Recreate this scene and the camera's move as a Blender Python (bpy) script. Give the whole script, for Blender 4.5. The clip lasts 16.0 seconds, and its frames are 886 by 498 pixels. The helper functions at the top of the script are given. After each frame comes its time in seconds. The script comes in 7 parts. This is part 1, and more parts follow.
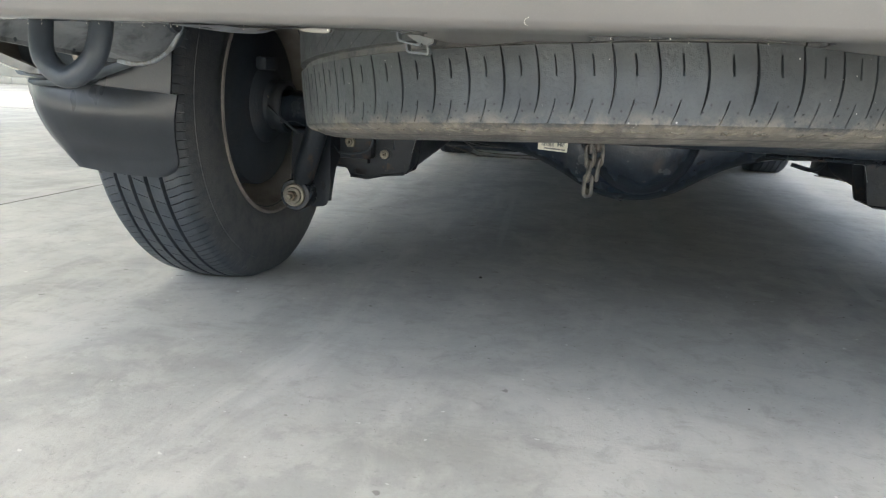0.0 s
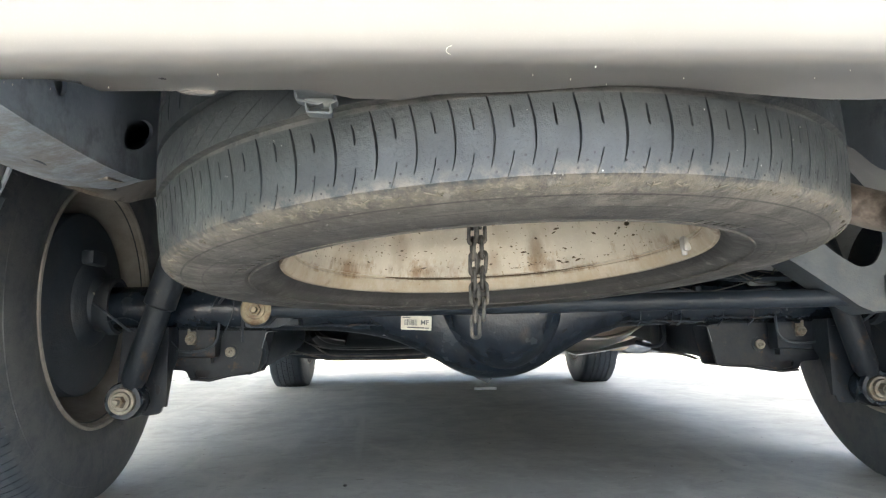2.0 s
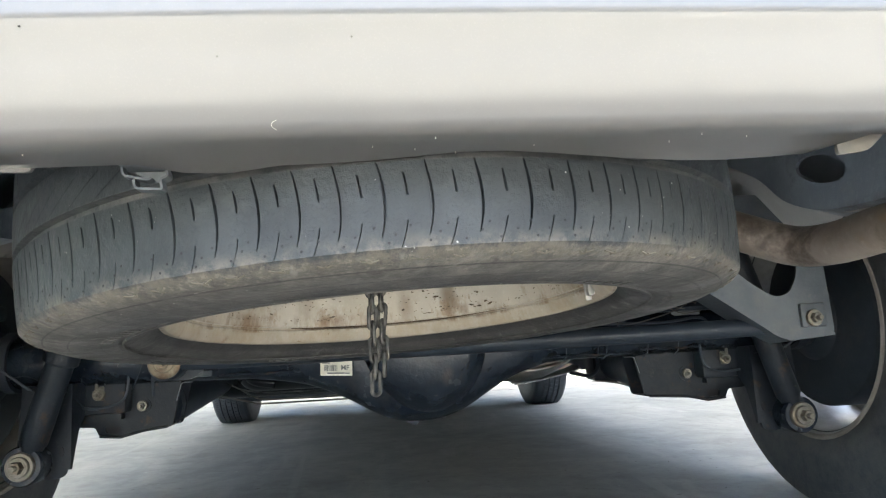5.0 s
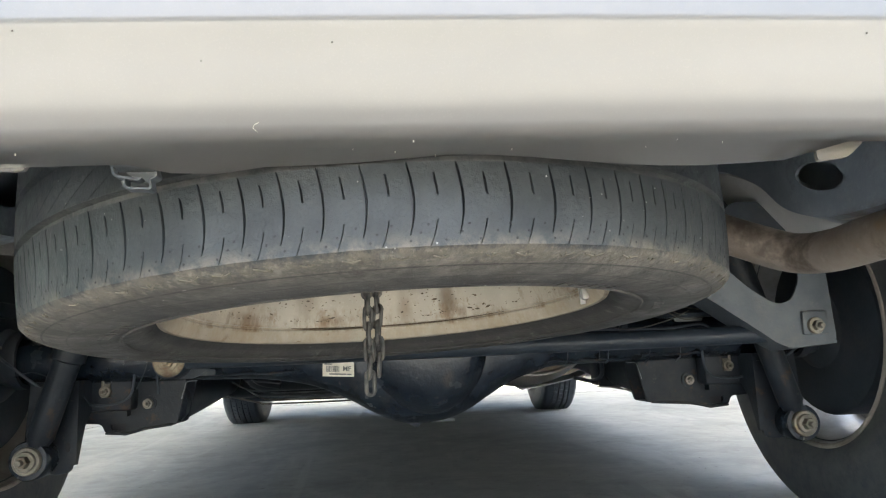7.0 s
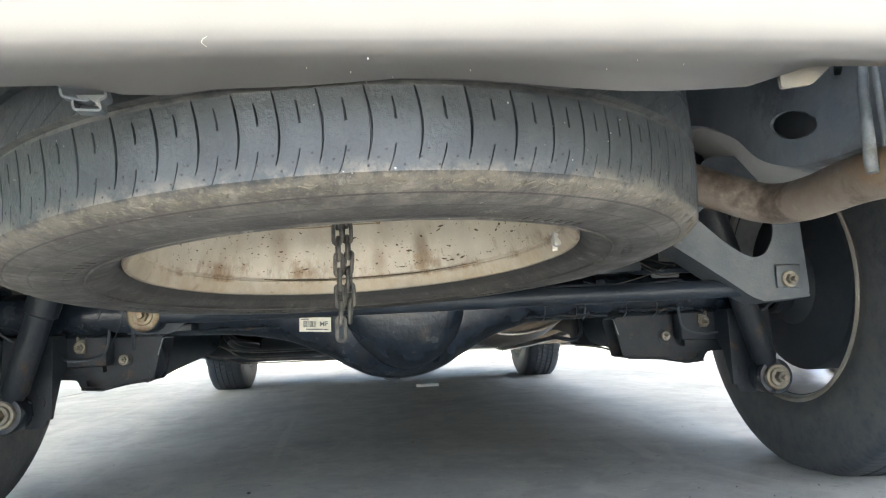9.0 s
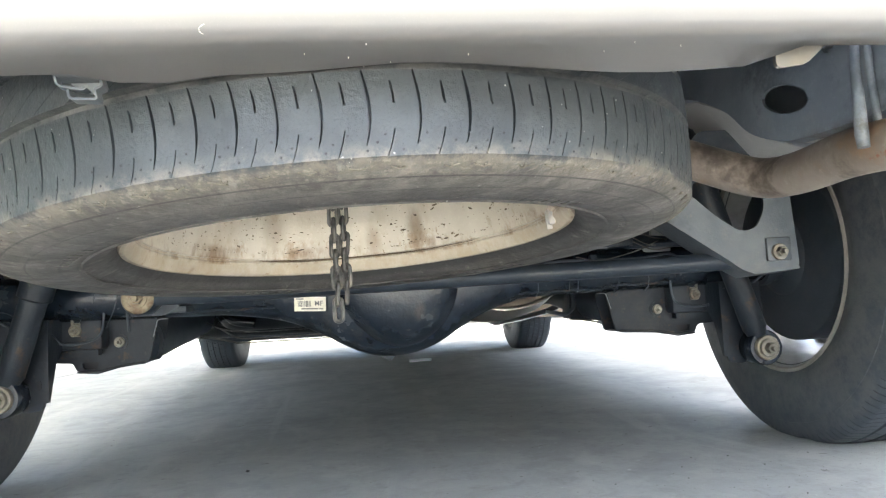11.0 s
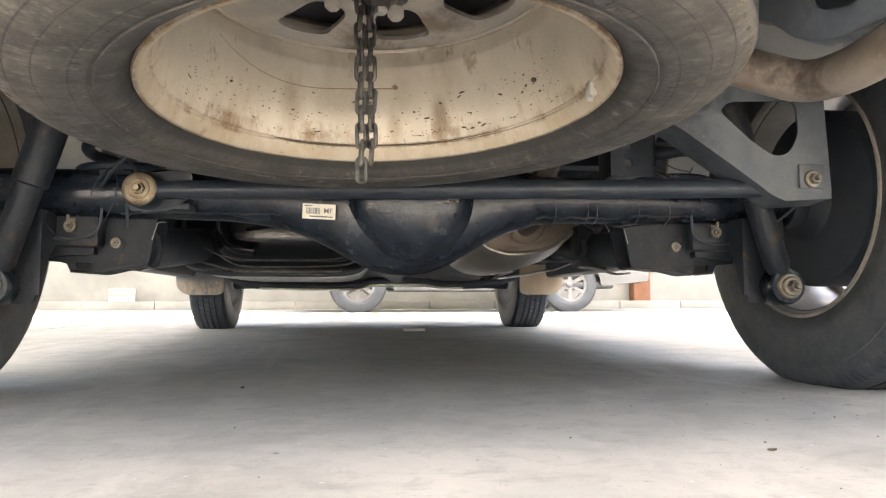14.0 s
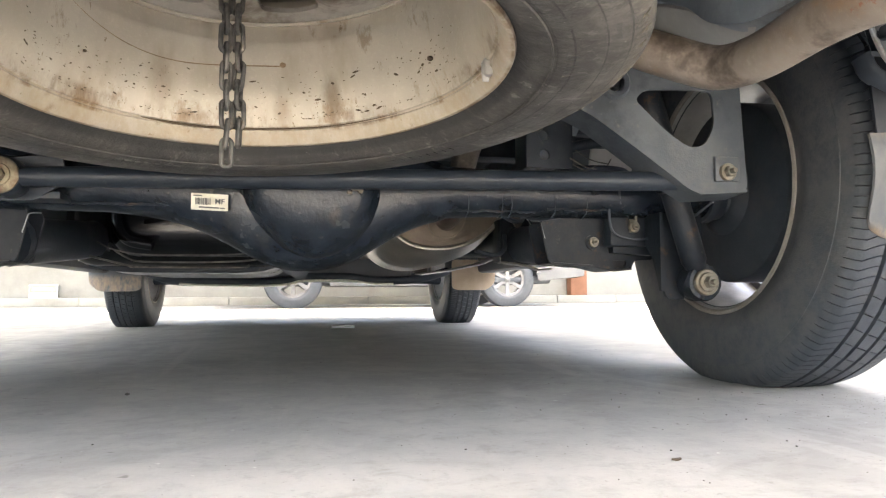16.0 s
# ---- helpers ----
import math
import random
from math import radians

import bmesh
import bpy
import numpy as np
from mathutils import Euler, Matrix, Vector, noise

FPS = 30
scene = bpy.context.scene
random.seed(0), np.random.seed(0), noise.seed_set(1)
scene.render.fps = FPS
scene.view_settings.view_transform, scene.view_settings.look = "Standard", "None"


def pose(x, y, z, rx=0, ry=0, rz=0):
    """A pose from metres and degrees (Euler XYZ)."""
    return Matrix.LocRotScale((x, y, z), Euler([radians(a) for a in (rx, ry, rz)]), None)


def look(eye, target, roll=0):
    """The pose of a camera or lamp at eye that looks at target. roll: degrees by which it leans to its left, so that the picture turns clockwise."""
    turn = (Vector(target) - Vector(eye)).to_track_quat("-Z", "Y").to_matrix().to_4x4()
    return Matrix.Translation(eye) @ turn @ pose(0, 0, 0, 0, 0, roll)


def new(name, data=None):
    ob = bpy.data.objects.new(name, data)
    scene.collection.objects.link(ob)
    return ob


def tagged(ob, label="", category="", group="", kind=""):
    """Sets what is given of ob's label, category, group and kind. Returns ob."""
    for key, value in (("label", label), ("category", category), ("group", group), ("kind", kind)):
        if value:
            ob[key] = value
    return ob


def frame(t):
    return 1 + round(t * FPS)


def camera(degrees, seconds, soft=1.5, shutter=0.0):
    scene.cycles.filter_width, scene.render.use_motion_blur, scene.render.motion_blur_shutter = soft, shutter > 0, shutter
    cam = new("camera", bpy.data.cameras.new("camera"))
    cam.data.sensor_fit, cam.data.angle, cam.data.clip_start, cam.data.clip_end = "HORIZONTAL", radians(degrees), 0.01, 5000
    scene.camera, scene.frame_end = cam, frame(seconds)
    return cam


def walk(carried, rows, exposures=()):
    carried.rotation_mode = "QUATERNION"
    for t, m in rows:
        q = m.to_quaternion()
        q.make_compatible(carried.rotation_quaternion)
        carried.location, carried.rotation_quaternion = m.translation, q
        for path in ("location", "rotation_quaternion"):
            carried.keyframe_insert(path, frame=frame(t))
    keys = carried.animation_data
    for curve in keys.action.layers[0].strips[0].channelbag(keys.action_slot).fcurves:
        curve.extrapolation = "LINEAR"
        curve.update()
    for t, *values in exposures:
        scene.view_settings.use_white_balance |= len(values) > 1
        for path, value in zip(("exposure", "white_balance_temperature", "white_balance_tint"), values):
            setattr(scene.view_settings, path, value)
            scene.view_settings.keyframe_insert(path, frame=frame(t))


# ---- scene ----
cam = camera(64.3, 16.0, soft=1.2)
PATH = [
    (0, (-0.084, -1.248, 0.373), (-0.462, 0.66, -0.091), 2.5),
    (0.5, (-0.116, -1.251, 0.295), (-0.356, 0.705, -0.043), 3.3),
    (1, (-0.139, -1.223, 0.265), (-0.197, 0.771, 0.116), 1.6),
    (1.5, (-0.137, -1.21, 0.257), (-0.1, 0.789, 0.305), -0.1),
    (2, (-0.143, -1.187, 0.259), (-0.065, 0.797, 0.497), -0.8),
    (2.5, (-0.155, -1.169, 0.263), (-0.003, 0.807, 0.533), -2.1),
    (3, (-0.154, -1.164, 0.254), (0.047, 0.81, 0.508), -2.9),
    (3.5, (-0.146, -1.174, 0.26), (0.069, 0.799, 0.513), -3.3),
    (4, (-0.118, -1.168, 0.298), (0.098, 0.803, 0.558), -3.5),
    (6.3, (-0.068, -1.181, 0.286), (0.098, 0.788, 0.598), -2.3),
    (6.5, (-0.07, -1.185, 0.292), (0.092, 0.785, 0.599), -2.3),
    (7, (-0.06, -1.179, 0.289), (0.097, 0.791, 0.592), -2.3),
    (7.5, (-0.059, -1.181, 0.285), (0.099, 0.79, 0.583), -2.1),
    (8, (-0.049, -1.175, 0.278), (0.118, 0.798, 0.558), -1.9),
    (8.5, (-0.046, -1.174, 0.266), (0.133, 0.801, 0.519), -2.0),
    (9, (-0.044, -1.172, 0.263), (0.146, 0.806, 0.485), -2.4),
    (9.2, (-0.045, -1.173, 0.26), (0.149, 0.806, 0.468), -2.6),
    (11.3, (-0.05, -1.175, 0.269), (0.179, 0.806, 0.415), -3.7),
    (11.5, (-0.046, -1.172, 0.258), (0.214, 0.806, 0.404), -3.5),
    (12, (-0.028, -1.14, 0.206), (0.33, 0.823, 0.33), -2.8),
    (12.5, (0.046, -1.094, 0.166), (0.568, 0.834, 0.271), -1.1),
    (13, (0.123, -1.078, 0.141), (0.793, 0.804, 0.24), 1.0),
    (13.5, (0.036, -1.087, 0.146), (0.549, 0.842, 0.265), 0.9),
    (14, (-0.084, -1.115, 0.143), (0.156, 0.866, 0.286), -0.1),
    (14.5, (-0.154, -1.139, 0.153), (-0.086, 0.854, 0.301), -0.8),
    (15, (-0.167, -1.143, 0.15), (-0.133, 0.852, 0.295), -1.1),
    (15.5, (-0.115, -1.103, 0.144), (0.068, 0.884, 0.282), -0.9),
    (16, (-0.021, -1.056, 0.147), (0.38, 0.899, 0.275), -0.3),
]
walk(cam, [(t, look(eye, target, roll)) for t, eye, target, roll in PATH], exposures=((0, 2.92, 6720, 4), (0.5, 3.03, 6820, 5), (1, 3.52, 7020, 8), (1.5, 3.94, 7220, 7), (2, 3.61, 6750, 5), (2.5, 3.63, 6450, 4), (3.5, 3.77, 6450, 4), (4, 3.39, 6450, 4), (6.5, 3.1, 6550, 4), (7, 3.06, 6650, 4), (8, 3.29, 6650, 4), (8.5, 3.38, 6600, 4), (9, 3.57, 6600, 4), (11.5, 3.98, 6550, 5), (12, 4.07, 7500, 10), (12.5, 3.93, 7600, 11), (13, 3.25, 7200, 9), (13.5, 3.44, 7400, 10), (14, 3.77, 7600, 12), (15, 3.86, 7600, 12), (16, 3.85, 7300, 11)))

# ---- world and light ----
world = bpy.data.worlds.new("sky")
scene.world = world
world.use_nodes = True
wt = world.node_tree
sky = wt.nodes.new("ShaderNodeTexSky")
sky.sky_type = "NISHITA"
sky.sun_disc = False
SUN_EL, SUN_AZ = 70.0, 186.0
sky.sun_elevation, sky.sun_rotation = radians(SUN_EL), radians(SUN_AZ)
sky.air_density, sky.dust_density, sky.ozone_density = 1.0, 6.0, 0.9
wt.nodes["Background"].inputs["Strength"].default_value = 0.15
wt.links.new(sky.outputs["Color"], wt.nodes["Background"].inputs["Color"])
sun = new("sun", bpy.data.lights.new("sun", "SUN"))
sun.data.energy, sun.data.angle, sun.data.color = 4.3, radians(6), (1.0, 0.975, 0.94)
_d = Vector((math.sin(radians(SUN_AZ)) * math.cos(radians(SUN_EL)), math.cos(radians(SUN_AZ)) * math.cos(radians(SUN_EL)), math.sin(radians(SUN_EL))))
sun.matrix_world = look(_d * 30, (0, 0, 0))


# ---- materials ----
def material(name, c1, c2, rough=0.6, metal=0.0, scale=14.0, bump=0.15, fine=180.0, spots=None, dust=None, coat=0.0, stretch=None, rough_var=0.12, spec=0.5):
    """A surface of two colours in patches, with fine grain, relief, and where given dark spots and dust.
    spots: (colour, size, amount); dust: (colour, amount, axis, low, high) where the axis runs from clean to dusty or
    lightened."""
    m = bpy.data.materials.new(name)
    m.use_nodes = True
    t = m.node_tree
    n, l = t.nodes, t.links
    b = n["Principled BSDF"]
    tc = n.new("ShaderNodeTexCoord")
    co = tc.outputs["Object"]
    if stretch:
        mp = n.new("ShaderNodeMapping")
        mp.inputs["Scale"].default_value = stretch
        l.new(co, mp.inputs["Vector"])
        co = mp.outputs["Vector"]

    def tex(s, detail=4.0, rough_=0.6, raw=False):
        k = n.new("ShaderNodeTexNoise")
        k.inputs["Scale"].default_value, k.inputs["Detail"].default_value, k.inputs["Roughness"].default_value = s, detail, rough_
        l.new(tc.outputs["Object"] if raw else co, k.inputs["Vector"])
        return k.outputs["Fac"]

    def ramp(v, lo, hi):
        k = n.new("ShaderNodeMapRange")
        k.interpolation_type = "SMOOTHSTEP"
        k.inputs["From Min"].default_value, k.inputs["From Max"].default_value = lo, hi
        l.new(v, k.inputs["Value"])
        return k.outputs["Result"]

    def mix(f, a, c):
        k = n.new("ShaderNodeMix")
        k.data_type = "RGBA"
        for v, i in ((f, 0), (a, 6), (c, 7)):
            if isinstance(v, (int, float)):
                k.inputs[i].default_value = v
            elif isinstance(v, tuple):
                k.inputs[i].default_value = (*v, 1)
            else:
                l.new(v, k.inputs[i])
        return k.outputs[2]

    def calc(op, a, c):
        k = n.new("ShaderNodeMath")
        k.operation = op
        for v, i in ((a, 0), (c, 1)):
            if isinstance(v, (int, float)):
                k.inputs[i].default_value = v
            else:
                l.new(v, k.inputs[i])
        return k.outputs[0]

    patch = tex(scale)
    grain = tex(fine, 3.0, 0.6, True)
    col = mix(ramp(patch, 0.32, 0.68), c1, c2)
    lighter = tuple(min(1, v * 1.35) for v in c2)
    col = mix(calc("MULTIPLY", ramp(grain, 0.52, 0.72), 0.16), col, lighter)
    if spots:
        colour, size, amount = spots
        k = n.new("ShaderNodeTexVoronoi")
        k.inputs["Scale"].default_value = size
        l.new(tc.outputs["Object"], k.inputs["Vector"])
        keep = ramp(tex(size * 0.35, 2.0), 0.75 - amount, 0.78 - amount)
        col = mix(calc("MULTIPLY", calc("MULTIPLY", calc("LESS_THAN", k.outputs["Distance"], 0.22), keep), 0.85), col, colour)
    for colour, amount, axis, lo, hi, *fineness in ([dust] if dust and not isinstance(dust[0][0], tuple) else dust or []):
        if axis == "noise":
            mask = ramp(tex(fineness[0] if fineness else scale * 0.6, 6.0, 0.7), lo, hi)
        elif axis in ("radial", "band"):
            k = n.new("ShaderNodeVectorMath")
            k.operation = "LENGTH"
            flat = n.new("ShaderNodeVectorMath")
            flat.operation = "MULTIPLY"
            flat.inputs[1].default_value = (1, 1, 0)
            l.new(tc.outputs["Object"], flat.inputs[0])
            l.new(flat.outputs[0], k.inputs[0])
            where = k.outputs["Value"] if axis == "radial" else calc("ABSOLUTE", calc("SUBTRACT", k.outputs["Value"], lo), 0.0)
            mask = calc("MULTIPLY", ramp(where, lo, hi) if axis == "radial" else ramp(where, hi, hi * 0.35), ramp(tex(fineness[0] if fineness else 34, 6.0, 0.75), 0.30 if not fineness else 0.48, 0.66))
        elif axis == "spot":
            off = n.new("ShaderNodeVectorMath")
            off.operation = "SUBTRACT"
            off.inputs[1].default_value = lo
            l.new(tc.outputs["Object"], off.inputs[0])
            sc = n.new("ShaderNodeVectorMath")
            sc.operation = "MULTIPLY"
            sc.inputs[1].default_value = (1, 1, 0.45)
            l.new(off.outputs[0], sc.inputs[0])
            k = n.new("ShaderNodeVectorMath")
            k.operation = "LENGTH"
            l.new(sc.outputs[0], k.inputs[0])
            mask = ramp(calc("ADD", k.outputs["Value"], calc("MULTIPLY", tex(60, 5.0, 0.7), hi)), hi * 1.6, hi * 0.7)
        else:
            sep = n.new("ShaderNodeSeparateXYZ")
            l.new(tc.outputs["Object"], sep.inputs[0])
            mask = calc("MULTIPLY", ramp(sep.outputs[axis], lo, hi), ramp(tex(40, 7.0, 0.75), 0.32, 0.62))
        col = mix(calc("MULTIPLY", mask, amount), col, colour)
    l.new(col, b.inputs["Base Color"])
    b.inputs["Metallic"].default_value = metal
    b.inputs["Coat Weight"].default_value = coat
    b.inputs["Specular IOR Level"].default_value = spec
    b.inputs["Coat Roughness"].default_value = 0.05
    k = n.new("ShaderNodeMapRange")
    k.inputs["To Min"].default_value, k.inputs["To Max"].default_value = max(0.03, rough - rough_var), min(1, rough + rough_var)
    l.new(patch, k.inputs["Value"])
    l.new(k.outputs["Result"], b.inputs["Roughness"])
    if bump:
        k = n.new("ShaderNodeBump")
        k.inputs["Strength"].default_value, k.inputs["Distance"].default_value = bump, 0.004
        l.new(calc("ADD", grain, calc("MULTIPLY", patch, 0.7)), k.inputs["Height"])
        l.new(k.outputs["Normal"], b.inputs["Normal"])
    return m


# The X layer lightens the inner sidewall in place of haze in the arch.
RUBBER = material("rubber", (0.030, 0.037, 0.046), (0.050, 0.058, 0.068), 0.50, 0, 18, 0.12, 260, dust=[((0.12, 0.112, 0.10), 0.35, "noise", 0.52, 0.78), ((0.098, 0.098, 0.096), 0.7, "X", -0.070, -0.084)])


def spare_rubber():
    """Worn rubber in rings about local z: blue-black tread, dusty shoulder, scuffed sidewall, dark bead."""
    m = bpy.data.materials.new("spare_rubber")
    m.use_nodes = True
    n, l = m.node_tree.nodes, m.node_tree.links
    b = n["Principled BSDF"]
    tc = n.new("ShaderNodeTexCoord")
    sep = n.new("ShaderNodeSeparateXYZ")
    l.new(tc.outputs["Object"], sep.inputs[0])

    def calc(op, a, c):
        k = n.new("ShaderNodeMath")
        k.operation = op
        for v, i in ((a, 0), (c, 1)):
            if isinstance(v, (int, float)):
                k.inputs[i].default_value = v
            else:
                l.new(v, k.inputs[i])
        return k.outputs[0]

    radius = calc("SQRT", calc("ADD", calc("MULTIPLY", sep.outputs[0], sep.outputs[0]), calc("MULTIPLY", sep.outputs[1], sep.outputs[1])), 0.0)
    around = calc("ARCTAN2", sep.outputs[1], sep.outputs[0])

    def tex(scale, along=None, detail=5.0, rough=0.65):
        k = n.new("ShaderNodeTexNoise")
        k.inputs["Scale"].default_value, k.inputs["Detail"].default_value, k.inputs["Roughness"].default_value = scale, detail, rough
        if along is None:
            l.new(tc.outputs["Object"], k.inputs["Vector"])
        else:
            c = n.new("ShaderNodeCombineXYZ")
            l.new(radius, c.inputs[0])
            l.new(calc("MULTIPLY", around, along), c.inputs[1])
            l.new(sep.outputs[2], c.inputs[2])
            l.new(c.outputs[0], k.inputs["Vector"])
        return k.outputs["Fac"]

    def ramp(v, lo, hi, top=1.0):
        k = n.new("ShaderNodeMapRange")
        k.interpolation_type = "SMOOTHSTEP"
        k.inputs["From Min"].default_value, k.inputs["From Max"].default_value, k.inputs["To Max"].default_value = lo, hi, top
        l.new(v, k.inputs["Value"])
        return k.outputs["Result"]

    def mix(f, a, c):
        k = n.new("ShaderNodeMix")
        k.data_type = "RGBA"
        for v, i in ((f, 0), (a, 6), (c, 7)):
            if isinstance(v, tuple):
                k.inputs[i].default_value = (*v, 1)
            else:
                l.new(v, k.inputs[i])
        return k.outputs[2]

    tread = mix(ramp(tex(11), 0.35, 0.68), (0.017, 0.0215, 0.025), (0.029, 0.035, 0.039))
    tread = mix(ramp(tex(55), 0.55, 0.72, 0.35), tread, (0.062, 0.063, 0.061))
    floor_ = calc("MULTIPLY", ramp(sep.outputs[2], 0.0412, 0.0436), ramp(sep.outputs[2], 0.0508, 0.0484))
    tread = mix(calc("MULTIPLY", floor_, ramp(tex(70), 0.30, 0.62, 0.75)), tread, (0.105, 0.103, 0.098))
    wall = mix(ramp(tex(150, 0.045), 0.36, 0.66), (0.074, 0.070, 0.064), (0.118, 0.109, 0.096))
    wall = mix(ramp(tex(20, 0.6), 0.42, 0.66, 0.75), wall, (0.190, 0.175, 0.152))
    wall = mix(ramp(radius, 0.2930, 0.2730, 0.62), wall, (0.040, 0.038, 0.036))
    wall = mix(ramp(tex(230, 0.06), 0.60, 0.72, 0.3), wall, (0.225, 0.205, 0.174))
    wall = mix(ramp(tex(16), 0.50, 0.60, 0.60), wall, (0.046, 0.044, 0.042))
    wall = mix(ramp(tex(34, None, 6.0, 0.7), 0.54, 0.64, 0.65), wall, (0.050, 0.047, 0.044))
    wall = mix(ramp(tex(26, 0.5, 6.0, 0.7), 0.58, 0.66, 0.55), wall, (0.250, 0.235, 0.210))
    wall = mix(ramp(tex(85, None, 7.0, 0.75), 0.50, 0.66, 0.55), wall, (0.056, 0.051, 0.045))
    wall = mix(ramp(tex(120, 0.35, 6.0, 0.75), 0.58, 0.70, 0.5), wall, (0.235, 0.214, 0.180))
    col = mix(ramp(radius, 0.3226, 0.3190), tread, wall)
    low = calc("MULTIPLY", ramp(sep.outputs[2], 0.004, -0.010), ramp(tex(60, None, 7.0, 0.75), 0.40, 0.60, 0.9))
    col = mix(calc("MULTIPLY", low, ramp(radius, 0.3100, 0.3150)), col, (0.128, 0.113, 0.090))
    col = mix(calc("MULTIPLY", calc("MULTIPLY", ramp(radius, 0.2900, 0.3060), ramp(radius, 0.3225, 0.3170)), ramp(tex(22, 0.6, 6.0, 0.7), 0.44, 0.60, 0.5)), col, (0.044, 0.041, 0.037))
    band = calc("MULTIPLY", ramp(radius, 0.3005, 0.3120), ramp(radius, 0.3232, 0.3205))
    col = mix(calc("MULTIPLY", band, ramp(tex(60, None, 7.0, 0.75), 0.42, 0.60, 0.5)), col, (0.125, 0.110, 0.086))
    col = mix(calc("MULTIPLY", band, ramp(tex(150, None, 6.0, 0.75), 0.52, 0.62, 0.6)), col, (0.23, 0.205, 0.166))
    for at_, wide, how in ((0.3065, 0.0011, 0.8), (0.2885, 0.0010, 0.7), (0.2640, 0.0013, 0.8), (0.2505, 0.0009, 0.6)):
        off = calc("ABSOLUTE", calc("SUBTRACT", radius, at_), 0.0)
        col = mix(calc("MULTIPLY", ramp(off, wide, wide * 0.4, how), ramp(tex(30, None, 3.0), 0.30, 0.50)), col, (0.022, 0.021, 0.020))
    col = mix(ramp(radius, 0.2330, 0.2255, 0.85), col, (0.030, 0.029, 0.028))
    speck = n.new("ShaderNodeTexVoronoi")
    speck.inputs["Scale"].default_value = 330
    l.new(tc.outputs["Object"], speck.inputs["Vector"])
    keep = calc("MULTIPLY", calc("LESS_THAN", speck.outputs["Distance"], 0.20), ramp(tex(95, None, 2.0), 0.66, 0.69, 0.8))
    col = mix(keep, col, (0.46, 0.45, 0.42))
    l.new(col, b.inputs["Base Color"])
    l.new(ramp(tex(16), 0.3, 0.7, 0.22), (k := n.new("ShaderNodeMath")).inputs[0])
    k.inputs[1].default_value = 0.40
    l.new(k.outputs[0], b.inputs["Roughness"])
    k = n.new("ShaderNodeBump")
    k.inputs["Strength"].default_value, k.inputs["Distance"].default_value = 0.30, 0.003
    l.new(calc("ADD", calc("MULTIPLY", tex(150, 0.2), 0.4), calc("ADD", tex(200), calc("MULTIPLY", tex(60, None, 6.0, 0.75), 1.2))), k.inputs["Height"])
    l.new(k.outputs["Normal"], b.inputs["Normal"])
    return m


SPARE_RUBBER = spare_rubber()
SHOULDER_DUST = material("dusty_shoulder_mark", (0.115, 0.102, 0.080), (0.19, 0.17, 0.136), 0.7, 0, 60, 0.1, 300)
CHASSIS = material("chassis_paint", (0.016, 0.023, 0.033), (0.028, 0.037, 0.049), 0.38, 0, 16, 0.12, 160, dust=[((0.08, 0.076, 0.068), 0.35, "noise", 0.52, 0.74), ((0.15, 0.135, 0.11), 0.35, "noise", 0.60, 0.70, 70)], spec=0.35)
AXLE_PAINT = material("axle_paint", (0.008, 0.013, 0.021), (0.019, 0.027, 0.038), 0.24, 0, 22, 0.25, 120, dust=[((0.06, 0.056, 0.050), 0.45, "noise", 0.54, 0.74), ((0.11, 0.095, 0.075), 0.4, "spot", (0.03, -0.075, 0.25), 0.012), ((0.15, 0.135, 0.11), 0.35, "noise", 0.62, 0.70, 60)], spec=0.5)
STEEL_GREY = material("bracket_steel", (0.060, 0.072, 0.084), (0.100, 0.113, 0.126), 0.42, 0.1, 11, 0.12, 200, dust=[((0.17, 0.158, 0.138), 0.5, "noise", 0.52, 0.76), ((0.026, 0.031, 0.037), 0.75, "noise", 0.46, 0.30), ((0.19, 0.175, 0.15), 0.35, "noise", 0.60, 0.70, 60)])
RAIL = material("rail_paint", (0.245, 0.285, 0.330), (0.335, 0.372, 0.415), 0.42, 0, 12, 0.12, 180, dust=[((0.40, 0.385, 0.36), 0.4, "noise", 0.54, 0.72), ((0.13, 0.105, 0.080), 0.8, "Z", 0.436, 0.420), ((0.09, 0.108, 0.125), 0.6, "noise", 0.47, 0.34)])
PRIMER = material("panel_primer", (0.135, 0.146, 0.156), (0.200, 0.208, 0.215), 0.34, 0.1, 5, 0.08, 200, dust=[((0.28, 0.238, 0.185), 0.6, "noise", 0.50, 0.70), ((0.040, 0.045, 0.052), 0.8, "noise", 0.47, 0.36), ((0.040, 0.040, 0.042), 0.6, "noise", 0.60, 0.68, 16)], stretch=(2.4, 2.4, 0.6))
EXHAUST = material("exhaust_steel", (0.23, 0.185, 0.148), (0.36, 0.305, 0.255), 0.46, 0.25, 9, 0.10, 200, dust=[((0.085, 0.062, 0.048), 0.8, "noise", 0.52, 0.40), ((0.40, 0.22, 0.10), 0.6, "noise", 0.54, 0.70), ((0.32, 0.10, 0.05), 0.75, "noise", 0.63, 0.68, 14), ((0.46, 0.40, 0.33), 0.4, "noise", 0.58, 0.70, 40)])
EDGE_STEEL = material("worn_edge_steel", (0.10, 0.092, 0.080), (0.22, 0.205, 0.18), 0.36, 0.4, 30, 0.1, 300, dust=((0.03, 0.028, 0.026), 0.7, "noise", 0.5, 0.62))
MUFFLER = material("aluminised_steel", (0.33, 0.305, 0.262), (0.47, 0.44, 0.385), 0.32, 0.55, 8, 0.08, 200, dust=[((0.22, 0.16, 0.105), 0.6, "noise", 0.48, 0.70), ((0.05, 0.045, 0.04), 0.6, "noise", 0.60, 0.70, 24)])
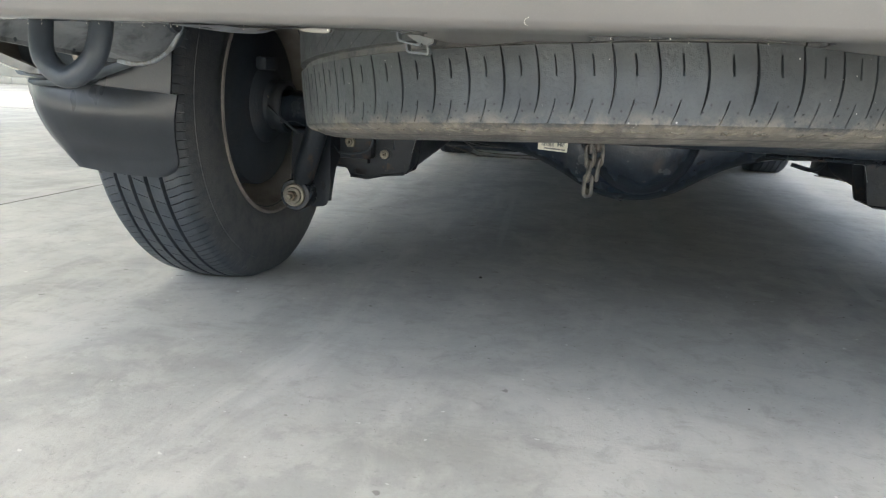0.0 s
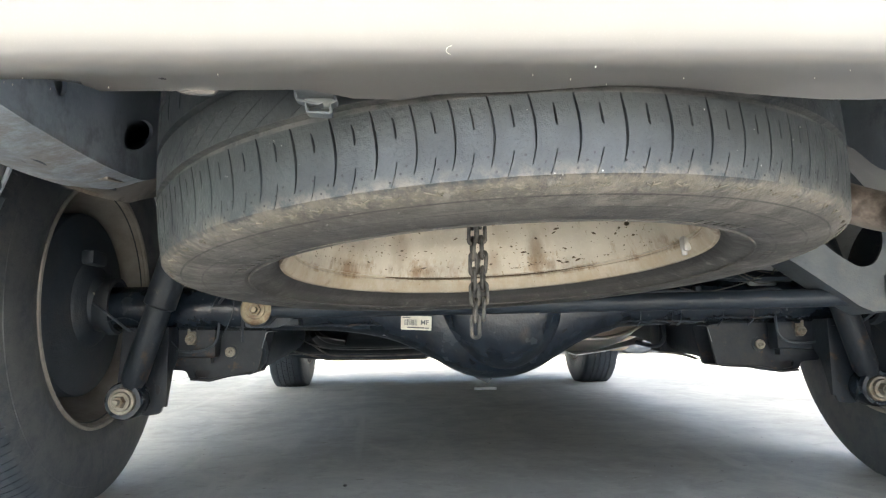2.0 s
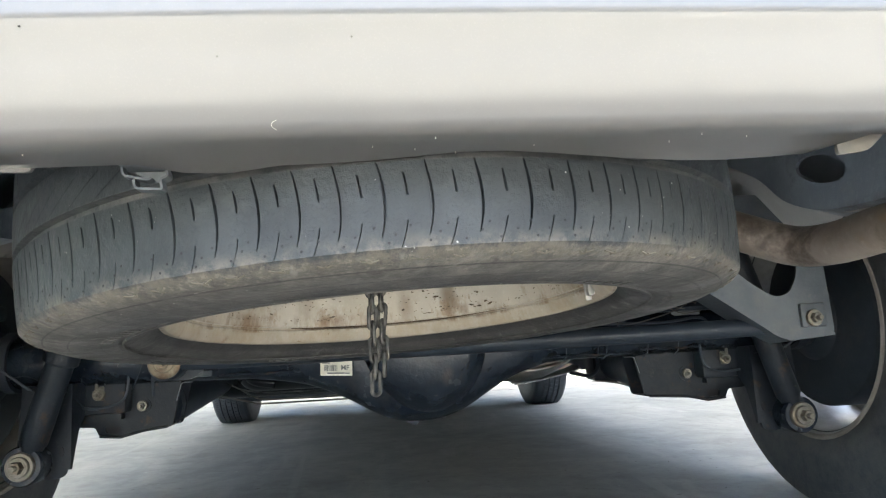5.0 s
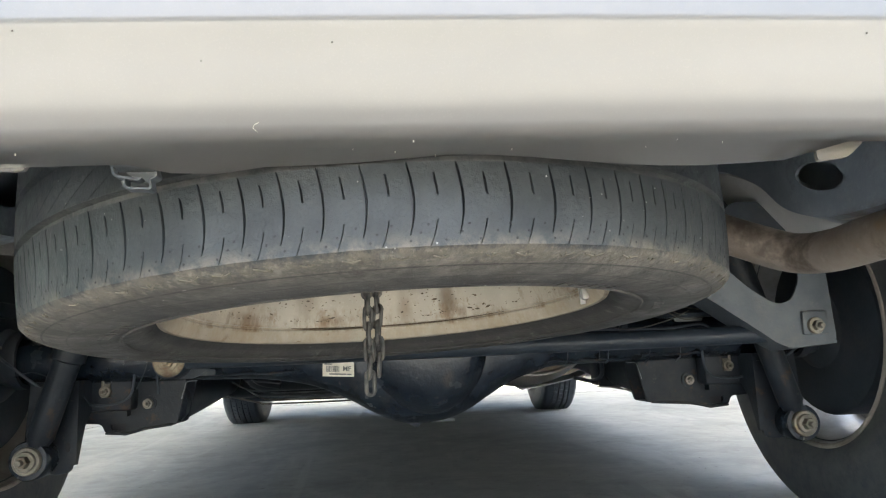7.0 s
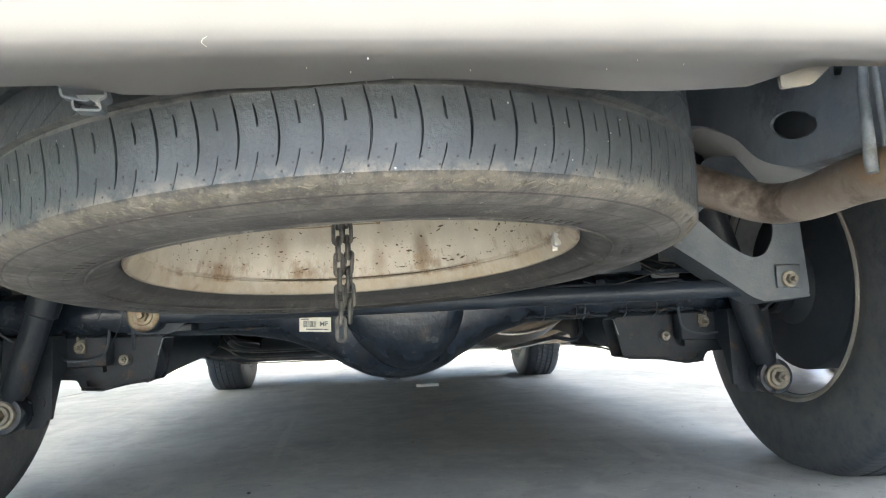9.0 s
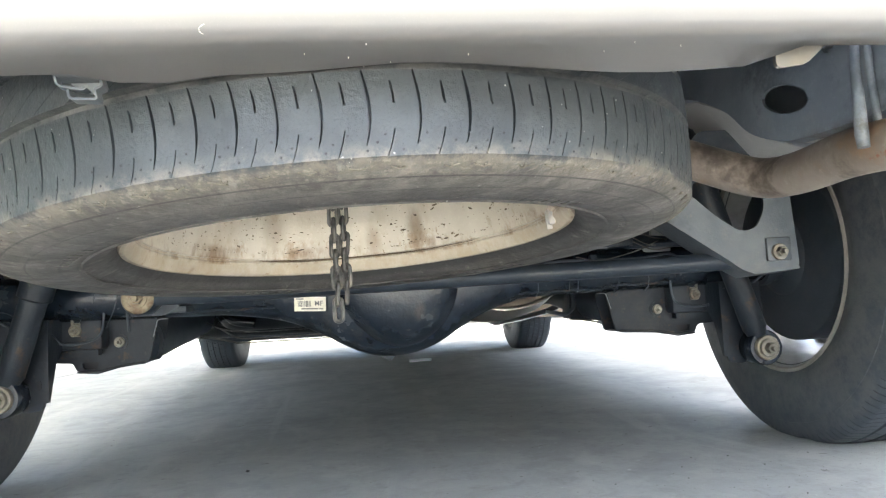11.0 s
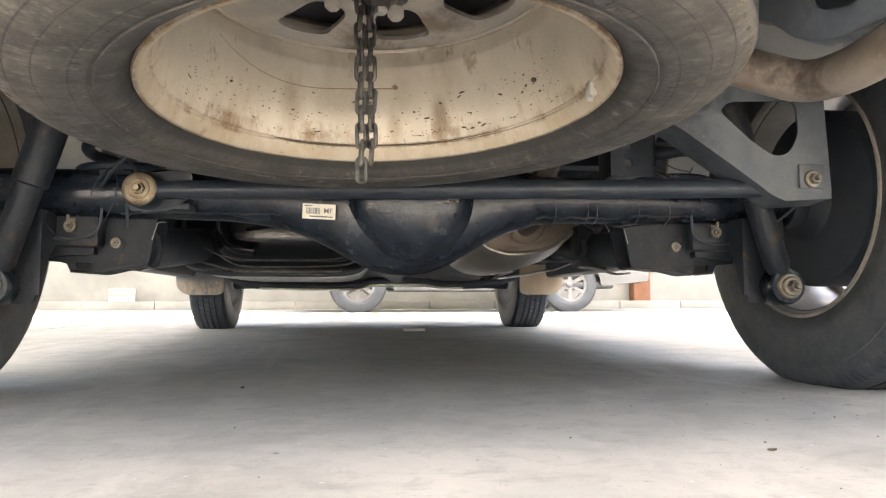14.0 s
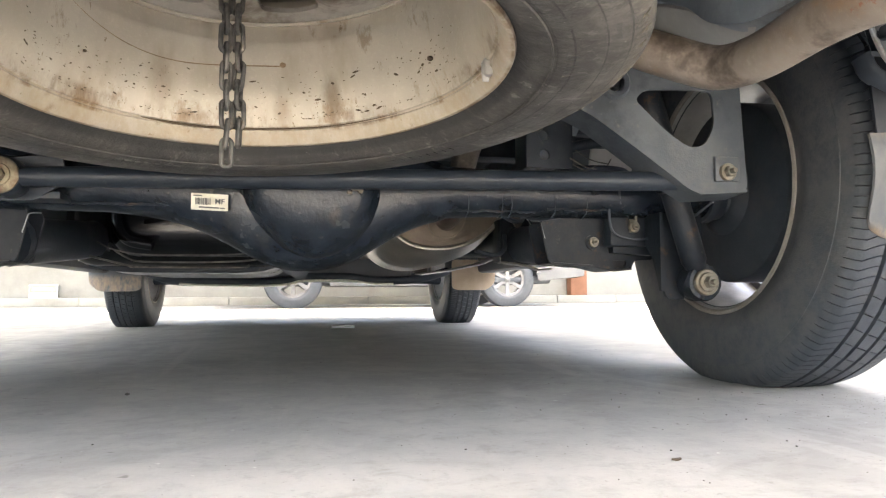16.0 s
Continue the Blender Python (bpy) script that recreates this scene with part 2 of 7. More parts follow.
MUFFLER_END = material("muffler_end", (0.15, 0.118, 0.088), (0.23, 0.19, 0.15), 0.48, 0.5, 12, 0.08, 200, dust=((0.30, 0.24, 0.17), 0.4, "noise", 0.56, 0.7))
ZINC = material("zinc_bolt", (0.17, 0.155, 0.125), (0.29, 0.27, 0.225), 0.42, 0.6, 60, 0.12, 400, dust=((0.16, 0.10, 0.05), 0.7, "noise", 0.48, 0.70))
BRIGHT = material("bright_steel", (0.36, 0.37, 0.38), (0.50, 0.51, 0.52), 0.38, 0.7, 30, 0.1, 300)
CHAIN = material("chain_steel", (0.055, 0.055, 0.055), (0.13, 0.125, 0.115), 0.50, 0.6, 90, 0.15, 500, dust=((0.26, 0.20, 0.14), 0.5, "noise", 0.55, 0.8))
SPARE_RIM = material("spare_rim_paint", (0.37, 0.330, 0.265), (0.54, 0.495, 0.415), 0.34, 0.12, 6, 0.08, 240, dust=[((0.30, 0.230, 0.155), 0.6, "noise", 0.50, 0.66), ((0.22, 0.145, 0.08), 0.65, "noise", 0.58, 0.67, 22), ((0.16, 0.105, 0.055), 0.7, "noise", 0.655, 0.68, 110), ((0.37, 0.275, 0.160), 0.6, "band", 0.2120, 0.0100), ((0.15, 0.085, 0.035), 0.9, "band", 0.2180, 0.0040), ((0.20, 0.115, 0.045), 0.8, "band", 0.2045, 0.0030, 26), ((0.24, 0.142, 0.06), 0.8, "band", 0.2000, 0.0050, 20), ((0.15, 0.088, 0.042), 0.7, "band", 0.2035, 0.0050, 16), ((0.14, 0.088, 0.042), 0.75, "spot", (0.076, 0.181, 0.040), 0.014), ((0.22, 0.15, 0.085), 0.45, "spot", (-0.10, 0.165, 0.050), 0.02), ((0.20, 0.13, 0.07), 0.45, "spot", (0.02, 0.195, 0.030), 0.012)], stretch=(1, 1, 0.4))
RIM_ALLOY = material("alloy", (0.42, 0.42, 0.41), (0.52, 0.52, 0.51), 0.35, 0.6, 14, 0.06, 240, dust=((0.22, 0.18, 0.14), 0.6, "noise", 0.45, 0.75))
RIM_BROWN = material("dusty_barrel", (0.26, 0.235, 0.205), (0.36, 0.33, 0.29), 0.50, 0.2, 14, 0.08, 240, dust=((0.09, 0.075, 0.06), 0.5, "noise", 0.5, 0.7))
DRUM = material("brake_drum", (0.022, 0.030, 0.040), (0.036, 0.045, 0.056), 0.6, 0.1, 20, 0.15, 200, dust=((0.085, 0.07, 0.055), 0.35, "noise", 0.5, 0.75))
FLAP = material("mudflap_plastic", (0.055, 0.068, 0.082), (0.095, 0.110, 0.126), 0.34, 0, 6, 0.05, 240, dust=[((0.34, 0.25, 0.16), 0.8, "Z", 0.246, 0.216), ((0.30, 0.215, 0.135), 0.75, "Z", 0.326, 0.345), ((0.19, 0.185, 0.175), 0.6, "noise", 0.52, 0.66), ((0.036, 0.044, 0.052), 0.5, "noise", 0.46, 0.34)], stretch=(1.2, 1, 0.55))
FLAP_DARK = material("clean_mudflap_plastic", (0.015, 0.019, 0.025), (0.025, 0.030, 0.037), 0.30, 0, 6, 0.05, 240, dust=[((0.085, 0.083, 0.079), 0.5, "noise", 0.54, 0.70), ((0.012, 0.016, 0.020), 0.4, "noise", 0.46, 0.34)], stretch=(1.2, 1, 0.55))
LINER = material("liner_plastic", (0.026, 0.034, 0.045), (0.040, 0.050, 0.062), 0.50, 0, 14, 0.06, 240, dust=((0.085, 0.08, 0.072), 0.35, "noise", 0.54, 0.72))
# Lighter copy of LINER: light painted into the dim left wheel arch.
LINER_LIFTED = material("liner_plastic_lifted", (0.066, 0.082, 0.100), (0.098, 0.114, 0.132), 0.50, 0, 10, 0.08, 200, dust=[((0.15, 0.145, 0.135), 0.4, "noise", 0.54, 0.72), ((0.04, 0.05, 0.06), 0.5, "noise", 0.46, 0.34)])
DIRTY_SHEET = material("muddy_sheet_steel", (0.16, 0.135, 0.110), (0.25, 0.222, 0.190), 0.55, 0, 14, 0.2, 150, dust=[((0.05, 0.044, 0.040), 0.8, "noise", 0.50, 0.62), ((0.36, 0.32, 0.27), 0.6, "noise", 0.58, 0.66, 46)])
FLOORPAN = material("underseal", (0.034, 0.040, 0.048), (0.055, 0.062, 0.070), 0.55, 0, 9, 0.15, 120, dust=((0.02, 0.02, 0.022), 0.6, "noise", 0.5, 0.7))
PAINT = material("champagne_paint", (0.106, 0.100, 0.094), (0.122, 0.115, 0.108), 0.36, 0.16, 3, 0.0, 900, coat=1.0, rough_var=0.03)
DISC_PAINT = material("wheel_disc_paint", (0.36, 0.335, 0.30), (0.47, 0.445, 0.40), 0.34, 0.3, 9, 0.08, 240, dust=((0.11, 0.075, 0.045), 0.8, "noise", 0.50, 0.64))
BLACK_SHEET = material("black_sheet_steel", (0.012, 0.016, 0.022), (0.022, 0.028, 0.036), 0.48, 0, 18, 0.14, 160, dust=[((0.085, 0.048, 0.026), 0.6, "noise", 0.57, 0.66, 26), ((0.060, 0.052, 0.044), 0.45, "noise", 0.54, 0.72), ((0.14, 0.125, 0.10), 0.35, "noise", 0.62, 0.70, 70)], spec=0.3)
BRASSY = material("yellow_passivated_zinc", (0.17, 0.14, 0.092), (0.26, 0.222, 0.155), 0.42, 0.5, 50, 0.12, 400, dust=((0.10, 0.055, 0.03), 0.8, "noise", 0.46, 0.62))
STAIN = material("brown_stain", (0.20, 0.13, 0.07), (0.27, 0.19, 0.11), 0.7, 0, 60, 0.05, 300)
CAR_ALLOY = material("parked_alloy", (0.12, 0.12, 0.122), (0.17, 0.17, 0.172), 0.35, 0.6, 14, 0.06, 240)
# Black for soot, and for shade painted into holes and behind windows.
SOOT_SHADE = material("soot_shade", (0.012, 0.012, 0.014), (0.022, 0.022, 0.024), 0.8, 0, 20, 0.1, 200)
PAINT_B = material("silver_gold_paint", (0.21, 0.20, 0.178), (0.23, 0.22, 0.195), 0.26, 0.4, 3, 0.0, 900, coat=0.5, rough_var=0.03)
PAINT_A = material("dark_grey_paint", (0.10, 0.105, 0.11), (0.12, 0.125, 0.13), 0.26, 0.4, 3, 0.0, 900, coat=0.6, rough_var=0.03)
TANK = material("tank_plastic", (0.005, 0.006, 0.008), (0.010, 0.011, 0.014), 0.20, 0, 12, 0.06, 200, dust=((0.045, 0.040, 0.033), 0.45, "noise", 0.54, 0.74))
PAPER = material("paper_label", (0.70, 0.66, 0.55), (0.78, 0.75, 0.65), 0.6, 0, 60, 0.02, 500)
INK = material("ink", (0.10, 0.10, 0.10), (0.15, 0.15, 0.15), 0.6, 0, 60, 0.0, 500)
RED = material("faded_print", (0.52, 0.36, 0.25), (0.58, 0.42, 0.30), 0.6, 0, 10, 0.0, 300)
WHITE = material("white_plastic", (0.84, 0.84, 0.82), (0.90, 0.90, 0.88), 0.5, 0, 40, 0.03, 300)
STONE = material("grit", (0.05, 0.045, 0.04), (0.12, 0.11, 0.10), 0.85, 0, 60, 0.2, 400)
LEAF = material("dry_leaf", (0.07, 0.05, 0.03), (0.12, 0.085, 0.05), 0.8, 0, 60, 0.2, 400)
WET = material("damp_concrete", (0.060, 0.059, 0.056), (0.150, 0.147, 0.140), 0.3, 0, 60, 0.1, 300)
DAMP_EDGE = material("damp_stain_edge", (0.085, 0.083, 0.078), (0.19, 0.187, 0.178), 0.5, 0, 90, 0.1, 300)
STAIN_RING = material("dried_stain_edge", (0.22, 0.215, 0.20), (0.40, 0.395, 0.37), 0.6, 0, 90, 0.1, 300)
TINT = material("dark_glass", (0.01, 0.013, 0.014), (0.012, 0.015, 0.016), 0.06, 0, 4, 0.0, 200, rough_var=0.02)
PLASTER = material("pale_wall", (0.28, 0.275, 0.25), (0.36, 0.352, 0.32), 0.8, 0, 1.2, 0.2, 40, dust=((0.20, 0.19, 0.165), 0.6, "noise", 0.5, 0.75))
# Cream walls; also van sheets whose lit look is put into the colour.
WALL_AND_LIT_SHEET = material("cream_wall_and_lit_sheet", (0.50, 0.485, 0.45), (0.58, 0.565, 0.53), 0.8, 0, 1.2, 0.2, 40)
BRICKRED = material("terracotta", (0.20, 0.09, 0.05), (0.26, 0.12, 0.07), 0.8, 0, 4, 0.2, 60)
TEAL = material("teal_paint", (0.05, 0.26, 0.24), (0.07, 0.32, 0.29), 0.5, 0, 3, 0.1, 60)


def concrete():
    m = bpy.data.materials.new("power_floated_concrete")
    m.use_nodes = True
    t = m.node_tree
    n, l = t.nodes, t.links
    b = n["Principled BSDF"]
    tc = n.new("ShaderNodeTexCoord")

    def noise_(s, d, r, dist=0.0, scale=(1, 1, 1), rot=0.0):
        mp = n.new("ShaderNodeMapping")
        mp.inputs["Scale"].default_value, mp.inputs["Rotation"].default_value = scale, (0, 0, radians(rot))
        l.new(tc.outputs["Object"], mp.inputs["Vector"])
        k = n.new("ShaderNodeTexNoise")
        for key, v in (("Scale", s), ("Detail", d), ("Roughness", r), ("Distortion", dist)):
            k.inputs[key].default_value = v
        l.new(mp.outputs["Vector"], k.inputs["Vector"])
        return k.outputs["Fac"]

    def rng(v, a, c, lo, hi):
        k = n.new("ShaderNodeMapRange")
        k.interpolation_type = "SMOOTHSTEP"
        for key, x in (("From Min", a), ("From Max", c), ("To Min", lo), ("To Max", hi)):
            k.inputs[key].default_value = x
        l.new(v, k.inputs["Value"])
        return k.outputs["Result"]

    def mix(f, a, c, mode="MIX"):
        k = n.new("ShaderNodeMix")
        k.data_type, k.blend_type = "RGBA", mode
        for v, i in ((f, 0), (a, 6), (c, 7)):
            if isinstance(v, (int, float)):
                k.inputs[i].default_value = v
            elif isinstance(v, tuple):
                k.inputs[i].default_value = (*v, 1)
            else:
                l.new(v, k.inputs[i])
        return k.outputs[2]

    col = mix(rng(noise_(1.6, 6, 0.6, 0.6), 0.3, 0.7, 0, 1), (0.279, 0.276, 0.256), (0.376, 0.373, 0.345))
    col = mix(rng(noise_(5, 5, 0.65, 1.2, (1, 0.35, 1), 35), 0.46, 0.66, 0, 0.55), col, (0.468, 0.457, 0.417))
    col = mix(rng(noise_(6, 5, 0.65, 1.5, (0.35, 1, 1), -25), 0.52, 0.72, 0, 0.55), col, (0.249, 0.242, 0.220))
    col = mix(rng(noise_(16, 5, 0.7, 0.8), 0.52, 0.74, 0, 0.45), col, (0.259, 0.250, 0.229))
    col = mix(rng(noise_(3.2, 3, 0.5, 2.5, (1, 0.12, 1), 60), 0.60, 0.66, 0, 0.30), col, (0.497, 0.490, 0.457))
    col = mix(rng(noise_(9, 8, 0.72, 0.3), 0.44, 0.62, 0, 0.5), col, (0.428, 0.418, 0.379))
    col = mix(rng(noise_(26, 7, 0.75, 0.5), 0.50, 0.68, 0, 0.45), col, (0.234, 0.230, 0.212))
    col = mix(rng(noise_(140, 3, 0.6), 0.60, 0.74, 0, 0.5), col, (0.199, 0.195, 0.180))
    col = mix(rng(noise_(34, 2, 0.5), 0.72, 0.76, 0, 0.7), col, (0.129, 0.120, 0.107))
    col = mix(rng(noise_(60, 2, 0.5), 0.73, 0.76, 0, 0.6), col, (0.617, 0.610, 0.565))
    l.new(col, b.inputs["Base Color"])
    l.new(rng(noise_(4, 5, 0.6), 0.3, 0.7, 0.58, 0.80), b.inputs["Roughness"])
    k = n.new("ShaderNodeBump")
    k.inputs["Strength"].default_value, k.inputs["Distance"].default_value = 0.25, 0.003
    l.new(noise_(120, 5, 0.7), k.inputs["Height"])
    l.new(k.outputs["Normal"], b.inputs["Normal"])
    return m


CONCRETE = concrete()


# ---- mesh helpers ----
def finish(name, bm, material_, parent=None, label="", smooth=40.0):
    bmesh.ops.recalc_face_normals(bm, faces=bm.faces)
    me = bpy.data.meshes.new(name)
    bm.to_mesh(me)
    bm.free()
    if smooth:
        for p in me.polygons:
            p.use_smooth = True
        me.set_sharp_from_angle(angle=radians(smooth))
    me.materials.append(material_)
    ob = new(name, me)
    if parent is not None:
        ob.parent = parent
    if label:
        tagged(ob, label)
    return ob


def part(name, bm, material_, parent, label="", smooth=40.0):
    return finish(name, bm, material_, parent, label, smooth)


def thing(name, label, category, at=(0, 0, 0), group="", kind=""):
    e = new(name)
    e.empty_display_size = 0.2
    e.location = at
    return tagged(e, label, category, group, kind)


def loft(bm, rings, close=True, caps=True, loop=False):
    vs = [[bm.verts.new(p) for p in r] for r in rings]
    k = len(rings[0])
    pairs = list(zip(vs, vs[1:])) + ([(vs[-1], vs[0])] if loop else [])
    for a, c in pairs:
        for i in range(k if close else k - 1):
            j = (i + 1) % k
            bm.faces.new((a[i], a[j], c[j], c[i]))
    if caps and not loop:
        bm.faces.new(vs[0])
        bm.faces.new(list(reversed(vs[-1])))
    return bm


def tube(bm, pts, r, n=14, caps=True, flat=1.0):
    pts = [Vector(p) for p in pts]
    rr = r if isinstance(r, (list, tuple)) else [r] * len(pts)
    rings, up = [], None
    for i, p in enumerate(pts):
        d = (pts[min(i + 1, len(pts) - 1)] - pts[max(i - 1, 0)]).normalized()
        if up is None:
            up = Vector((0, 0, 1)) if abs(d.z) < 0.9 else Vector((0, 1, 0))
        s = d.cross(up).normalized()
        up = s.cross(d).normalized()
        rings.append([p + rr[i] * (math.cos(a) * s + math.sin(a) * up * flat) for a in (2 * math.pi * k / n for k in range(n))])
    return loft(bm, rings, caps=caps)


def smooth_path(pts, n=8):
    """Catmull-Rom through the points."""
    pts = [Vector(p) for p in pts]
    q = [2 * pts[0] - pts[1]] + pts + [2 * pts[-1] - pts[-2]]
    out = []
    for i in range(1, len(q) - 2):
        for k in range(n):
            u = k / n
            a, b_, c, d = q[i - 1:i + 3]
            out.append(0.5 * (2 * b_ + (c - a) * u + (2 * a - 5 * b_ + 4 * c - d) * u * u + (3 * b_ - a - 3 * c + d) * u ** 3))
    return out + [pts[-1]]


def lathe(bm, prof, n=48, m=Matrix(), loop=False):
    """Turns a profile of (radius, height) about local z."""
    rings = [[m @ Vector((r * math.cos(a), r * math.sin(a), h)) for a in (2 * math.pi * k / n for k in range(n))] for r, h in prof]
    return loft(bm, rings, caps=False, loop=loop)


ALONG_X = Matrix(((0, 0, 1, 0), (0, 1, 0, 0), (-1, 0, 0, 0), (0, 0, 0, 1)))
ALONG_Y = Matrix(((1, 0, 0, 0), (0, 0, -1, 0), (0, 1, 0, 0), (0, 0, 0, 1)))  # local z points to -y


def at(x, y, z):
    return Matrix.Translation((x, y, z))


def box(bm, x0, x1, y0, y1, z0, z1, bev=0.004, seg=2):
    made = bmesh.ops.create_cube(bm, size=1, matrix=at((x0 + x1) / 2, (y0 + y1) / 2, (z0 + z1) / 2) @ Matrix.Diagonal((x1 - x0, y1 - y0, z1 - z0, 1)))
    if bev:
        es = list({e for v in made["verts"] for e in v.link_edges})
        bmesh.ops.bevel(bm, geom=es, offset=bev, segments=seg, affect="EDGES", profile=0.5)
    return bm


def rounded(pts, r=0.01, n=4):
    """A 2D outline with its corners rounded."""
    out, k = [], len(pts)
    for i, p in enumerate(pts):
        p, a, c = Vector(p[:2]), Vector(pts[i - 1][:2]), Vector(pts[(i + 1) % k][:2])
        da, dc = (a - p), (c - p)
        q = min(r, da.length * 0.45, dc.length * 0.45)
        s, e = p + da.normalized() * q, p + dc.normalized() * q
        for j in range(n + 1):
            u = j / n
            out.append(tuple((1 - u) ** 2 * s + 2 * u * (1 - u) * p + u * u * e))
    return out


def oval(cx, cy, a, c, n=24, turn=0.0):
    t = radians(turn)
    return [(cx + a * math.cos(k) * math.cos(t) - c * math.sin(k) * math.sin(t), cy + a * math.cos(k) * math.sin(t) + c * math.sin(k) * math.cos(t)) for k in (2 * math.pi * i / n for i in range(n))]


def plate(bm, outline, holes, thick, m=Matrix(), curve=None, cuts=0):
    """A sheet in local xy with holes, thick along local z, placed by m."""
    sub = bmesh.new()
    edges = []
    for loop_ in (outline, *holes):
        vs = [sub.verts.new((p[0], p[1], 0)) for p in loop_]
        edges += [sub.edges.new((vs[i], vs[(i + 1) % len(vs)])) for i in range(len(vs))]
    bmesh.ops.triangle_fill(sub, edges=edges, use_beauty=True, use_dissolve=False, normal=(0, 0, 1))
    if cuts:
        bmesh.ops.subdivide_edges(sub, edges=list(sub.edges), cuts=cuts, use_grid_fill=True)
    ext = bmesh.ops.extrude_face_region(sub, geom=list(sub.faces))
    bmesh.ops.translate(sub, verts=[v for v in ext["geom"] if isinstance(v, bmesh.types.BMVert)], vec=(0, 0, thick))
    if curve:
        for v in sub.verts:
            v.co.z += curve(v.co.x, v.co.y)
    sub.transform(m)
    sub.verts.index_update()
    base = [bm.verts.new(v.co) for v in sub.verts]
    for f in sub.faces:
        bm.faces.new([base[v.index] for v in f.verts])
    sub.free()
    return bm


XZ = Matrix(((1, 0, 0, 0), (0, 0, 1, 0), (0, 1, 0, 0), (0, 0, 0, 1)))  # outline in x, z; thickness towards +y
YZ = Matrix(((0, 0, 1, 0), (1, 0, 0, 0), (0, 1, 0, 0), (0, 0, 0, 1)))  # outline in y, z; thickness towards +x


def bolt(parent, x, y, z, r=0.018, out=0.016, name="bolt", flip=False, label="zinc-plated flange bolt", metal=None):
    """A flanged hex bolt whose head points to -y."""
    bm = bmesh.new()
    m = at(x, y, z) @ ALONG_Y
    lathe(bm, [(0, 0), (r, 0), (r, 0.003), (r * 0.92, 0.005), (0, 0.005)], 24, m)
    lathe(bm, [(r * 0.64, 0.004), (r * 0.64, out - 0.003), (r * 0.56, out), (0, out)], 6, m)
    lathe(bm, [(r * 0.32, out - 0.001), (r * 0.32, out + 0.006), (r * 0.26, out + 0.008), (0, out + 0.008)], 12, m)
    return part(name, bm, metal or ZINC, parent, label, 30)


# ---- ground ----
bm = bmesh.new()
bmesh.ops.create_grid(bm, x_segments=8, y_segments=8, size=400)
ground = tagged(finish("ground", bm, CONCRETE), "smooth grey power-floated concrete paving with faint stains", "ground", kind="structure")


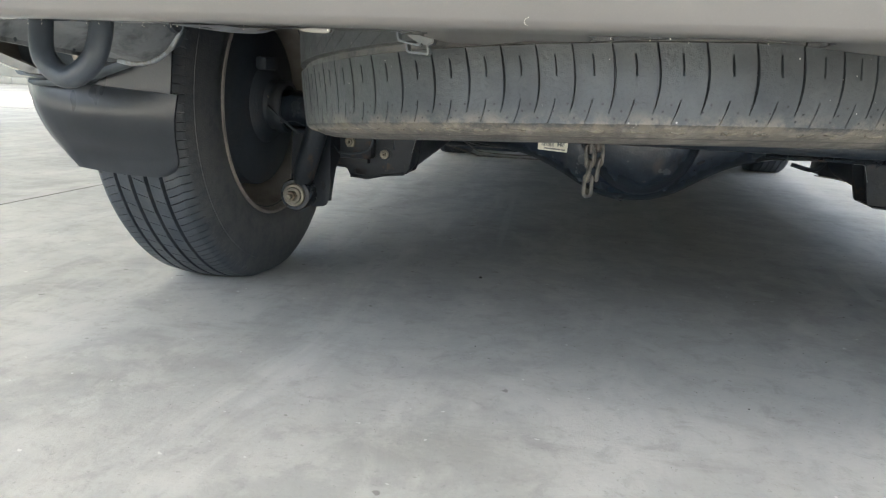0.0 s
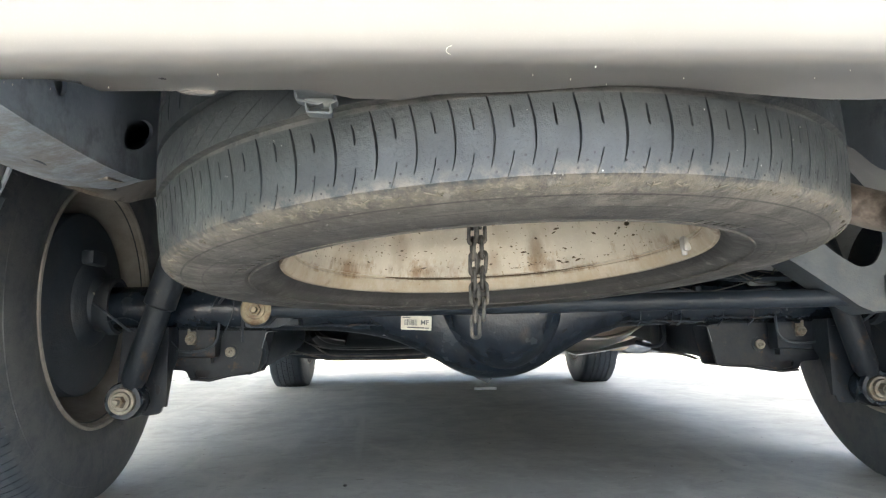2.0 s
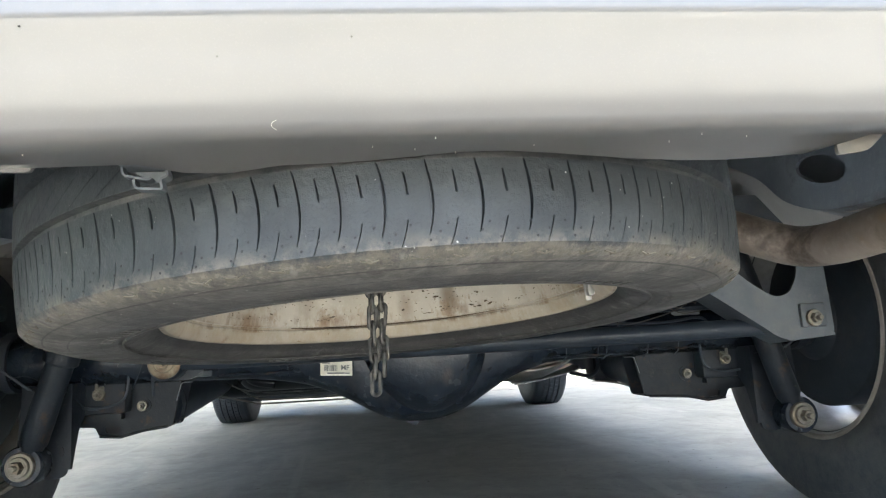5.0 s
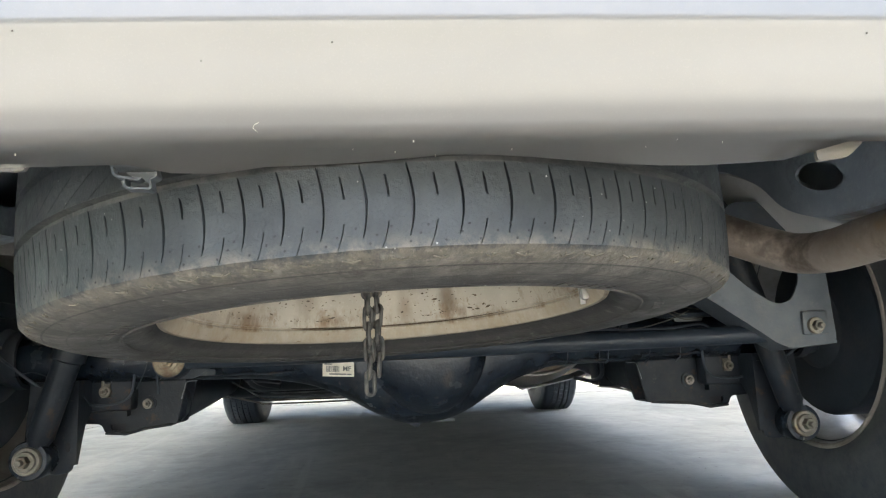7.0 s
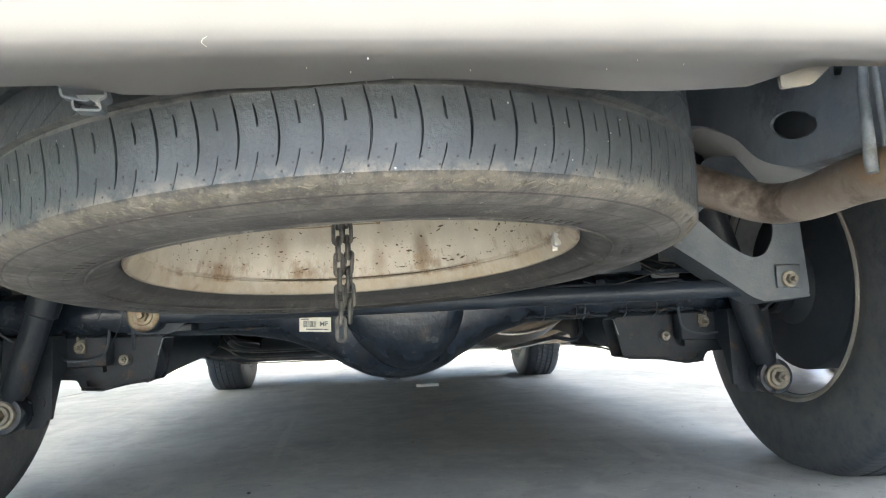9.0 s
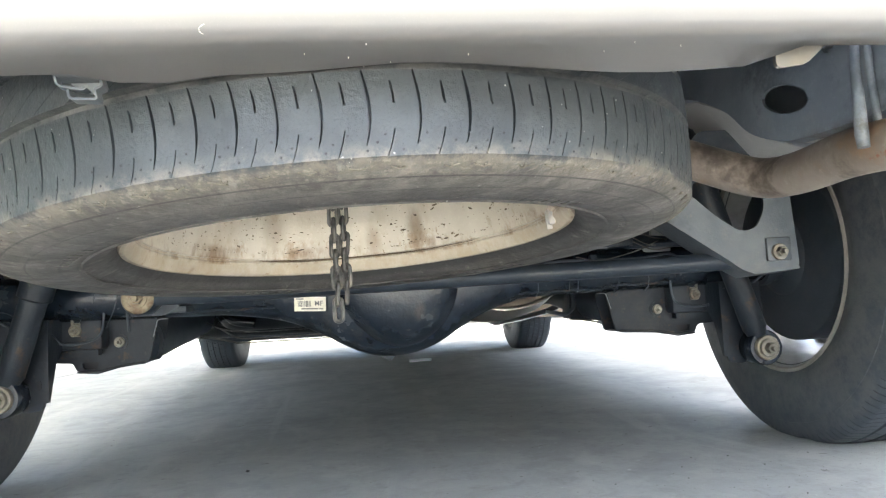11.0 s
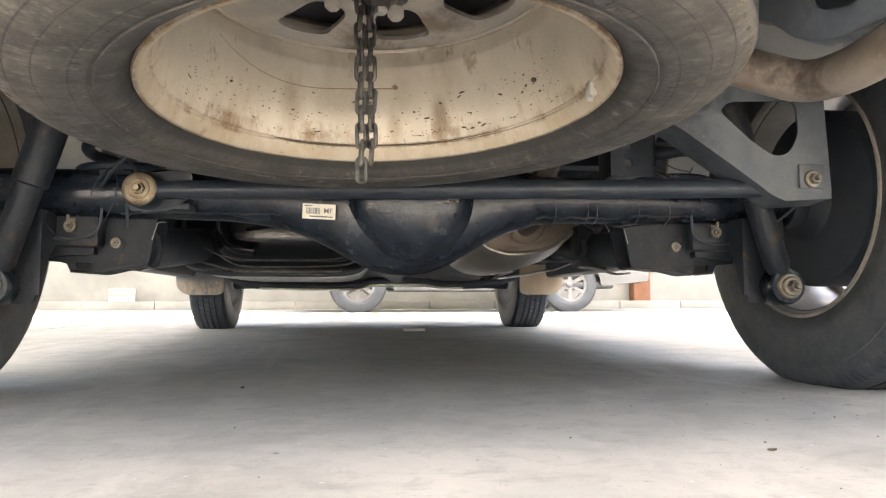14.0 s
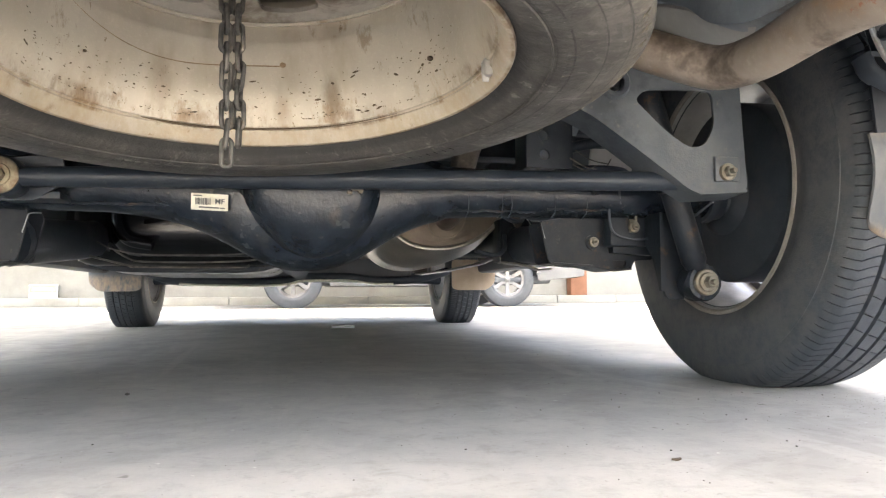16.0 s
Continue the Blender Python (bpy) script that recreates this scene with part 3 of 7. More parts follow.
# ---- wheels ----
def tyre_mesh(name, R, rim_r, width, tread, ribs, pitches, lean, wear=1.0, flat=None, straight=None):
    """A tyre about local x. ribs: positions of the round grooves across the tread as (from, to); slits are cut into the ribs."""
    half, tw, depth = width / 2, tread / 2, 0.0065 * wear
    prof = [(-half * 0.80, rim_r - 0.004, 0), (-half * 0.90, rim_r + 0.006, 0), (-half * 0.985, rim_r + 0.030, 0), (-half * 0.995, rim_r + 0.034, 0), (-half, rim_r + 0.045, 0), (-half * 0.995, rim_r + (R - rim_r) * 0.52, 0),
            (-half * 0.955, rim_r + (R - rim_r) * 0.70, 0), (-half * 0.945, rim_r + (R - rim_r) * 0.705, 0), (-half * 0.90, R - 0.021, 0), (-half * 0.86, R - 0.014, 1), (-tw - 0.004, R - 0.008, 1), (-tw, R - 0.0055, 2)]
    if straight is not None:  # a square, worn shoulder
        prof[5:] = [(-half * 0.998, rim_r + (R - rim_r) * 0.52, 0), (-half * 0.988, rim_r + (R - rim_r) * 0.68, 0), (-half * 0.968, R - 0.024, 0), (-half * 0.937, R - 0.0155, 1), (-tw - 0.003, R - 0.0085, 1), (-tw, R - 0.0055, 2)]
    cuts = []
    for a, c in ribs:
        cuts += [(a, 0), (a + 0.0012, 1), (c - 0.0012, 1), (c, 0)]
    edges_ = [-tw] + [v for r in ribs for v in r] + [tw]
    inner = []
    for i in range(0, len(edges_), 2):
        a, c = edges_[i], edges_[i + 1]
        inner += [(a + (c - a) * f, 0, i // 2) for f in ((0.12, 0.34, 0.5, 0.66, 0.88) if straight is None else (0.05, 0.13, 0.22, 0.31, 0.40, 0.50, 0.60, 0.69, 0.78, 0.87, 0.95))]
    pts = sorted([(x, 0, k) for x, _, k in inner] + [(x, g, None) for x, g in cuts])
    crown = lambda x: R - 0.0055 * (abs(x) / tw) ** 2.4
    body = [(x, crown(x) - (depth + 0.001 if g else 0), 3 if (not g and k is not None) else 4, k) for x, g, k in pts]
    full = [(x, r, k, None) for x, r, k in prof] + body + [(-x, r, k, None) for x, r, k in reversed(prof)]
    # columns round the tyre: a long slit, a short slit, and land between them, in every pitch
    cols = []
    w = 0.046 if straight is None else 0.040
    for p in range(pitches):
        jit = 0.0 if straight is not None else 0.012 * math.sin(p * 2.4) + 0.0072 * math.sin(p * 0.9)

        def turn(f):
            a = (p + f + jit) / pitches * 2 * math.pi
            if straight is not None:  # uneven pitch round the spare
                a += radians(1.62)
                a += radians(0.85) * math.cos(9 * (a + radians(70)))
            return a

        for f, s in ((0.0, 0), (0.02, 1), (w, 1), (w + 0.02, 0), (0.30, 0), (0.5, 0), (0.52, 2), (0.5 + w * 0.8, 2), (0.52 + w * 0.8, 0), (0.80, 0)):
            mid = w / 2 + 0.01 if f < 0.2 else 0.51 + w * 0.4
            cols.append((turn(f), s, turn(mid) if f < 0.2 or 0.49 < f < 0.7 else None))
    n_rib = len(ribs)
    vs, faces = [], []
    for a_col, s, mid in cols:
        for x, r, k, rib in full:
            a = a_col
            e_ = max(-1, min(1, x / tw))
            sway = (straight * (abs(e_) ** 2.2) * (2 * math.pi / pitches) * (1 if e_ > 0 else -1)) if straight is not None else lean * (2 * math.pi / pitches) * (1.5 * e_ if abs(e_) < 0.6 else math.copysign(0.9 - 2.2 * (abs(e_) - 0.6) ** 1.5, e_))
            if straight is not None and mid is not None:
                grow = max(0.0, min(1.0, (abs(e_) - 0.40) / 0.56))
                fat = 0.40 + 0.75 * math.sin(math.pi * min(1, max(0, grow * 1.05))) if e_ < 0 else 1.0
                a = mid + (a - mid) * fat
            if straight is not None and e_ < 0:
                grow = max(0.0, min(1.0, (abs(e_) - 0.40) / 0.60))
                sway = (2 * math.pi / pitches) * (0.17 * math.sin(math.pi * grow * 0.85) - straight * grow ** 4)
            if straight is not None and x > -0.0335:
                sway += (2 * math.pi / pitches) * 2.0 * min(1.0, (x + 0.0335) / 0.030)
            rr = r
            if s and k in (1, 2, 3):
                edge = abs(x) / tw
                if k in (1, 2):
                    cut = straight is None
                elif straight is not None and rib in (0, n_rib):
                    inset = (edge - 0.42) / 0.58
                    cut = (s == 1 and inset < 0.86) or (s == 2 and (0.72 < inset < 0.99 or 0.18 < inset < 0.36))
                elif rib in (0, n_rib):
                    inset = (edge - 0.42) / 0.58
                    cut = (s == 1 and 0.02 < inset) or (s == 2 and inset > 0.40)
                else:
                    cut = s == 1 and (math.copysign(1, x) * (x - (edges_[2 * rib] + edges_[2 * rib + 1]) / 2) > -0.004)
                if cut:
                    rr -= depth * ((0.9 if straight is None else 0.75) if k == 3 else 0.6)
            y, z = rr * math.cos(a + sway), rr * math.sin(a + sway)
            if flat is not None and z < -flat:
                z = -flat
            vs.append((x, y, z))
    m, k = len(full), len(cols)
    for i in range(k):
        j = (i + 1) % k
        for q in range(m - 1):
            faces.append((i * m + q, i * m + q + 1, j * m + q + 1, j * m + q))
    me = bpy.data.meshes.new(name)
    me.from_pydata(vs, [], faces)
    for p in me.polygons:
        p.use_smooth = True
    me.set_sharp_from_angle(angle=radians(32))
    return me


ROAD_RIBS = [(-0.0415, -0.0355), (-0.0165, -0.0100), (0.0100, 0.0165), (0.0355, 0.0415)]
ROAD_TYRE = tyre_mesh("tyre", 0.331, 0.196, 0.180, 0.132, ROAD_RIBS, 74, 0.6, flat=0.316)
ROAD_TYRE.materials.append(RUBBER)


def spoke_holes(n, r0, r1, share, twin=False):
    out = []
    for i in range(n):
        a = 2 * math.pi * i / n
        h = math.pi / n * share
        out.append(rounded([(r0 * math.cos(a - h * 0.55), r0 * math.sin(a - h * 0.55)), (r1 * math.cos(a - h), r1 * math.sin(a - h)), (r1 * math.cos(a), r1 * math.sin(a)), (r1 * math.cos(a + h), r1 * math.sin(a + h)), (r0 * math.cos(a + h * 0.55), r0 * math.sin(a + h * 0.55))], 0.012, 3))
    return out


def rim_parts(parent, barrel_mat, face_mat, spokes, r=0.204, width=0.156, label="", share=0.74):
    """A rim about local x with its face towards +x, as parts: barrel, spoke face, hub cap, lug nuts."""
    h = width / 2
    bm = bmesh.new()
    lathe(bm, [(r, -h), (r - 0.002, -h - 0.004), (r - 0.008, -h - 0.001), (r - 0.013, -h + 0.012), (r - 0.016, -h + 0.030), (r - 0.019, -h + 0.055), (r - 0.022, h - 0.05), (r - 0.018, h - 0.02), (r - 0.010, h - 0.002), (r - 0.003, h + 0.003), (r, h),
               (r - 0.006, h - 0.012), (r - 0.013, h - 0.035), (r - 0.014, -h + 0.05), (r - 0.010, -h + 0.03), (r - 0.006, -h + 0.008)], 64, ALONG_X, loop=True)
    part("barrel", bm, barrel_mat, parent, label)
    bm = bmesh.new()
    lathe(bm, [(r + 0.002, -h - 0.003), (r + 0.001, -h - 0.0065), (r - 0.003, -h - 0.0075), (r - 0.006, -h - 0.0055), (r - 0.007, -h - 0.001)], 72, ALONG_X)
    part("rim_flange", bm, RIM_BROWN, parent)
    bm = bmesh.new()
    plate(bm, oval(0, 0, r - 0.012, r - 0.012, 72), spoke_holes(spokes, 0.062, r - 0.030, share), 0.016, at(h - 0.030, 0, 0) @ Matrix(((0, 0, 1, 0), (1, 0, 0, 0), (0, 1, 0, 0), (0, 0, 0, 1))), curve=lambda x, y: 0.022 * (x * x + y * y) / (r * r) - 0.004)
    part("spoke_face", bm, face_mat, parent)
    bm = bmesh.new()
    lathe(bm, [(0.034, h - 0.02), (0.034, h - 0.006), (0.028, h - 0.001), (0.0, h)], 32, ALONG_X)
    part("hub_cap", bm, face_mat, parent)


def wheel_at(car, x, y, z, side, barrel_mat, face_mat, spokes, tyre=ROAD_TYRE, scale=1.0, share=0.74):
    """side: +1 when the face points to +x. The wheel is a part of its car; its tyre and the pieces of its rim are pieces of the wheel."""
    bm = bmesh.new()
    lathe(bm, [(0, -0.01), (0.072, -0.01), (0.072, 0.035), (0.045, 0.04), (0.045, 0.055), (0, 0.055)], 32, ALONG_X)
    hub = part("wheel", bm, face_mat, car)
    hub.matrix_basis = at(x, y, z) @ pose(0, 0, 0, 0, 0, 0 if side > 0 else 180) @ Matrix.Scale(scale, 4)
    t = new("tyre", tyre)
    t.parent = hub
    rim_parts(hub, barrel_mat, face_mat, spokes, share=share)
    return hub


# ---- the van: body ----
van = thing("van", "champagne silver people carrier parked on concrete, seen from underneath", "car")
SIDES = (-1, 1)


def arch(cy, r, z0, n=14):
    """Points of a wheel arch from front to back."""
    out = []
    for i in range(n + 1):
        a = math.pi * i / n
        out.append((cy + r * math.cos(a), max(z0, 0.318 + r * math.sin(a))))
    return out


SILL = 0.25
VAN_SIDE = [(-0.80, 0.645), (-0.37, 0.62)] + [p for p in reversed(arch(0, 0.39, 0.34)) if p[0] > -0.28] + [(0.42, SILL), (2.18, SILL)] + list(reversed(arch(2.6, 0.39, 0.30))) + \
    [(3.05, 0.26), (3.40, 0.30), (3.48, 0.55), (3.42, 0.82), (3.20, 0.98), (2.55, 1.08), (1.75, 1.62), (1.35, 1.74), (0.4, 1.79), (-0.45, 1.74), (-0.72, 1.62), (-0.84, 1.10), (-0.86, 0.66)]
VAN_GLASS = [rounded([(2.30, 1.10), (1.62, 1.58), (1.05, 1.66), (1.05, 1.08)], 0.04), rounded([(0.98, 1.08), (0.98, 1.66), (0.15, 1.68), (0.15, 1.08)], 0.04), rounded([(0.08, 1.08), (0.08, 1.68), (-0.55, 1.60), (-0.62, 1.12)], 0.05)]


def outer_shell(car, side, glass, half, paint, name="side_panel"):
    for s in SIDES:
        bm = bmesh.new()
        plate(bm, side, glass, 0.03, at(s * half - (0.03 if s > 0 else 0), 0, 0) @ YZ, curve=lambda u, v, s=s: -s * 0.16 * max(0, v - 1.0) ** 1.3)
        part(name, bm, paint, car, smooth=25)
        for g in glass:
            bm = bmesh.new()
            plate(bm, g, [], 0.005, at(s * (half - 0.015), 0, 0) @ YZ, curve=lambda u, v, s=s: -s * 0.16 * max(0, v - 1.0) ** 1.3)
            part("side_window", bm, TINT, car, "dark tinted glass", 25)


def skin(car, name, pts, half, paint, thick=0.02, label="", lean=0.16):
    """A panel across the car that follows points (y, z)."""
    bm = bmesh.new()
    rings = []
    for y, z in pts:
        w = half - lean * max(0, z - 1.0) ** 1.3
        rings.append([(-w, y, z), (-w * 0.6, y, z + 0.012), (0, y, z + 0.016), (w * 0.6, y, z + 0.012), (w, y, z), (w * 0.6, y - 0.001, z - thick), (-w * 0.6, y - 0.001, z - thick)])
    loft(bm, rings)
    return part(name, bm, paint, car, label, 30)


outer_shell(van, VAN_SIDE, VAN_GLASS, 0.90, PAINT)
skin(van, "roof", [(1.70, 1.65), (1.35, 1.75), (0.4, 1.80), (-0.45, 1.75), (-0.74, 1.62)], 0.885, PAINT)
skin(van, "windscreen", [(2.56, 1.07), (1.72, 1.64)], 0.885, TINT, 0.008, "dark glass windscreen")
skin(van, "bonnet", [(3.42, 0.82), (3.20, 0.98), (2.56, 1.085)], 0.885, PAINT)
skin(van, "front_bumper", [(3.34, 0.27), (3.42, 0.34), (3.49, 0.55), (3.42, 0.82)], 0.885, PAINT)
# the tailgate, unseen and raised only to shade the ground behind
bm = bmesh.new()
loft(bm, [[(-0.74, y, z), (0.74, y, z), (0.74, y, z + 0.05), (-0.74, y, z + 0.05)] for y, z in ((-0.74, 1.66), (-1.02, 1.74), (-1.36, 1.80), (-1.62, 1.79))])
tailgate = part("tailgate", bm, PAINT, van, "unseen tailgate, raised to shade the ground behind the van", 30)
bm = bmesh.new()
loft(bm, [[(-0.60, y, z), (0.60, y, z), (0.60, y, z + 0.01), (-0.60, y, z + 0.01)] for y, z in ((-0.86, 1.747), (-1.10, 1.806), (-1.30, 1.842))])
part("rear_window", bm, TINT, tailgate, "dark tinted glass", 30)

# floor pan with its ribs, wheel housings, and the sills
bm = bmesh.new()
box(bm, -0.86, 0.86, 0.40, 3.2, 0.50, 0.53, 0.005)
loft(bm, [[(-0.86, y, z), (0.86, y, z), (0.86, y, z + 0.03), (-0.86, y, z + 0.03)] for y, z in ((0.42, 0.50), (0.38, 0.655))])
box(bm, -0.60, 0.60, -0.74, 0.39, 0.655, 0.68, 0.005)
floor_pan = part("floor_pan", bm, FLOORPAN, van, "black undersealed steel floor")
for x in (-0.42, -0.21, 0.0, 0.21, 0.42):
    bm = bmesh.new()
    box(bm, x - 0.02, x + 0.02, -0.72, 0.36, 0.645, 0.66, 0.004)
    part("floor_rib", bm, FLOORPAN, floor_pan)
for s in SIDES:
    bm = bmesh.new()
    rings = []
    for i in range(19):
        a = math.pi * (0.24 + 0.69 * i / 18)
        c, sn = math.cos(a), math.sin(a)
        rings.append([(s * 0.615, 0.395 * c, 0.33 + 0.385 * sn), (s * 0.885, 0.395 * c, 0.33 + 0.385 * sn), (s * 0.885, 0.405 * c, 0.33 + 0.395 * sn), (s * 0.605, 0.405 * c, 0.33 + 0.395 * sn)])
    loft(bm, rings)
    box(bm, min(s * 0.60, s * 0.612), max(s * 0.60, s * 0.612), -0.40, 0.40, 0.56, 0.73, 0.002)
    # Left side takes the lightened copy, right side the plain liner.
    part("wheel_housing", bm, LINER_LIFTED if s < 0 else LINER, van, "black plastic wheel-arch liner")
    # This panel's pale colour stands in for the lit yard beyond the arch.
    bm = bmesh.new()
    rings = []
    for i in range(7):
        a = math.pi * (-0.02 + 0.26 * i / 6)
        c, sn = math.cos(a), math.sin(a)
        rings.append([(s * 0.605, 0.395 * c, 0.33 + 0.385 * sn), (s * 0.885, 0.395 * c, 0.33 + 0.385 * sn), (s * 0.885, 0.405 * c, 0.33 + 0.395 * sn), (s * 0.605, 0.405 * c, 0.33 + 0.395 * sn)])
    loft(bm, rings)
    part("lit_arch_front", bm, WALL_AND_LIT_SHEET, van, "front panel of the wheel arch, pale for the lit yard beyond")
    bm = bmesh.new()
    box(bm, min(s * 0.80, s * 0.885), max(s * 0.80, s * 0.885), 0.44, 2.16, 0.245, 0.52, 0.02)
    part("sill", bm, FLOORPAN, van)
    bm = bmesh.new()
    rings = []
    for i in range(15):
        a = math.pi * i / 14
        c, sn = math.cos(a), math.sin(a)
        rings.append([(s * 0.56, 2.6 + 0.395 * c, 0.33 + 0.385 * sn), (s * 0.885, 2.6 + 0.395 * c, 0.33 + 0.385 * sn), (s * 0.885, 2.6 + 0.405 * c, 0.33 + 0.395 * sn), (s * 0.56, 2.6 + 0.405 * c, 0.33 + 0.395 * sn)])
    loft(bm, rings)
    part("front_wheel_housing", bm, LINER, van)

# ---- rear bumper ----
PLAN = [(-0.905, -0.322), (-0.905, -0.45), (-0.895, -0.58), (-0.86, -0.69), (-0.78, -0.765), (-0.62, -0.808), (-0.35, -0.824), (0, -0.830), (0.35, -0.824), (0.62, -0.808), (0.78, -0.765), (0.86, -0.69), (0.895, -0.58), (0.905, -0.45), (0.905, -0.322)]


def lip_height(x, y):
    """The uneven lower edge of the bumper."""
    z = 0.4005
    if y > -0.70:
        z = 0.4005 - 0.046 * min(1, max(0, (y + 0.49) / 0.16))
    elif -0.345 < x < 0.205:
        bulge = math.exp(-((x + 0.012) / 0.055) ** 2)
        dip = math.exp(-((x + 0.165) / 0.020) ** 2) + 0.9 * math.exp(-((x - 0.12) / 0.06) ** 2)
        z = 0.3995 + 0.0050 * bulge - 0.0045 * dip
        if x < -0.20:
            z = 0.4025
    else:
        z = 0.409
    return z


def bumper():
    line = smooth_path([(x, y, 0) for x, y in PLAN], 14)
    bm = bmesh.new()
    rings = []
    for i, p in enumerate(line):
        d = (line[min(i + 1, len(line) - 1)] - line[max(i - 1, 0)]).normalized()
        nrm = Vector((d.y, -d.x, 0))  # outwards
        if nrm.y > 0 and abs(p.x) < 0.85:
            nrm = -nrm
        if abs(p.x) > 0.85 and nrm.x * p.x < 0:
            nrm = -nrm
        lz = lip_height(p.x, p.y)
        base = 0.4005 if p.y <= -0.70 else lz
        depth = 0.044 if -0.345 < p.x < 0.205 else 0.034 if p.y < -0.60 else 0.034 + 0.026 * min(1, (p.y + 0.60) / 0.12)
        prof = [(-depth, lz), (-0.020, base + 0.0015), (-0.006, base + 0.0022), (-0.0015, base + 0.0042), (0.001, base + 0.0085), (0.008, base + 0.035), (0.0125, base + 0.054), (0.0142, base + 0.0575), (0.0146, base + 0.0615), (0.0145, base + 0.075), (0.013, base + 0.12), (0.009, base + 0.16), (0.002, base + 0.21), (-0.012, base + 0.265), (-0.03, base + 0.28)]
        back = [(o - 0.004, z + 0.001) for o, z in reversed(prof)]
        back[-1] = (-depth + 0.0005, lz + 0.003)
        rings.append([p + nrm * o + Vector((0, 0, z)) for o, z in prof + back])
    loft(bm, rings)
    return part("rear_bumper", bm, PAINT, van, "champagne silver bumper cover with fine chips", 50)


rear_bumper = bumper()
# folded retaining clip under the bumper edge
def ribbon(bm, pts, y0, y1, thick):
    """A strip of sheet along points (x, z), standing from y0 to y1."""
    rings = []
    for i, p in enumerate(pts):
        a, c = Vector(pts[max(i - 1, 0)]), Vector(pts[min(i + 1, len(pts) - 1)])
        d = (c - a).normalized()
        nx, nz = -d.y * thick / 2, d.x * thick / 2
        rings.append([(p[0] + nx, y0, p[1] + nz), (p[0] - nx, y0, p[1] - nz), (p[0] - nx, y1, p[1] - nz), (p[0] + nx, y1, p[1] + nz)])
    return loft(bm, rings)


bm = bmesh.new()
ox, oz = -0.2015, 0.4020
ribbon(bm, [(ox + x, oz + z) for x, z in rounded([(-0.0125, 0.003), (-0.0112, -0.0045), (0.002, -0.0072), (0.0045, -0.0058)], 0.002, 3)[2:-2]], -0.781, -0.774, 0.0013)
ribbon(bm, [(ox + x, oz + z) for x, z in rounded([(-0.006, -0.0055), (-0.0052, -0.0116), (0.0095, -0.0125), (0.0080, -0.0065), (0.0125, -0.0052), (0.0098, 0.003)], 0.002, 3)[2:-2]], -0.780, -0.771, 0.0013)
ribbon(bm, [(ox - 0.0125, oz + 0.0012), (ox, oz + 0.0012), (ox + 0.0100, oz + 0.0012)], -0.786, -0.768, 0.0012)
part("clip", bm, STEEL_GREY, rear_bumper, "bent grey metal retaining clip")
bm = bmesh.new()
plate(bm, rounded([(ox - 0.009, oz), (ox + 0.010, oz), (ox + 0.011, oz - 0.006), (ox + 0.002, oz - 0.0065)], 0.002, 2), [], 0.001, at(0, -0.770, 0) @ XZ)
part("clip_tongue", bm, PRIMER, rear_bumper)
for x0, x1, s in ((0.202, 0.228, 1), (-0.284, -0.257, -1)):
    bm = bmesh.new()
    plate(bm, rounded([(x0, 0.3975), (x1 - 0.006, 0.4000), (x1 + 0.010, 0.414), (x0, 0.410)] if s > 0 else [(x0 - 0.004, 0.414), (x0 + 0.002, 0.4016), (x0 + 0.010, 0.4006), (x1 - 0.003, 0.4004), (x1, 0.410)], 0.003, 2), [], 0.003, at(0, -0.782, 0) @ XZ)
    # Primer grey on the right tab stands for bumper paint in shade.
    part("tab", bm, PRIMER if s > 0 else PAINT, rear_bumper, "moulded tab, greyed for the shade on it" if s > 0 else "")
# fine chips and scratches in the bumper paint
rng = random.Random(4)
bm = bmesh.new()
for i in range(26):
    x, o = rng.uniform(-0.6, 0.6), rng.uniform(-0.034, -0.004)
    y = -0.8285 - o + 0.00001 * x - 0.0062 * (x / 0.35) ** 2 * -1
    r = rng.choice((0.00008, 0.0001, 0.00014, 0.00018))
    box(bm, x - r * rng.uniform(1, 2.4), x + r, y - r, y + r, 0.4003, 0.4013, 0)
tagged(part("paint_chips", bm, PAPER, rear_bumper, "tiny pale stone chips"), kind="stuff")
bm = bmesh.new()
for dx, dy, r in ((0, 0, 0.0011), (0.0014, 0.0006, 0.0008), (-0.0012, -0.0005, 0.0006), (0.0004, -0.0012, 0.0005)):
    bmesh.ops.create_icosphere(bm, subdivisions=1, radius=r, matrix=at(-0.283 + dx, -0.8035 + dy, 0.4018) @ Matrix.Diagonal((1, 0.8, 0.5, 1)))
part("tar_spot", bm, SOOT_SHADE, rear_bumper, "small black spot of tar")
bm = bmesh.new()
tube(bm, smooth_path([(-0.1235, -0.8300, 0.4050), (-0.1256, -0.8304, 0.4066), (-0.1254, -0.8309, 0.4084), (-0.1230, -0.8314, 0.4098)], 6), 0.00008, 6)
part("scratch", bm, PAPER, rear_bumper)
for x, z in ((-0.150, 0.440), (0.045, 0.425), (-0.085, 0.448), (0.16, 0.434), (0.20, 0.452), (0.115, 0.418), (-0.3, 0.43), (-0.24, 0.455), (0.31, 0.444), (-0.137, 0.428)):
    bm = bmesh.new()
    bmesh.ops.create_icosphere(bm, subdivisions=1, radius=0.0006, matrix=at(x, -0.8300 - (z - 0.4105) * 0.30 + 0.0062 * (x / 0.35) ** 2, z))
    part("speck", bm, STONE, rear_bumper)

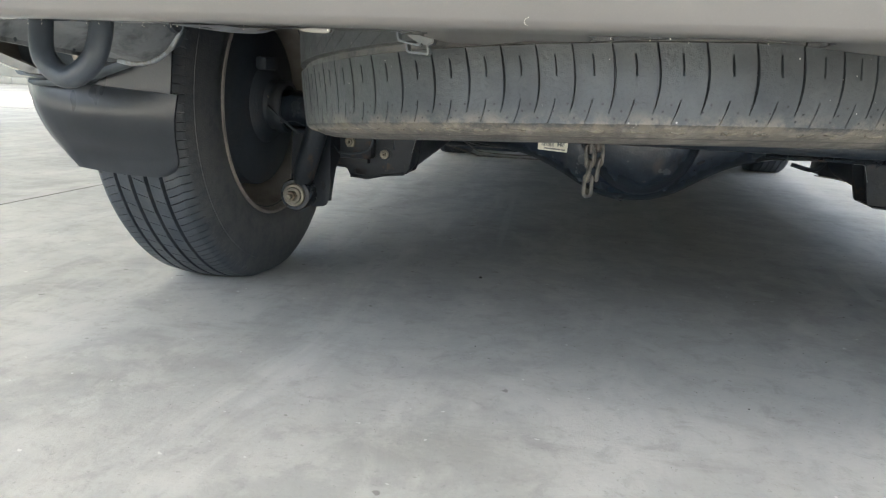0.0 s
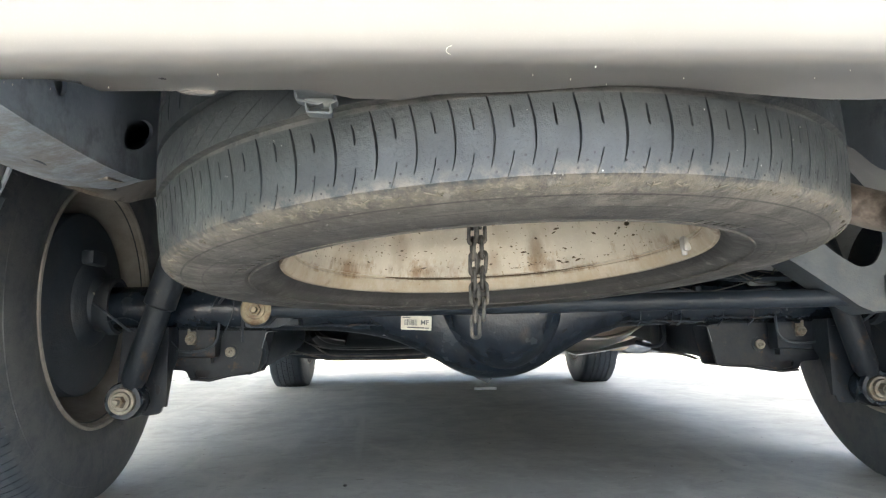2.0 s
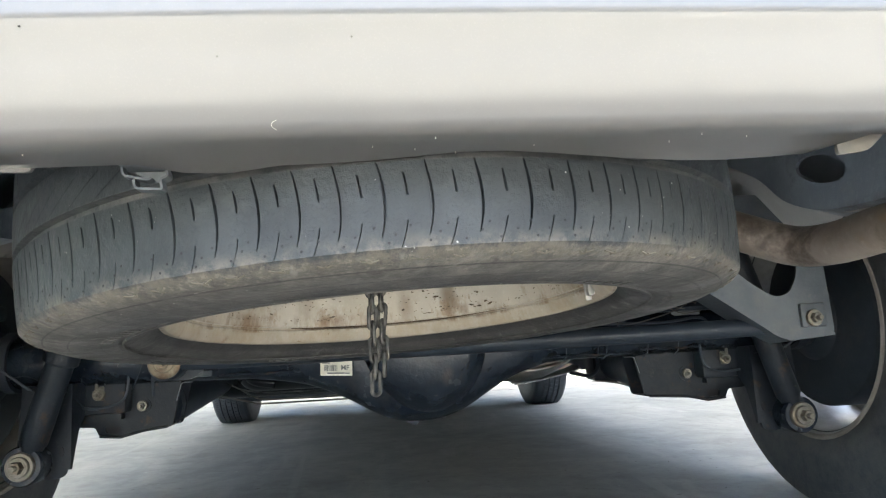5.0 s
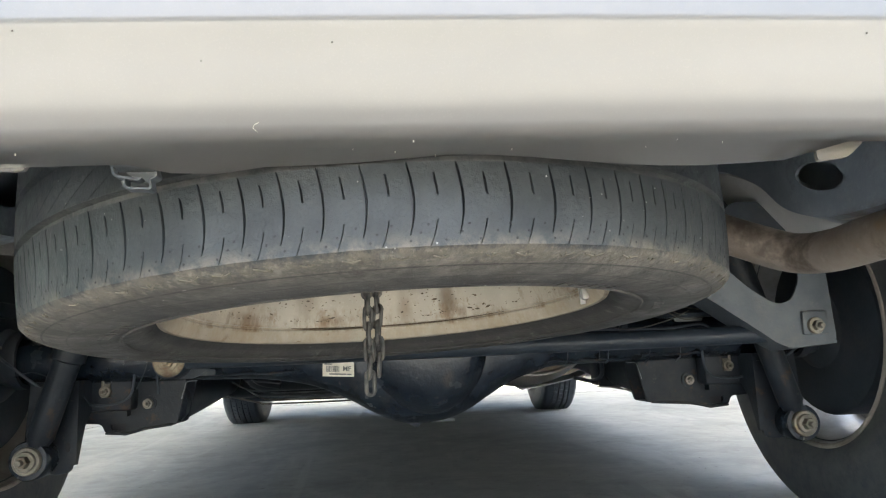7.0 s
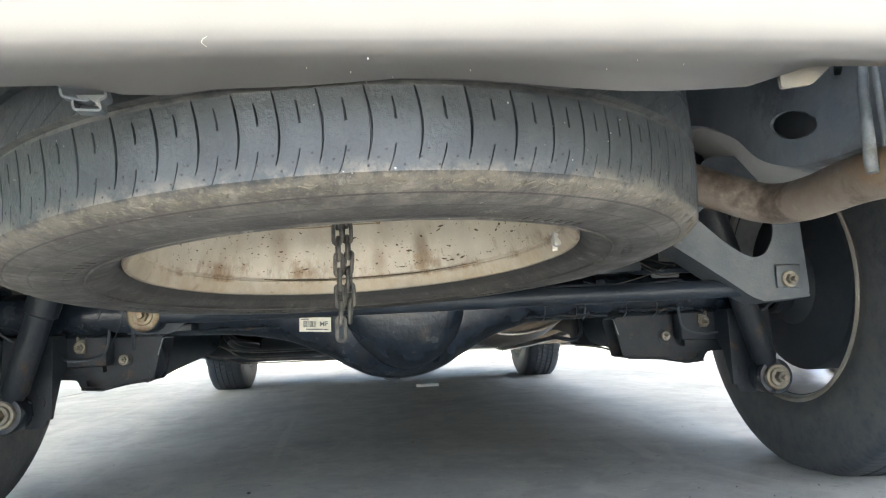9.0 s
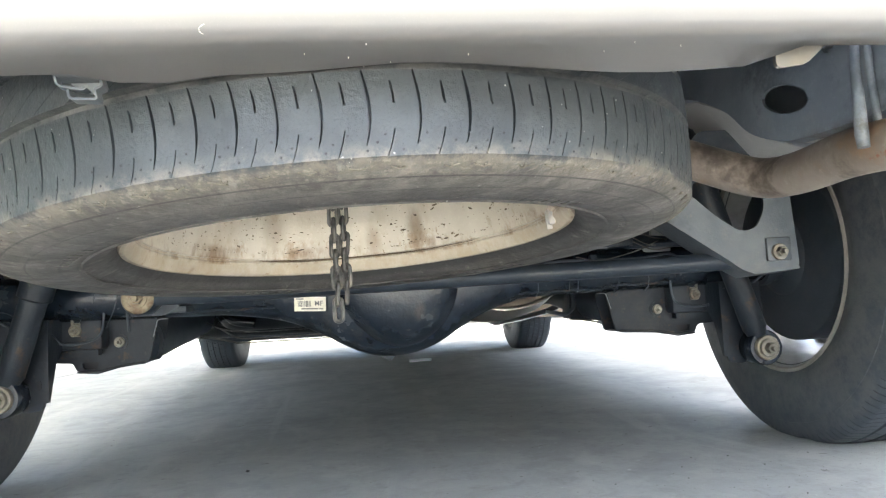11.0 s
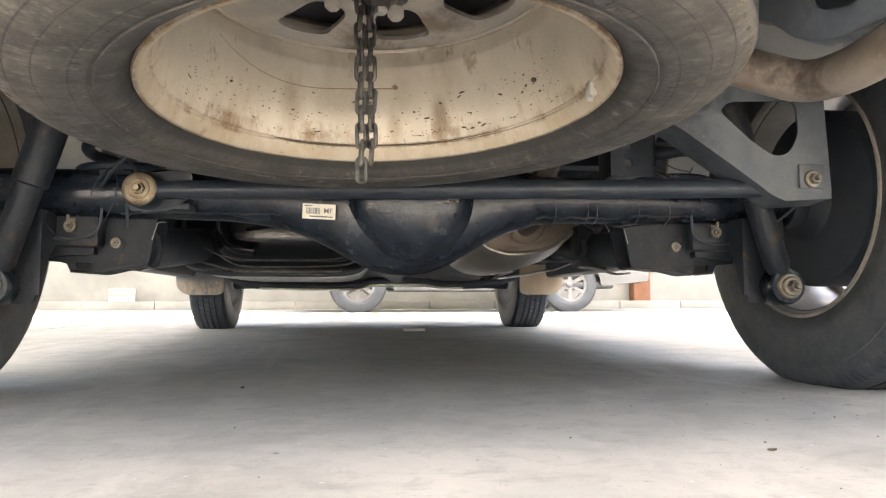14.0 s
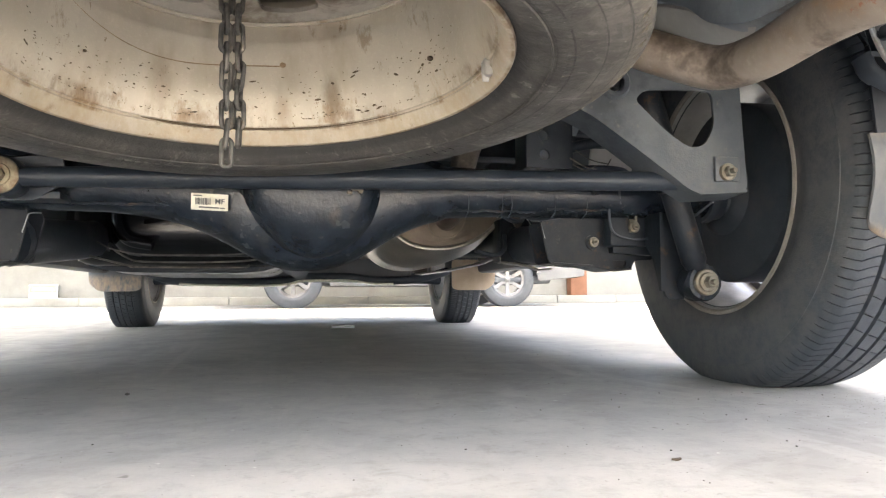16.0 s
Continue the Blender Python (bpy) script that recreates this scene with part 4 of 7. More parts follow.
# dark sheets added to paint the shade inside the bumper's corners
for s in SIDES:
    bm = bmesh.new()
    loft(bm, [[(s * x, y, 0.415), (s * (x - 0.004), y, 0.415), (s * (x - 0.004), y, 0.66), (s * x, y, 0.66)] for x, y in ((0.884, -0.335), (0.884, -0.45), (0.874, -0.575), (0.842, -0.672), (0.772, -0.735))])
    part("corner_shade_sheet", bm, LINER, rear_bumper, "dark sheet for the shade inside the bumper corner")
# inner quarter panels, towing eye, arch struts, mud flaps
for s in SIDES:
    bm = bmesh.new()
    rings = []
    for y, sec in ((-0.396, ((0.590, 0.54), (0.606, 0.48), (0.622, 0.445), (0.636, 0.425), (0.650, 0.415), (0.668, 0.410), (0.683, 0.405), (0.694, 0.392))),
                   (-0.401, ((0.580, 0.53), (0.592, 0.468), (0.607, 0.424), (0.624, 0.402), (0.643, 0.389), (0.666, 0.386), (0.684, 0.386), (0.696, 0.386))),
                   (-0.409, ((0.575, 0.52), (0.584, 0.460), (0.600, 0.416), (0.618, 0.394), (0.640, 0.3815), (0.666, 0.3785), (0.684, 0.3815), (0.698, 0.3835))),
                   (-0.440, ((0.572, 0.52), (0.583, 0.462), (0.600, 0.420), (0.620, 0.399), (0.645, 0.387), (0.667, 0.387), (0.683, 0.394), (0.701, 0.386))),
                   (-0.475, ((0.570, 0.53), (0.583, 0.470), (0.604, 0.434), (0.628, 0.418), (0.650, 0.410), (0.670, 0.407), (0.687, 0.402), (0.704, 0.389))),
                   (-0.560, ((0.568, 0.55), (0.582, 0.490), (0.606, 0.455), (0.630, 0.440), (0.655, 0.430), (0.675, 0.421), (0.692, 0.411), (0.706, 0.397))),
                   (-0.740, ((0.566, 0.58), (0.580, 0.520), (0.606, 0.480), (0.630, 0.462), (0.655, 0.450), (0.675, 0.440), (0.692, 0.430), (0.708, 0.414)))):
        rings.append([(s * x, y, z) for x, z in sec] + [(s * 0.714, y, 0.60), (s * 0.575, y, 0.60)])
    loft(bm, rings)
    panel = part("quarter_panel", bm, PRIMER, van, "grey primed inner rear quarter panel", 28)
    bm = bmesh.new()
    loft(bm, [[(s * (x - 0.001), y, z + 0.006), (s * (x - 0.001), y, z - 0.005), (s * (x + 0.0022), y, z - 0.005), (s * (x + 0.0022), y, z + 0.006)] for x, y, z in ((0.696, -0.404, 0.384), (0.699, -0.412, 0.3835), (0.7015, -0.44, 0.3865), (0.7045, -0.475, 0.3895), (0.7065, -0.56, 0.3975), (0.708, -0.65, 0.4065), (0.709, -0.74, 0.4145))])
    part("flange", bm, PRIMER, panel, "spot-welded lower flange")
    bm = bmesh.new()
    tube(bm, smooth_path([(s * 0.5805, -0.411, 0.478), (s * 0.585, -0.411, 0.456), (s * 0.601, -0.411, 0.4145), (s * 0.619, -0.411, 0.3925), (s * 0.641, -0.411, 0.3805), (s * 0.666, -0.411, 0.3775), (s * 0.688, -0.411, 0.3805)], 5), 0.0032, 8)
    part("folded_edge", bm, RAIL, panel, "dusty folded lower edge")
    for k in range(4):
        bm = bmesh.new()
        lathe(bm, [(0, 0.0006), (0.002, 0.0004), (0.0026, 0)], 10, at(s * 0.7008, -0.43 - 0.045 * k, 0.3865 + 0.0035 * k) @ pose(0, 0, 0, 0, -s * 90, 0))
        part("spot_weld", bm, STEEL_GREY, panel)
    bm = bmesh.new()
    box(bm, min(s * 0.612, s * 0.640), max(s * 0.612, s * 0.640), -0.4075, -0.4055, 0.420, 0.424, 0.0008)
    part("pressed_rib", bm, PRIMER, panel)
    bm = bmesh.new()
    lathe(bm, [(0, -0.010), (0.003, -0.010), (0.0042, -0.006), (0.0045, 0.012)], 12, at(s * 0.7085, -0.463, 0.388))
    part("stud", bm, RIM_BROWN, panel, "dull brown plastic stud")
    # Dark disc that paints the shade of a hole in the panel.
    bm = bmesh.new()
    lathe(bm, [(0.0, 0.002), (0.011, 0.002), (0.013, 0.0), (0.015, 0.001), (0.016, -0.003)], 20, at(s * 0.5955, -0.430, 0.431) @ pose(0, 0, 0, 0, s * -68, 0))
    part("panel_hole", bm, LINER, panel, "hole in the panel, drawn as a dark disc")
    bm = bmesh.new()
    plate(bm, rounded([(0.705, 0.388), (0.80, 0.345), (0.919, 0.356), (0.919, 0.64), (0.705, 0.64)], 0.01), [], 0.003, at(0, -0.330, 0) @ XZ if s > 0 else at(0, -0.330, 0) @ XZ @ Matrix.Diagonal((-1, 1, 1, 1)))
    box(bm, min(s * 0.705, s * 0.90), max(s * 0.705, s * 0.90), -0.76, -0.325, 0.475, 0.483, 0.002)
    part("splash_guard", bm, LINER_LIFTED if s < 0 else LINER, van, "black plastic splash guard")
    bm = bmesh.new()
    tube(bm, smooth_path([(s * 0.640, -0.342, 0.430), (s * 0.652, -0.346, 0.406), (s * 0.70, -0.352, 0.385), (s * 0.76, -0.358, 0.363), (s * 0.815, -0.360, 0.350), (s * 0.86, -0.356, 0.347)], 5), 0.0055, 12, flat=2.9)
    part("arch_strut", bm, LINER_LIFTED if s < 0 else LINER, van, "dusty flat grey plastic arch stay")

    # mud flap: an upper strip and a dished lower panel
    bm = bmesh.new()
    rows_, cols_ = 13, 15
    grid = []
    for side_ in (0, 1):
        lay = []
        for j in range(rows_):
            v = j / (rows_ - 1)
            row = []
            for i in range(cols_):
                u = i / (cols_ - 1)
                x0, x1 = 0.652 + 0.026 * v + 0.008 * v ** 8, 0.897 - 0.020 * v - 0.016 * v ** 8
                x = x0 + (x1 - x0) * u
                round_ = 0.008 * max(0, abs(u - 0.5) * 2 - 0.8) / 0.2 * v ** 6
                z = 0.338 + 0.014 * u - (0.125 + 0.004 * math.sin(u * 3.1)) * v + round_ * 1.2
                y = -0.336 + 0.036 * v - 0.022 * math.sin(math.pi * min(1, v * 1.2 + 0.05)) * (0.5 + 0.5 * math.sin(math.pi * u)) - 0.016 * u
                if u > 0.86:
                    y += 0.02 * (u - 0.86) / 0.14
                row.append(bm.verts.new((s * x, y + side_ * 0.004, z)))
            lay.append(row)
        grid.append(lay)
    for side_ in (0, 1):
        for j in range(rows_ - 1):
            for i in range(cols_ - 1):
                bm.faces.new((grid[side_][j][i], grid[side_][j][i + 1], grid[side_][j + 1][i + 1], grid[side_][j + 1][i]))
    rim_ = [(0, i) for i in range(cols_)] + [(j, cols_ - 1) for j in range(1, rows_)] + [(rows_ - 1, i) for i in range(cols_ - 2, -1, -1)] + [(j, 0) for j in range(rows_ - 2, 0, -1)]
    for (a, c), (d, e) in zip(rim_, rim_[1:] + rim_[:1]):
        bm.faces.new((grid[0][a][c], grid[0][d][e], grid[1][d][e], grid[1][a][c]))
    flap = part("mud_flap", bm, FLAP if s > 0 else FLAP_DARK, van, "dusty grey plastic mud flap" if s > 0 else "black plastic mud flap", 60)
    bm = bmesh.new()
    plate(bm, rounded([(0.652, 0.45), (0.70, 0.44), (0.76, 0.36), (0.80, 0.335), (0.664, 0.322)], 0.01), [], 0.004, (at(0, -0.338, 0) @ XZ) if s > 0 else (at(0, -0.338, 0) @ XZ @ Matrix.Diagonal((-1, 1, 1, 1))))
    part("flap_mount", bm, FLAP_DARK, flap)
    # front mud flaps
    bm = bmesh.new()
    plate(bm, rounded([(0.690, 0.31), (0.690, 0.178), (0.715, 0.166), (0.86, 0.166), (0.90, 0.20), (0.905, 0.31)], 0.02), [], 0.006, (at(0, 2.205, 0) @ XZ) if s > 0 else (at(0, 2.205, 0) @ XZ @ Matrix.Diagonal((-1, 1, 1, 1))))
    part("front_mud_flap", bm, FLAP if s < 0 else material("tan_flap", (0.30, 0.23, 0.16), (0.38, 0.30, 0.22), 0.55, 0, 12, 0.05), van, "dusty tan front mud flap" if s > 0 else "dusty grey front mud flap")

bm = bmesh.new()
tube(bm, smooth_path([(-0.530, -0.715, 0.45), (-0.533, -0.722, 0.405), (-0.527, -0.728, 0.377), (-0.505, -0.73, 0.363), (-0.483, -0.728, 0.377), (-0.477, -0.722, 0.405), (-0.480, -0.715, 0.45)], 6), 0.0095, 14)
part("towing_eye", bm, LINER, van, "dark painted steel towing eye")
bm = bmesh.new()
box(bm, -0.545, -0.465, -0.735, -0.70, 0.425, 0.47, 0.005)
part("towing_bracket", bm, BRIGHT, van)

# ---- chassis ----
RAIL_LINE = [(-0.74, 0.432), (-0.64, 0.426), (-0.53, 0.424), (-0.44, 0.428), (-0.395, 0.436), (-0.336, 0.460), (-0.273, 0.507), (-0.155, 0.555), (0.0, 0.56), (0.14, 0.53), (0.34, 0.42), (0.52, 0.36), (1.0, 0.34), (2.2, 0.34), (3.2, 0.38)]
for s in SIDES:
    low = RAIL_LINE
    top_ = [(y, z + (0.115 if y < 0.2 else 0.12)) for y, z in reversed(low)]
    inner = [tuple(p)[:2] for p in smooth_path([(y, z, 0) for y, z in low], 5)]
    upper = [tuple(p)[:2] for p in smooth_path([(y, z, 0) for y, z in top_], 5)]
    holes = [oval(-0.415, 0.480, 0.046, 0.0165, 24, 17) if s > 0 else oval(-0.430, 0.478, 0.043, 0.0150, 24, 24), oval(-0.60, 0.475, 0.012, 0.012, 14), oval(-0.50, 0.515, 0.010, 0.010, 14)]
    bm = bmesh.new()
    plate(bm, inner + upper, holes, 0.004, at(s * 0.444 - 0.002, 0, 0) @ YZ)
    rail = part("frame_rail", bm, RAIL, van, "dusty dark grey pressed-steel chassis rail", 30)
    bm = bmesh.new()
    rings = []
    for (y, z), (y2, z2) in zip(inner, reversed(upper)):
        rings.append([(s * 0.444, y, z), (s * 0.480, y, z - 0.010), (s * 0.520, y, z - 0.006), (s * 0.524, y, z2), (s * 0.444, y, z2), (s * 0.452, y, z2 - 0.004), (s * 0.518, y, z2 - 0.004), (s * 0.515, y, z), (s * 0.480, y, z - 0.006), (s * 0.450, y, z + 0.003)])
    loft(bm, rings)
    part("channel", bm, RAIL, rail, smooth=30)
    # Dark discs paint the shade inside the slots.
    for y, z, w in ((-0.47, 0.4185, 0.012), (-0.56, 0.4155, 0.016), (-0.66, 0.4175, 0.010), (-0.40, 0.4250, 0.008)):
        bm = bmesh.new()
        lathe(bm, [(0, -0.0006), (w, -0.0006), (w * 1.15, 0.001)], 16, at(s * 0.482, y, z) @ Matrix.Diagonal((0.45, 1.2, 1, 1)))
        part("slot", bm, LINER, rail, "dark drain slot")
# sheets that close the kick-up of the rails towards the wheel arches
for s in SIDES:
    bm = bmesh.new()
    rings = []
    for y, zi, zo in ((-0.470, 0.420, 0.430), (-0.436, 0.424, 0.4325), (-0.395, 0.432, 0.4315), (-0.336, 0.456, 0.4345), (-0.273, 0.500, 0.4400), (-0.221, 0.526, 0.4465), (-0.175, 0.545, 0.460), (-0.088, 0.556, 0.4835)):
        rings.append([(s * x, y, z) for x, z in ((0.456, zi), (0.500, (zi + zo) / 2 - 0.006), (0.531, zo), (0.5335, zo - 0.004), (0.537, zo), (0.537, zo + 0.060), (0.534, zo + 0.060), (0.532, zo + 0.006), (0.500, (zi + zo) / 2), (0.456, zi + 0.006))])
    loft(bm, rings)
    # Muddy on the left; the right sheet's pale colour stands for light on it.
    part("rail_gusset", bm, DIRTY_SHEET if s < 0 else WALL_AND_LIT_SHEET, van, "muddy folded sheet under the chassis rail" if s < 0 else "folded sheet under the chassis rail, pale for the light on it", 30)
bm = bmesh.new()
box(bm, -0.46, 0.46, -0.51, -0.41, 0.60, 0.655, 0.01)
part("crossmember", bm, CHASSIS, van)
bm = bmesh.new()
box(bm, -0.46, 0.46, 0.30, 0.36, 0.42, 0.50, 0.01)
part("crossmember", bm, CHASSIS, van)
bm = bmesh.new()
box(bm, -0.46, 0.46, 1.45, 1.55, 0.33, 0.42, 0.01)
part("crossmember", bm, CHASSIS, van)

# front suspension and gearbox, dark shapes far ahead
bm = bmesh.new()
tube(bm, smooth_path([(-0.66, 2.15, 0.250), (-0.56, 2.15, 0.214), (-0.40, 2.15, 0.205), (-0.16, 2.15, 0.204), (-0.06, 2.15, 0.212), (0.0, 2.15, 0.225), (0.20, 2.15, 0.226), (0.30, 2.15, 0.212), (0.45, 2.15, 0.212), (0.56, 2.15, 0.226), (0.66, 2.15, 0.255)], 4), 0.020, 10)
front_beam = part("front_crossmember", bm, CHASSIS, van, "black front suspension crossmember")
# Bare edge in paper white: its highlight is put into the colour.
bm = bmesh.new()
tube(bm, smooth_path([(-0.52, 2.121, 0.197), (-0.40, 2.121, 0.190), (-0.16, 2.121, 0.188), (-0.06, 2.121, 0.196), (0.0, 2.121, 0.209), (0.20, 2.121, 0.210), (0.30, 2.121, 0.196), (0.40, 2.121, 0.195)], 4), 0.0055, 6)
part("seam", bm, PAPER, front_beam, "bare lower edge, whitened for the light it catches")
bm = bmesh.new()
box(bm, -0.50, 0.50, 2.16, 2.9, 0.215, 0.50, 0.04)
part("engine_undertray", bm, FLOORPAN, van)
bm = bmesh.new()
lathe(bm, [(0, 0), (0.05, 0), (0.12, 0.12), (0.13, 0.7), (0, 0.7)], 24, at(0.02, 2.3, 0.40) @ ALONG_Y)
part("gearbox", bm, CHASSIS, van)
bm = bmesh.new()
tube(bm, [(0.0, 0.30, 0.300), (0.0, 0.6, 0.315), (0.01, 1.7, 0.385)], 0.034, 18)
part("propeller_shaft", bm, CHASSIS, van)
for s in SIDES:
    bm = bmesh.new()
    tube(bm, [(s * 0.30, 2.45, 0.24), (s * 0.70, 2.58, 0.225)], 0.028, 12)
    part("front_lower_arm", bm, CHASSIS, van)

# fuel tank with its straps
bm = bmesh.new()
box(bm, -0.500, -0.045, 0.50, 1.28, 0.212, 0.46, 0.055, 5)
box(bm, -0.395, -0.075, 0.42, 1.0, 0.228, 0.40, 0.05, 5)
tank = part("fuel_tank", bm, TANK, van, "glossy black plastic fuel tank", 60)
for y, z in ((0.62, 0.206), (0.80, 0.204), (1.12, 0.206)):
    bm = bmesh.new()
    tube(bm, smooth_path([(-0.505, y, 0.40), (-0.49, y, 0.25), (-0.44, y, z + 0.006), (-0.28, y, z), (-0.10, y, z + 0.004), (-0.05, y, 0.25)], 5), 0.0075, 8, flat=0.35)
    part("strap", bm, CHASSIS if y < 0.7 else BRIGHT, tank, "steel tank strap")

for pts, r in (([(-0.470, 0.43, 0.243), (-0.430, 0.42, 0.228), (-0.350, 0.42, 0.207), (-0.325, 0.42, 0.2035), (-0.140, 0.42, 0.2035), (-0.120, 0.43, 0.208)], 0.0020),
               ([(-0.372, 0.41, 0.236), (-0.348, 0.405, 0.2215), (-0.315, 0.40, 0.2130), (-0.20, 0.40, 0.2125), (-0.120, 0.40, 0.2160), (-0.092, 0.405, 0.2240), (-0.078, 0.42, 0.243)], 0.0018),
               ([(-0.405, 0.415, 0.252), (-0.372, 0.408, 0.2370), (-0.32, 0.402, 0.2275), (-0.22, 0.40, 0.2265), (-0.13, 0.402, 0.2300), (-0.096, 0.41, 0.2420)], 0.0014)):
    bm = bmesh.new()
    tube(bm, smooth_path(pts, 6), r, 8)
    part("tank_seam", bm, EDGE_STEEL, tank, "worn seam along the bottom of the tank")
bm = bmesh.new()
tube(bm, smooth_path([(-0.372, 0.43, 0.330), (-0.366, 0.415, 0.285), (-0.345, 0.408, 0.256), (-0.30, 0.405, 0.246)], 6), 0.012, 10)
part("tank_ridge", bm, TANK, tank)
bm = bmesh.new()
loft(bm, [[(x, 0.416, z), (x, 0.45, z + 0.004), (x, 0.45, z + 0.02), (x, 0.424, z + 0.018)] for x, z in ((-0.320, 0.288), (-0.27, 0.296), (-0.20, 0.296), (-0.15, 0.286))])
part("tank_moulding", bm, TANK, tank)

# ---- rear axle ----
bm = bmesh.new()
low = [(-0.66, 0.270), (-0.34, 0.2675), (-0.263, 0.264), (-0.19, 0.251), (-0.135, 0.228), (-0.09, 0.203), (-0.055, 0.188), (-0.02, 0.1825), (0.025, 0.186), (0.065, 0.200), (0.10, 0.221), (0.142, 0.244), (0.19, 0.260), (0.26, 0.2685), (0.66, 0.270)]
low = [tuple(p)[:2] for p in smooth_path([(x, z, 0) for x, z in low], 4)]
rings = []
for x, z in low:
    h = 0.307 - z
    d = 0.038 + 0.030 * min(1, max(0, (h - 0.038) / 0.08))
    flat_ = min(1, max(0, (h - 0.042) / 0.05))
    ring = []
    for k in range(20):
        a = 2 * math.pi * k / 20
        c, sn = math.cos(a), math.sin(a)
        p = 2.0 + 0.7 * flat_
        ring.append((x, 0.022 + d * math.copysign(abs(c) ** (2 / p), c), 0.307 + h * math.copysign(abs(sn) ** (2 / p), sn)))
    rings.append(ring)
loft(bm, rings)
axle = part("rear_axle", bm, AXLE_PAINT, van, "glossy black banjo rear axle housing", 45)
bm = bmesh.new()
m = at(-0.004, -0.030, 0.299) @ ALONG_Y @ Matrix.Diagonal((0.95, 0.95, 1, 1))
lathe(bm, [(0.106, -0.012), (0.103, 0.000), (0.099, 0.006), (0.092, 0.015), (0.083, 0.026), (0.070, 0.036), (0.050, 0.044), (0.026, 0.048), (0, 0.049)], 48, m)
for v in bm.verts:
    k = max(0.0, (0.299 - v.co.z) / 0.10)
    v.co.x = -0.004 + (v.co.x + 0.004) * (1.04 - 0.14 * min(1, k) ** 1.5) + 0.006 * k
cover = part("differential_cover", bm, AXLE_PAINT, axle, "domed black differential cover", 50)
for a in (radians(d) for d in (-5, 20, 50, 130, 160, 185)):
    bm = bmesh.new()
    lathe(bm, [(0, 0.005), (0.0035, 0.005), (0.0045, 0.0035), (0.0045, 0.0)], 6, at(-0.004 + 0.0935 * math.cos(a), -0.0345, 0.299 + 0.0935 * math.sin(a)) @ ALONG_Y)
    part("cover_bolt", bm, BLACK_SHEET, cover)
bm = bmesh.new()
lathe(bm, [(0, 0), (0.009, 0), (0.009, 0.008), (0, 0.008)], 6, at(0.056, -0.066, 0.300) @ ALONG_Y)
box(bm, 0.044, 0.052, -0.076, -0.066, 0.287, 0.292, 0.002)
tube(bm, [(0.064, -0.062, 0.292), (0.064, -0.072, 0.292)], 0.0035, 8)
part("filler_plug", bm, ZINC, axle, "worn zinc filler plug")
bm = bmesh.new()
lathe(bm, [(0.10, 0.0), (0.105, -0.08), (0.085, -0.16), (0.06, -0.22), (0.05, -0.27), (0, -0.27)], 32, at(-0.004, 0.045, 0.302) @ ALONG_Y)
part("differential_nose", bm, AXLE_PAINT, axle)
bm = bmesh.new()
plate(bm, rounded([(-0.052, 0.190), (-0.004, 0.184), (-0.012, 0.174), (-0.016, 0.169), (-0.022, 0.172), (-0.040, 0.181)], 0.003, 2), [], 0.004, at(0, 0.085, 0) @ XZ)
part("drip_tab", bm, DRUM, axle, "rusty sheet tab")
# printed paper label on the axle, its print in bars, and the two letters that can be read
bm = bmesh.new()
lab = at(-0.143, -0.0370, 0.2765) @ pose(0, 0, 0, 10, 3.0, -6)
plate(bm, rounded([(-0.025, -0.0115), (0.025, -0.0115), (0.025, 0.0115), (-0.025, 0.0115)], 0.001, 2), [], 0.0012, lab @ XZ)
label_ob = part("paper_label", bm, PAPER, axle, "cream printed barcode label")
bm = bmesh.new()
rb = random.Random(9)
x = -0.019
while x < 0.0015:
    w = rb.choice((0.0004, 0.0007, 0.0011))
    plate(bm, [(x, -0.004), (x + w, -0.004), (x + w, 0.0055), (x, 0.0055)], [], 0.0006, lab @ at(0, -0.0008, 0) @ XZ)
    x += w + rb.choice((0.0005, 0.0008, 0.0011))
for x0, x1, z0, z1 in ((-0.022, -0.010, 0.0075, 0.0092), (-0.014, 0.013, -0.0085, -0.0065), (0.014, 0.021, -0.0085, -0.0068)):
    plate(bm, [(x0, z0), (x1, z0), (x1, z1), (x0, z1)], [], 0.0006, lab @ at(0, -0.0008, 0) @ XZ)
part("print", bm, INK, label_ob, "black barcode and bars of small print")
cu = bpy.data.curves.new("letters", "FONT")
cu.body, cu.size, cu.extrude, cu.offset = "MF", 1.0, 0.02, 0.012
cu.align_x, cu.align_y = "CENTER", "CENTER"
tmp = new("letters_source", cu)
me = bpy.data.meshes.new_from_object(tmp)
bpy.data.objects.remove(tmp)
me.materials.append(INK)
letters = new("letters", me)
letters.parent = label_ob
letters.matrix_basis = lab @ at(0.0140, -0.0014, 0.0012) @ pose(0, 0, 0, 90, 0, 0) @ Matrix.Scale(0.0108, 4)

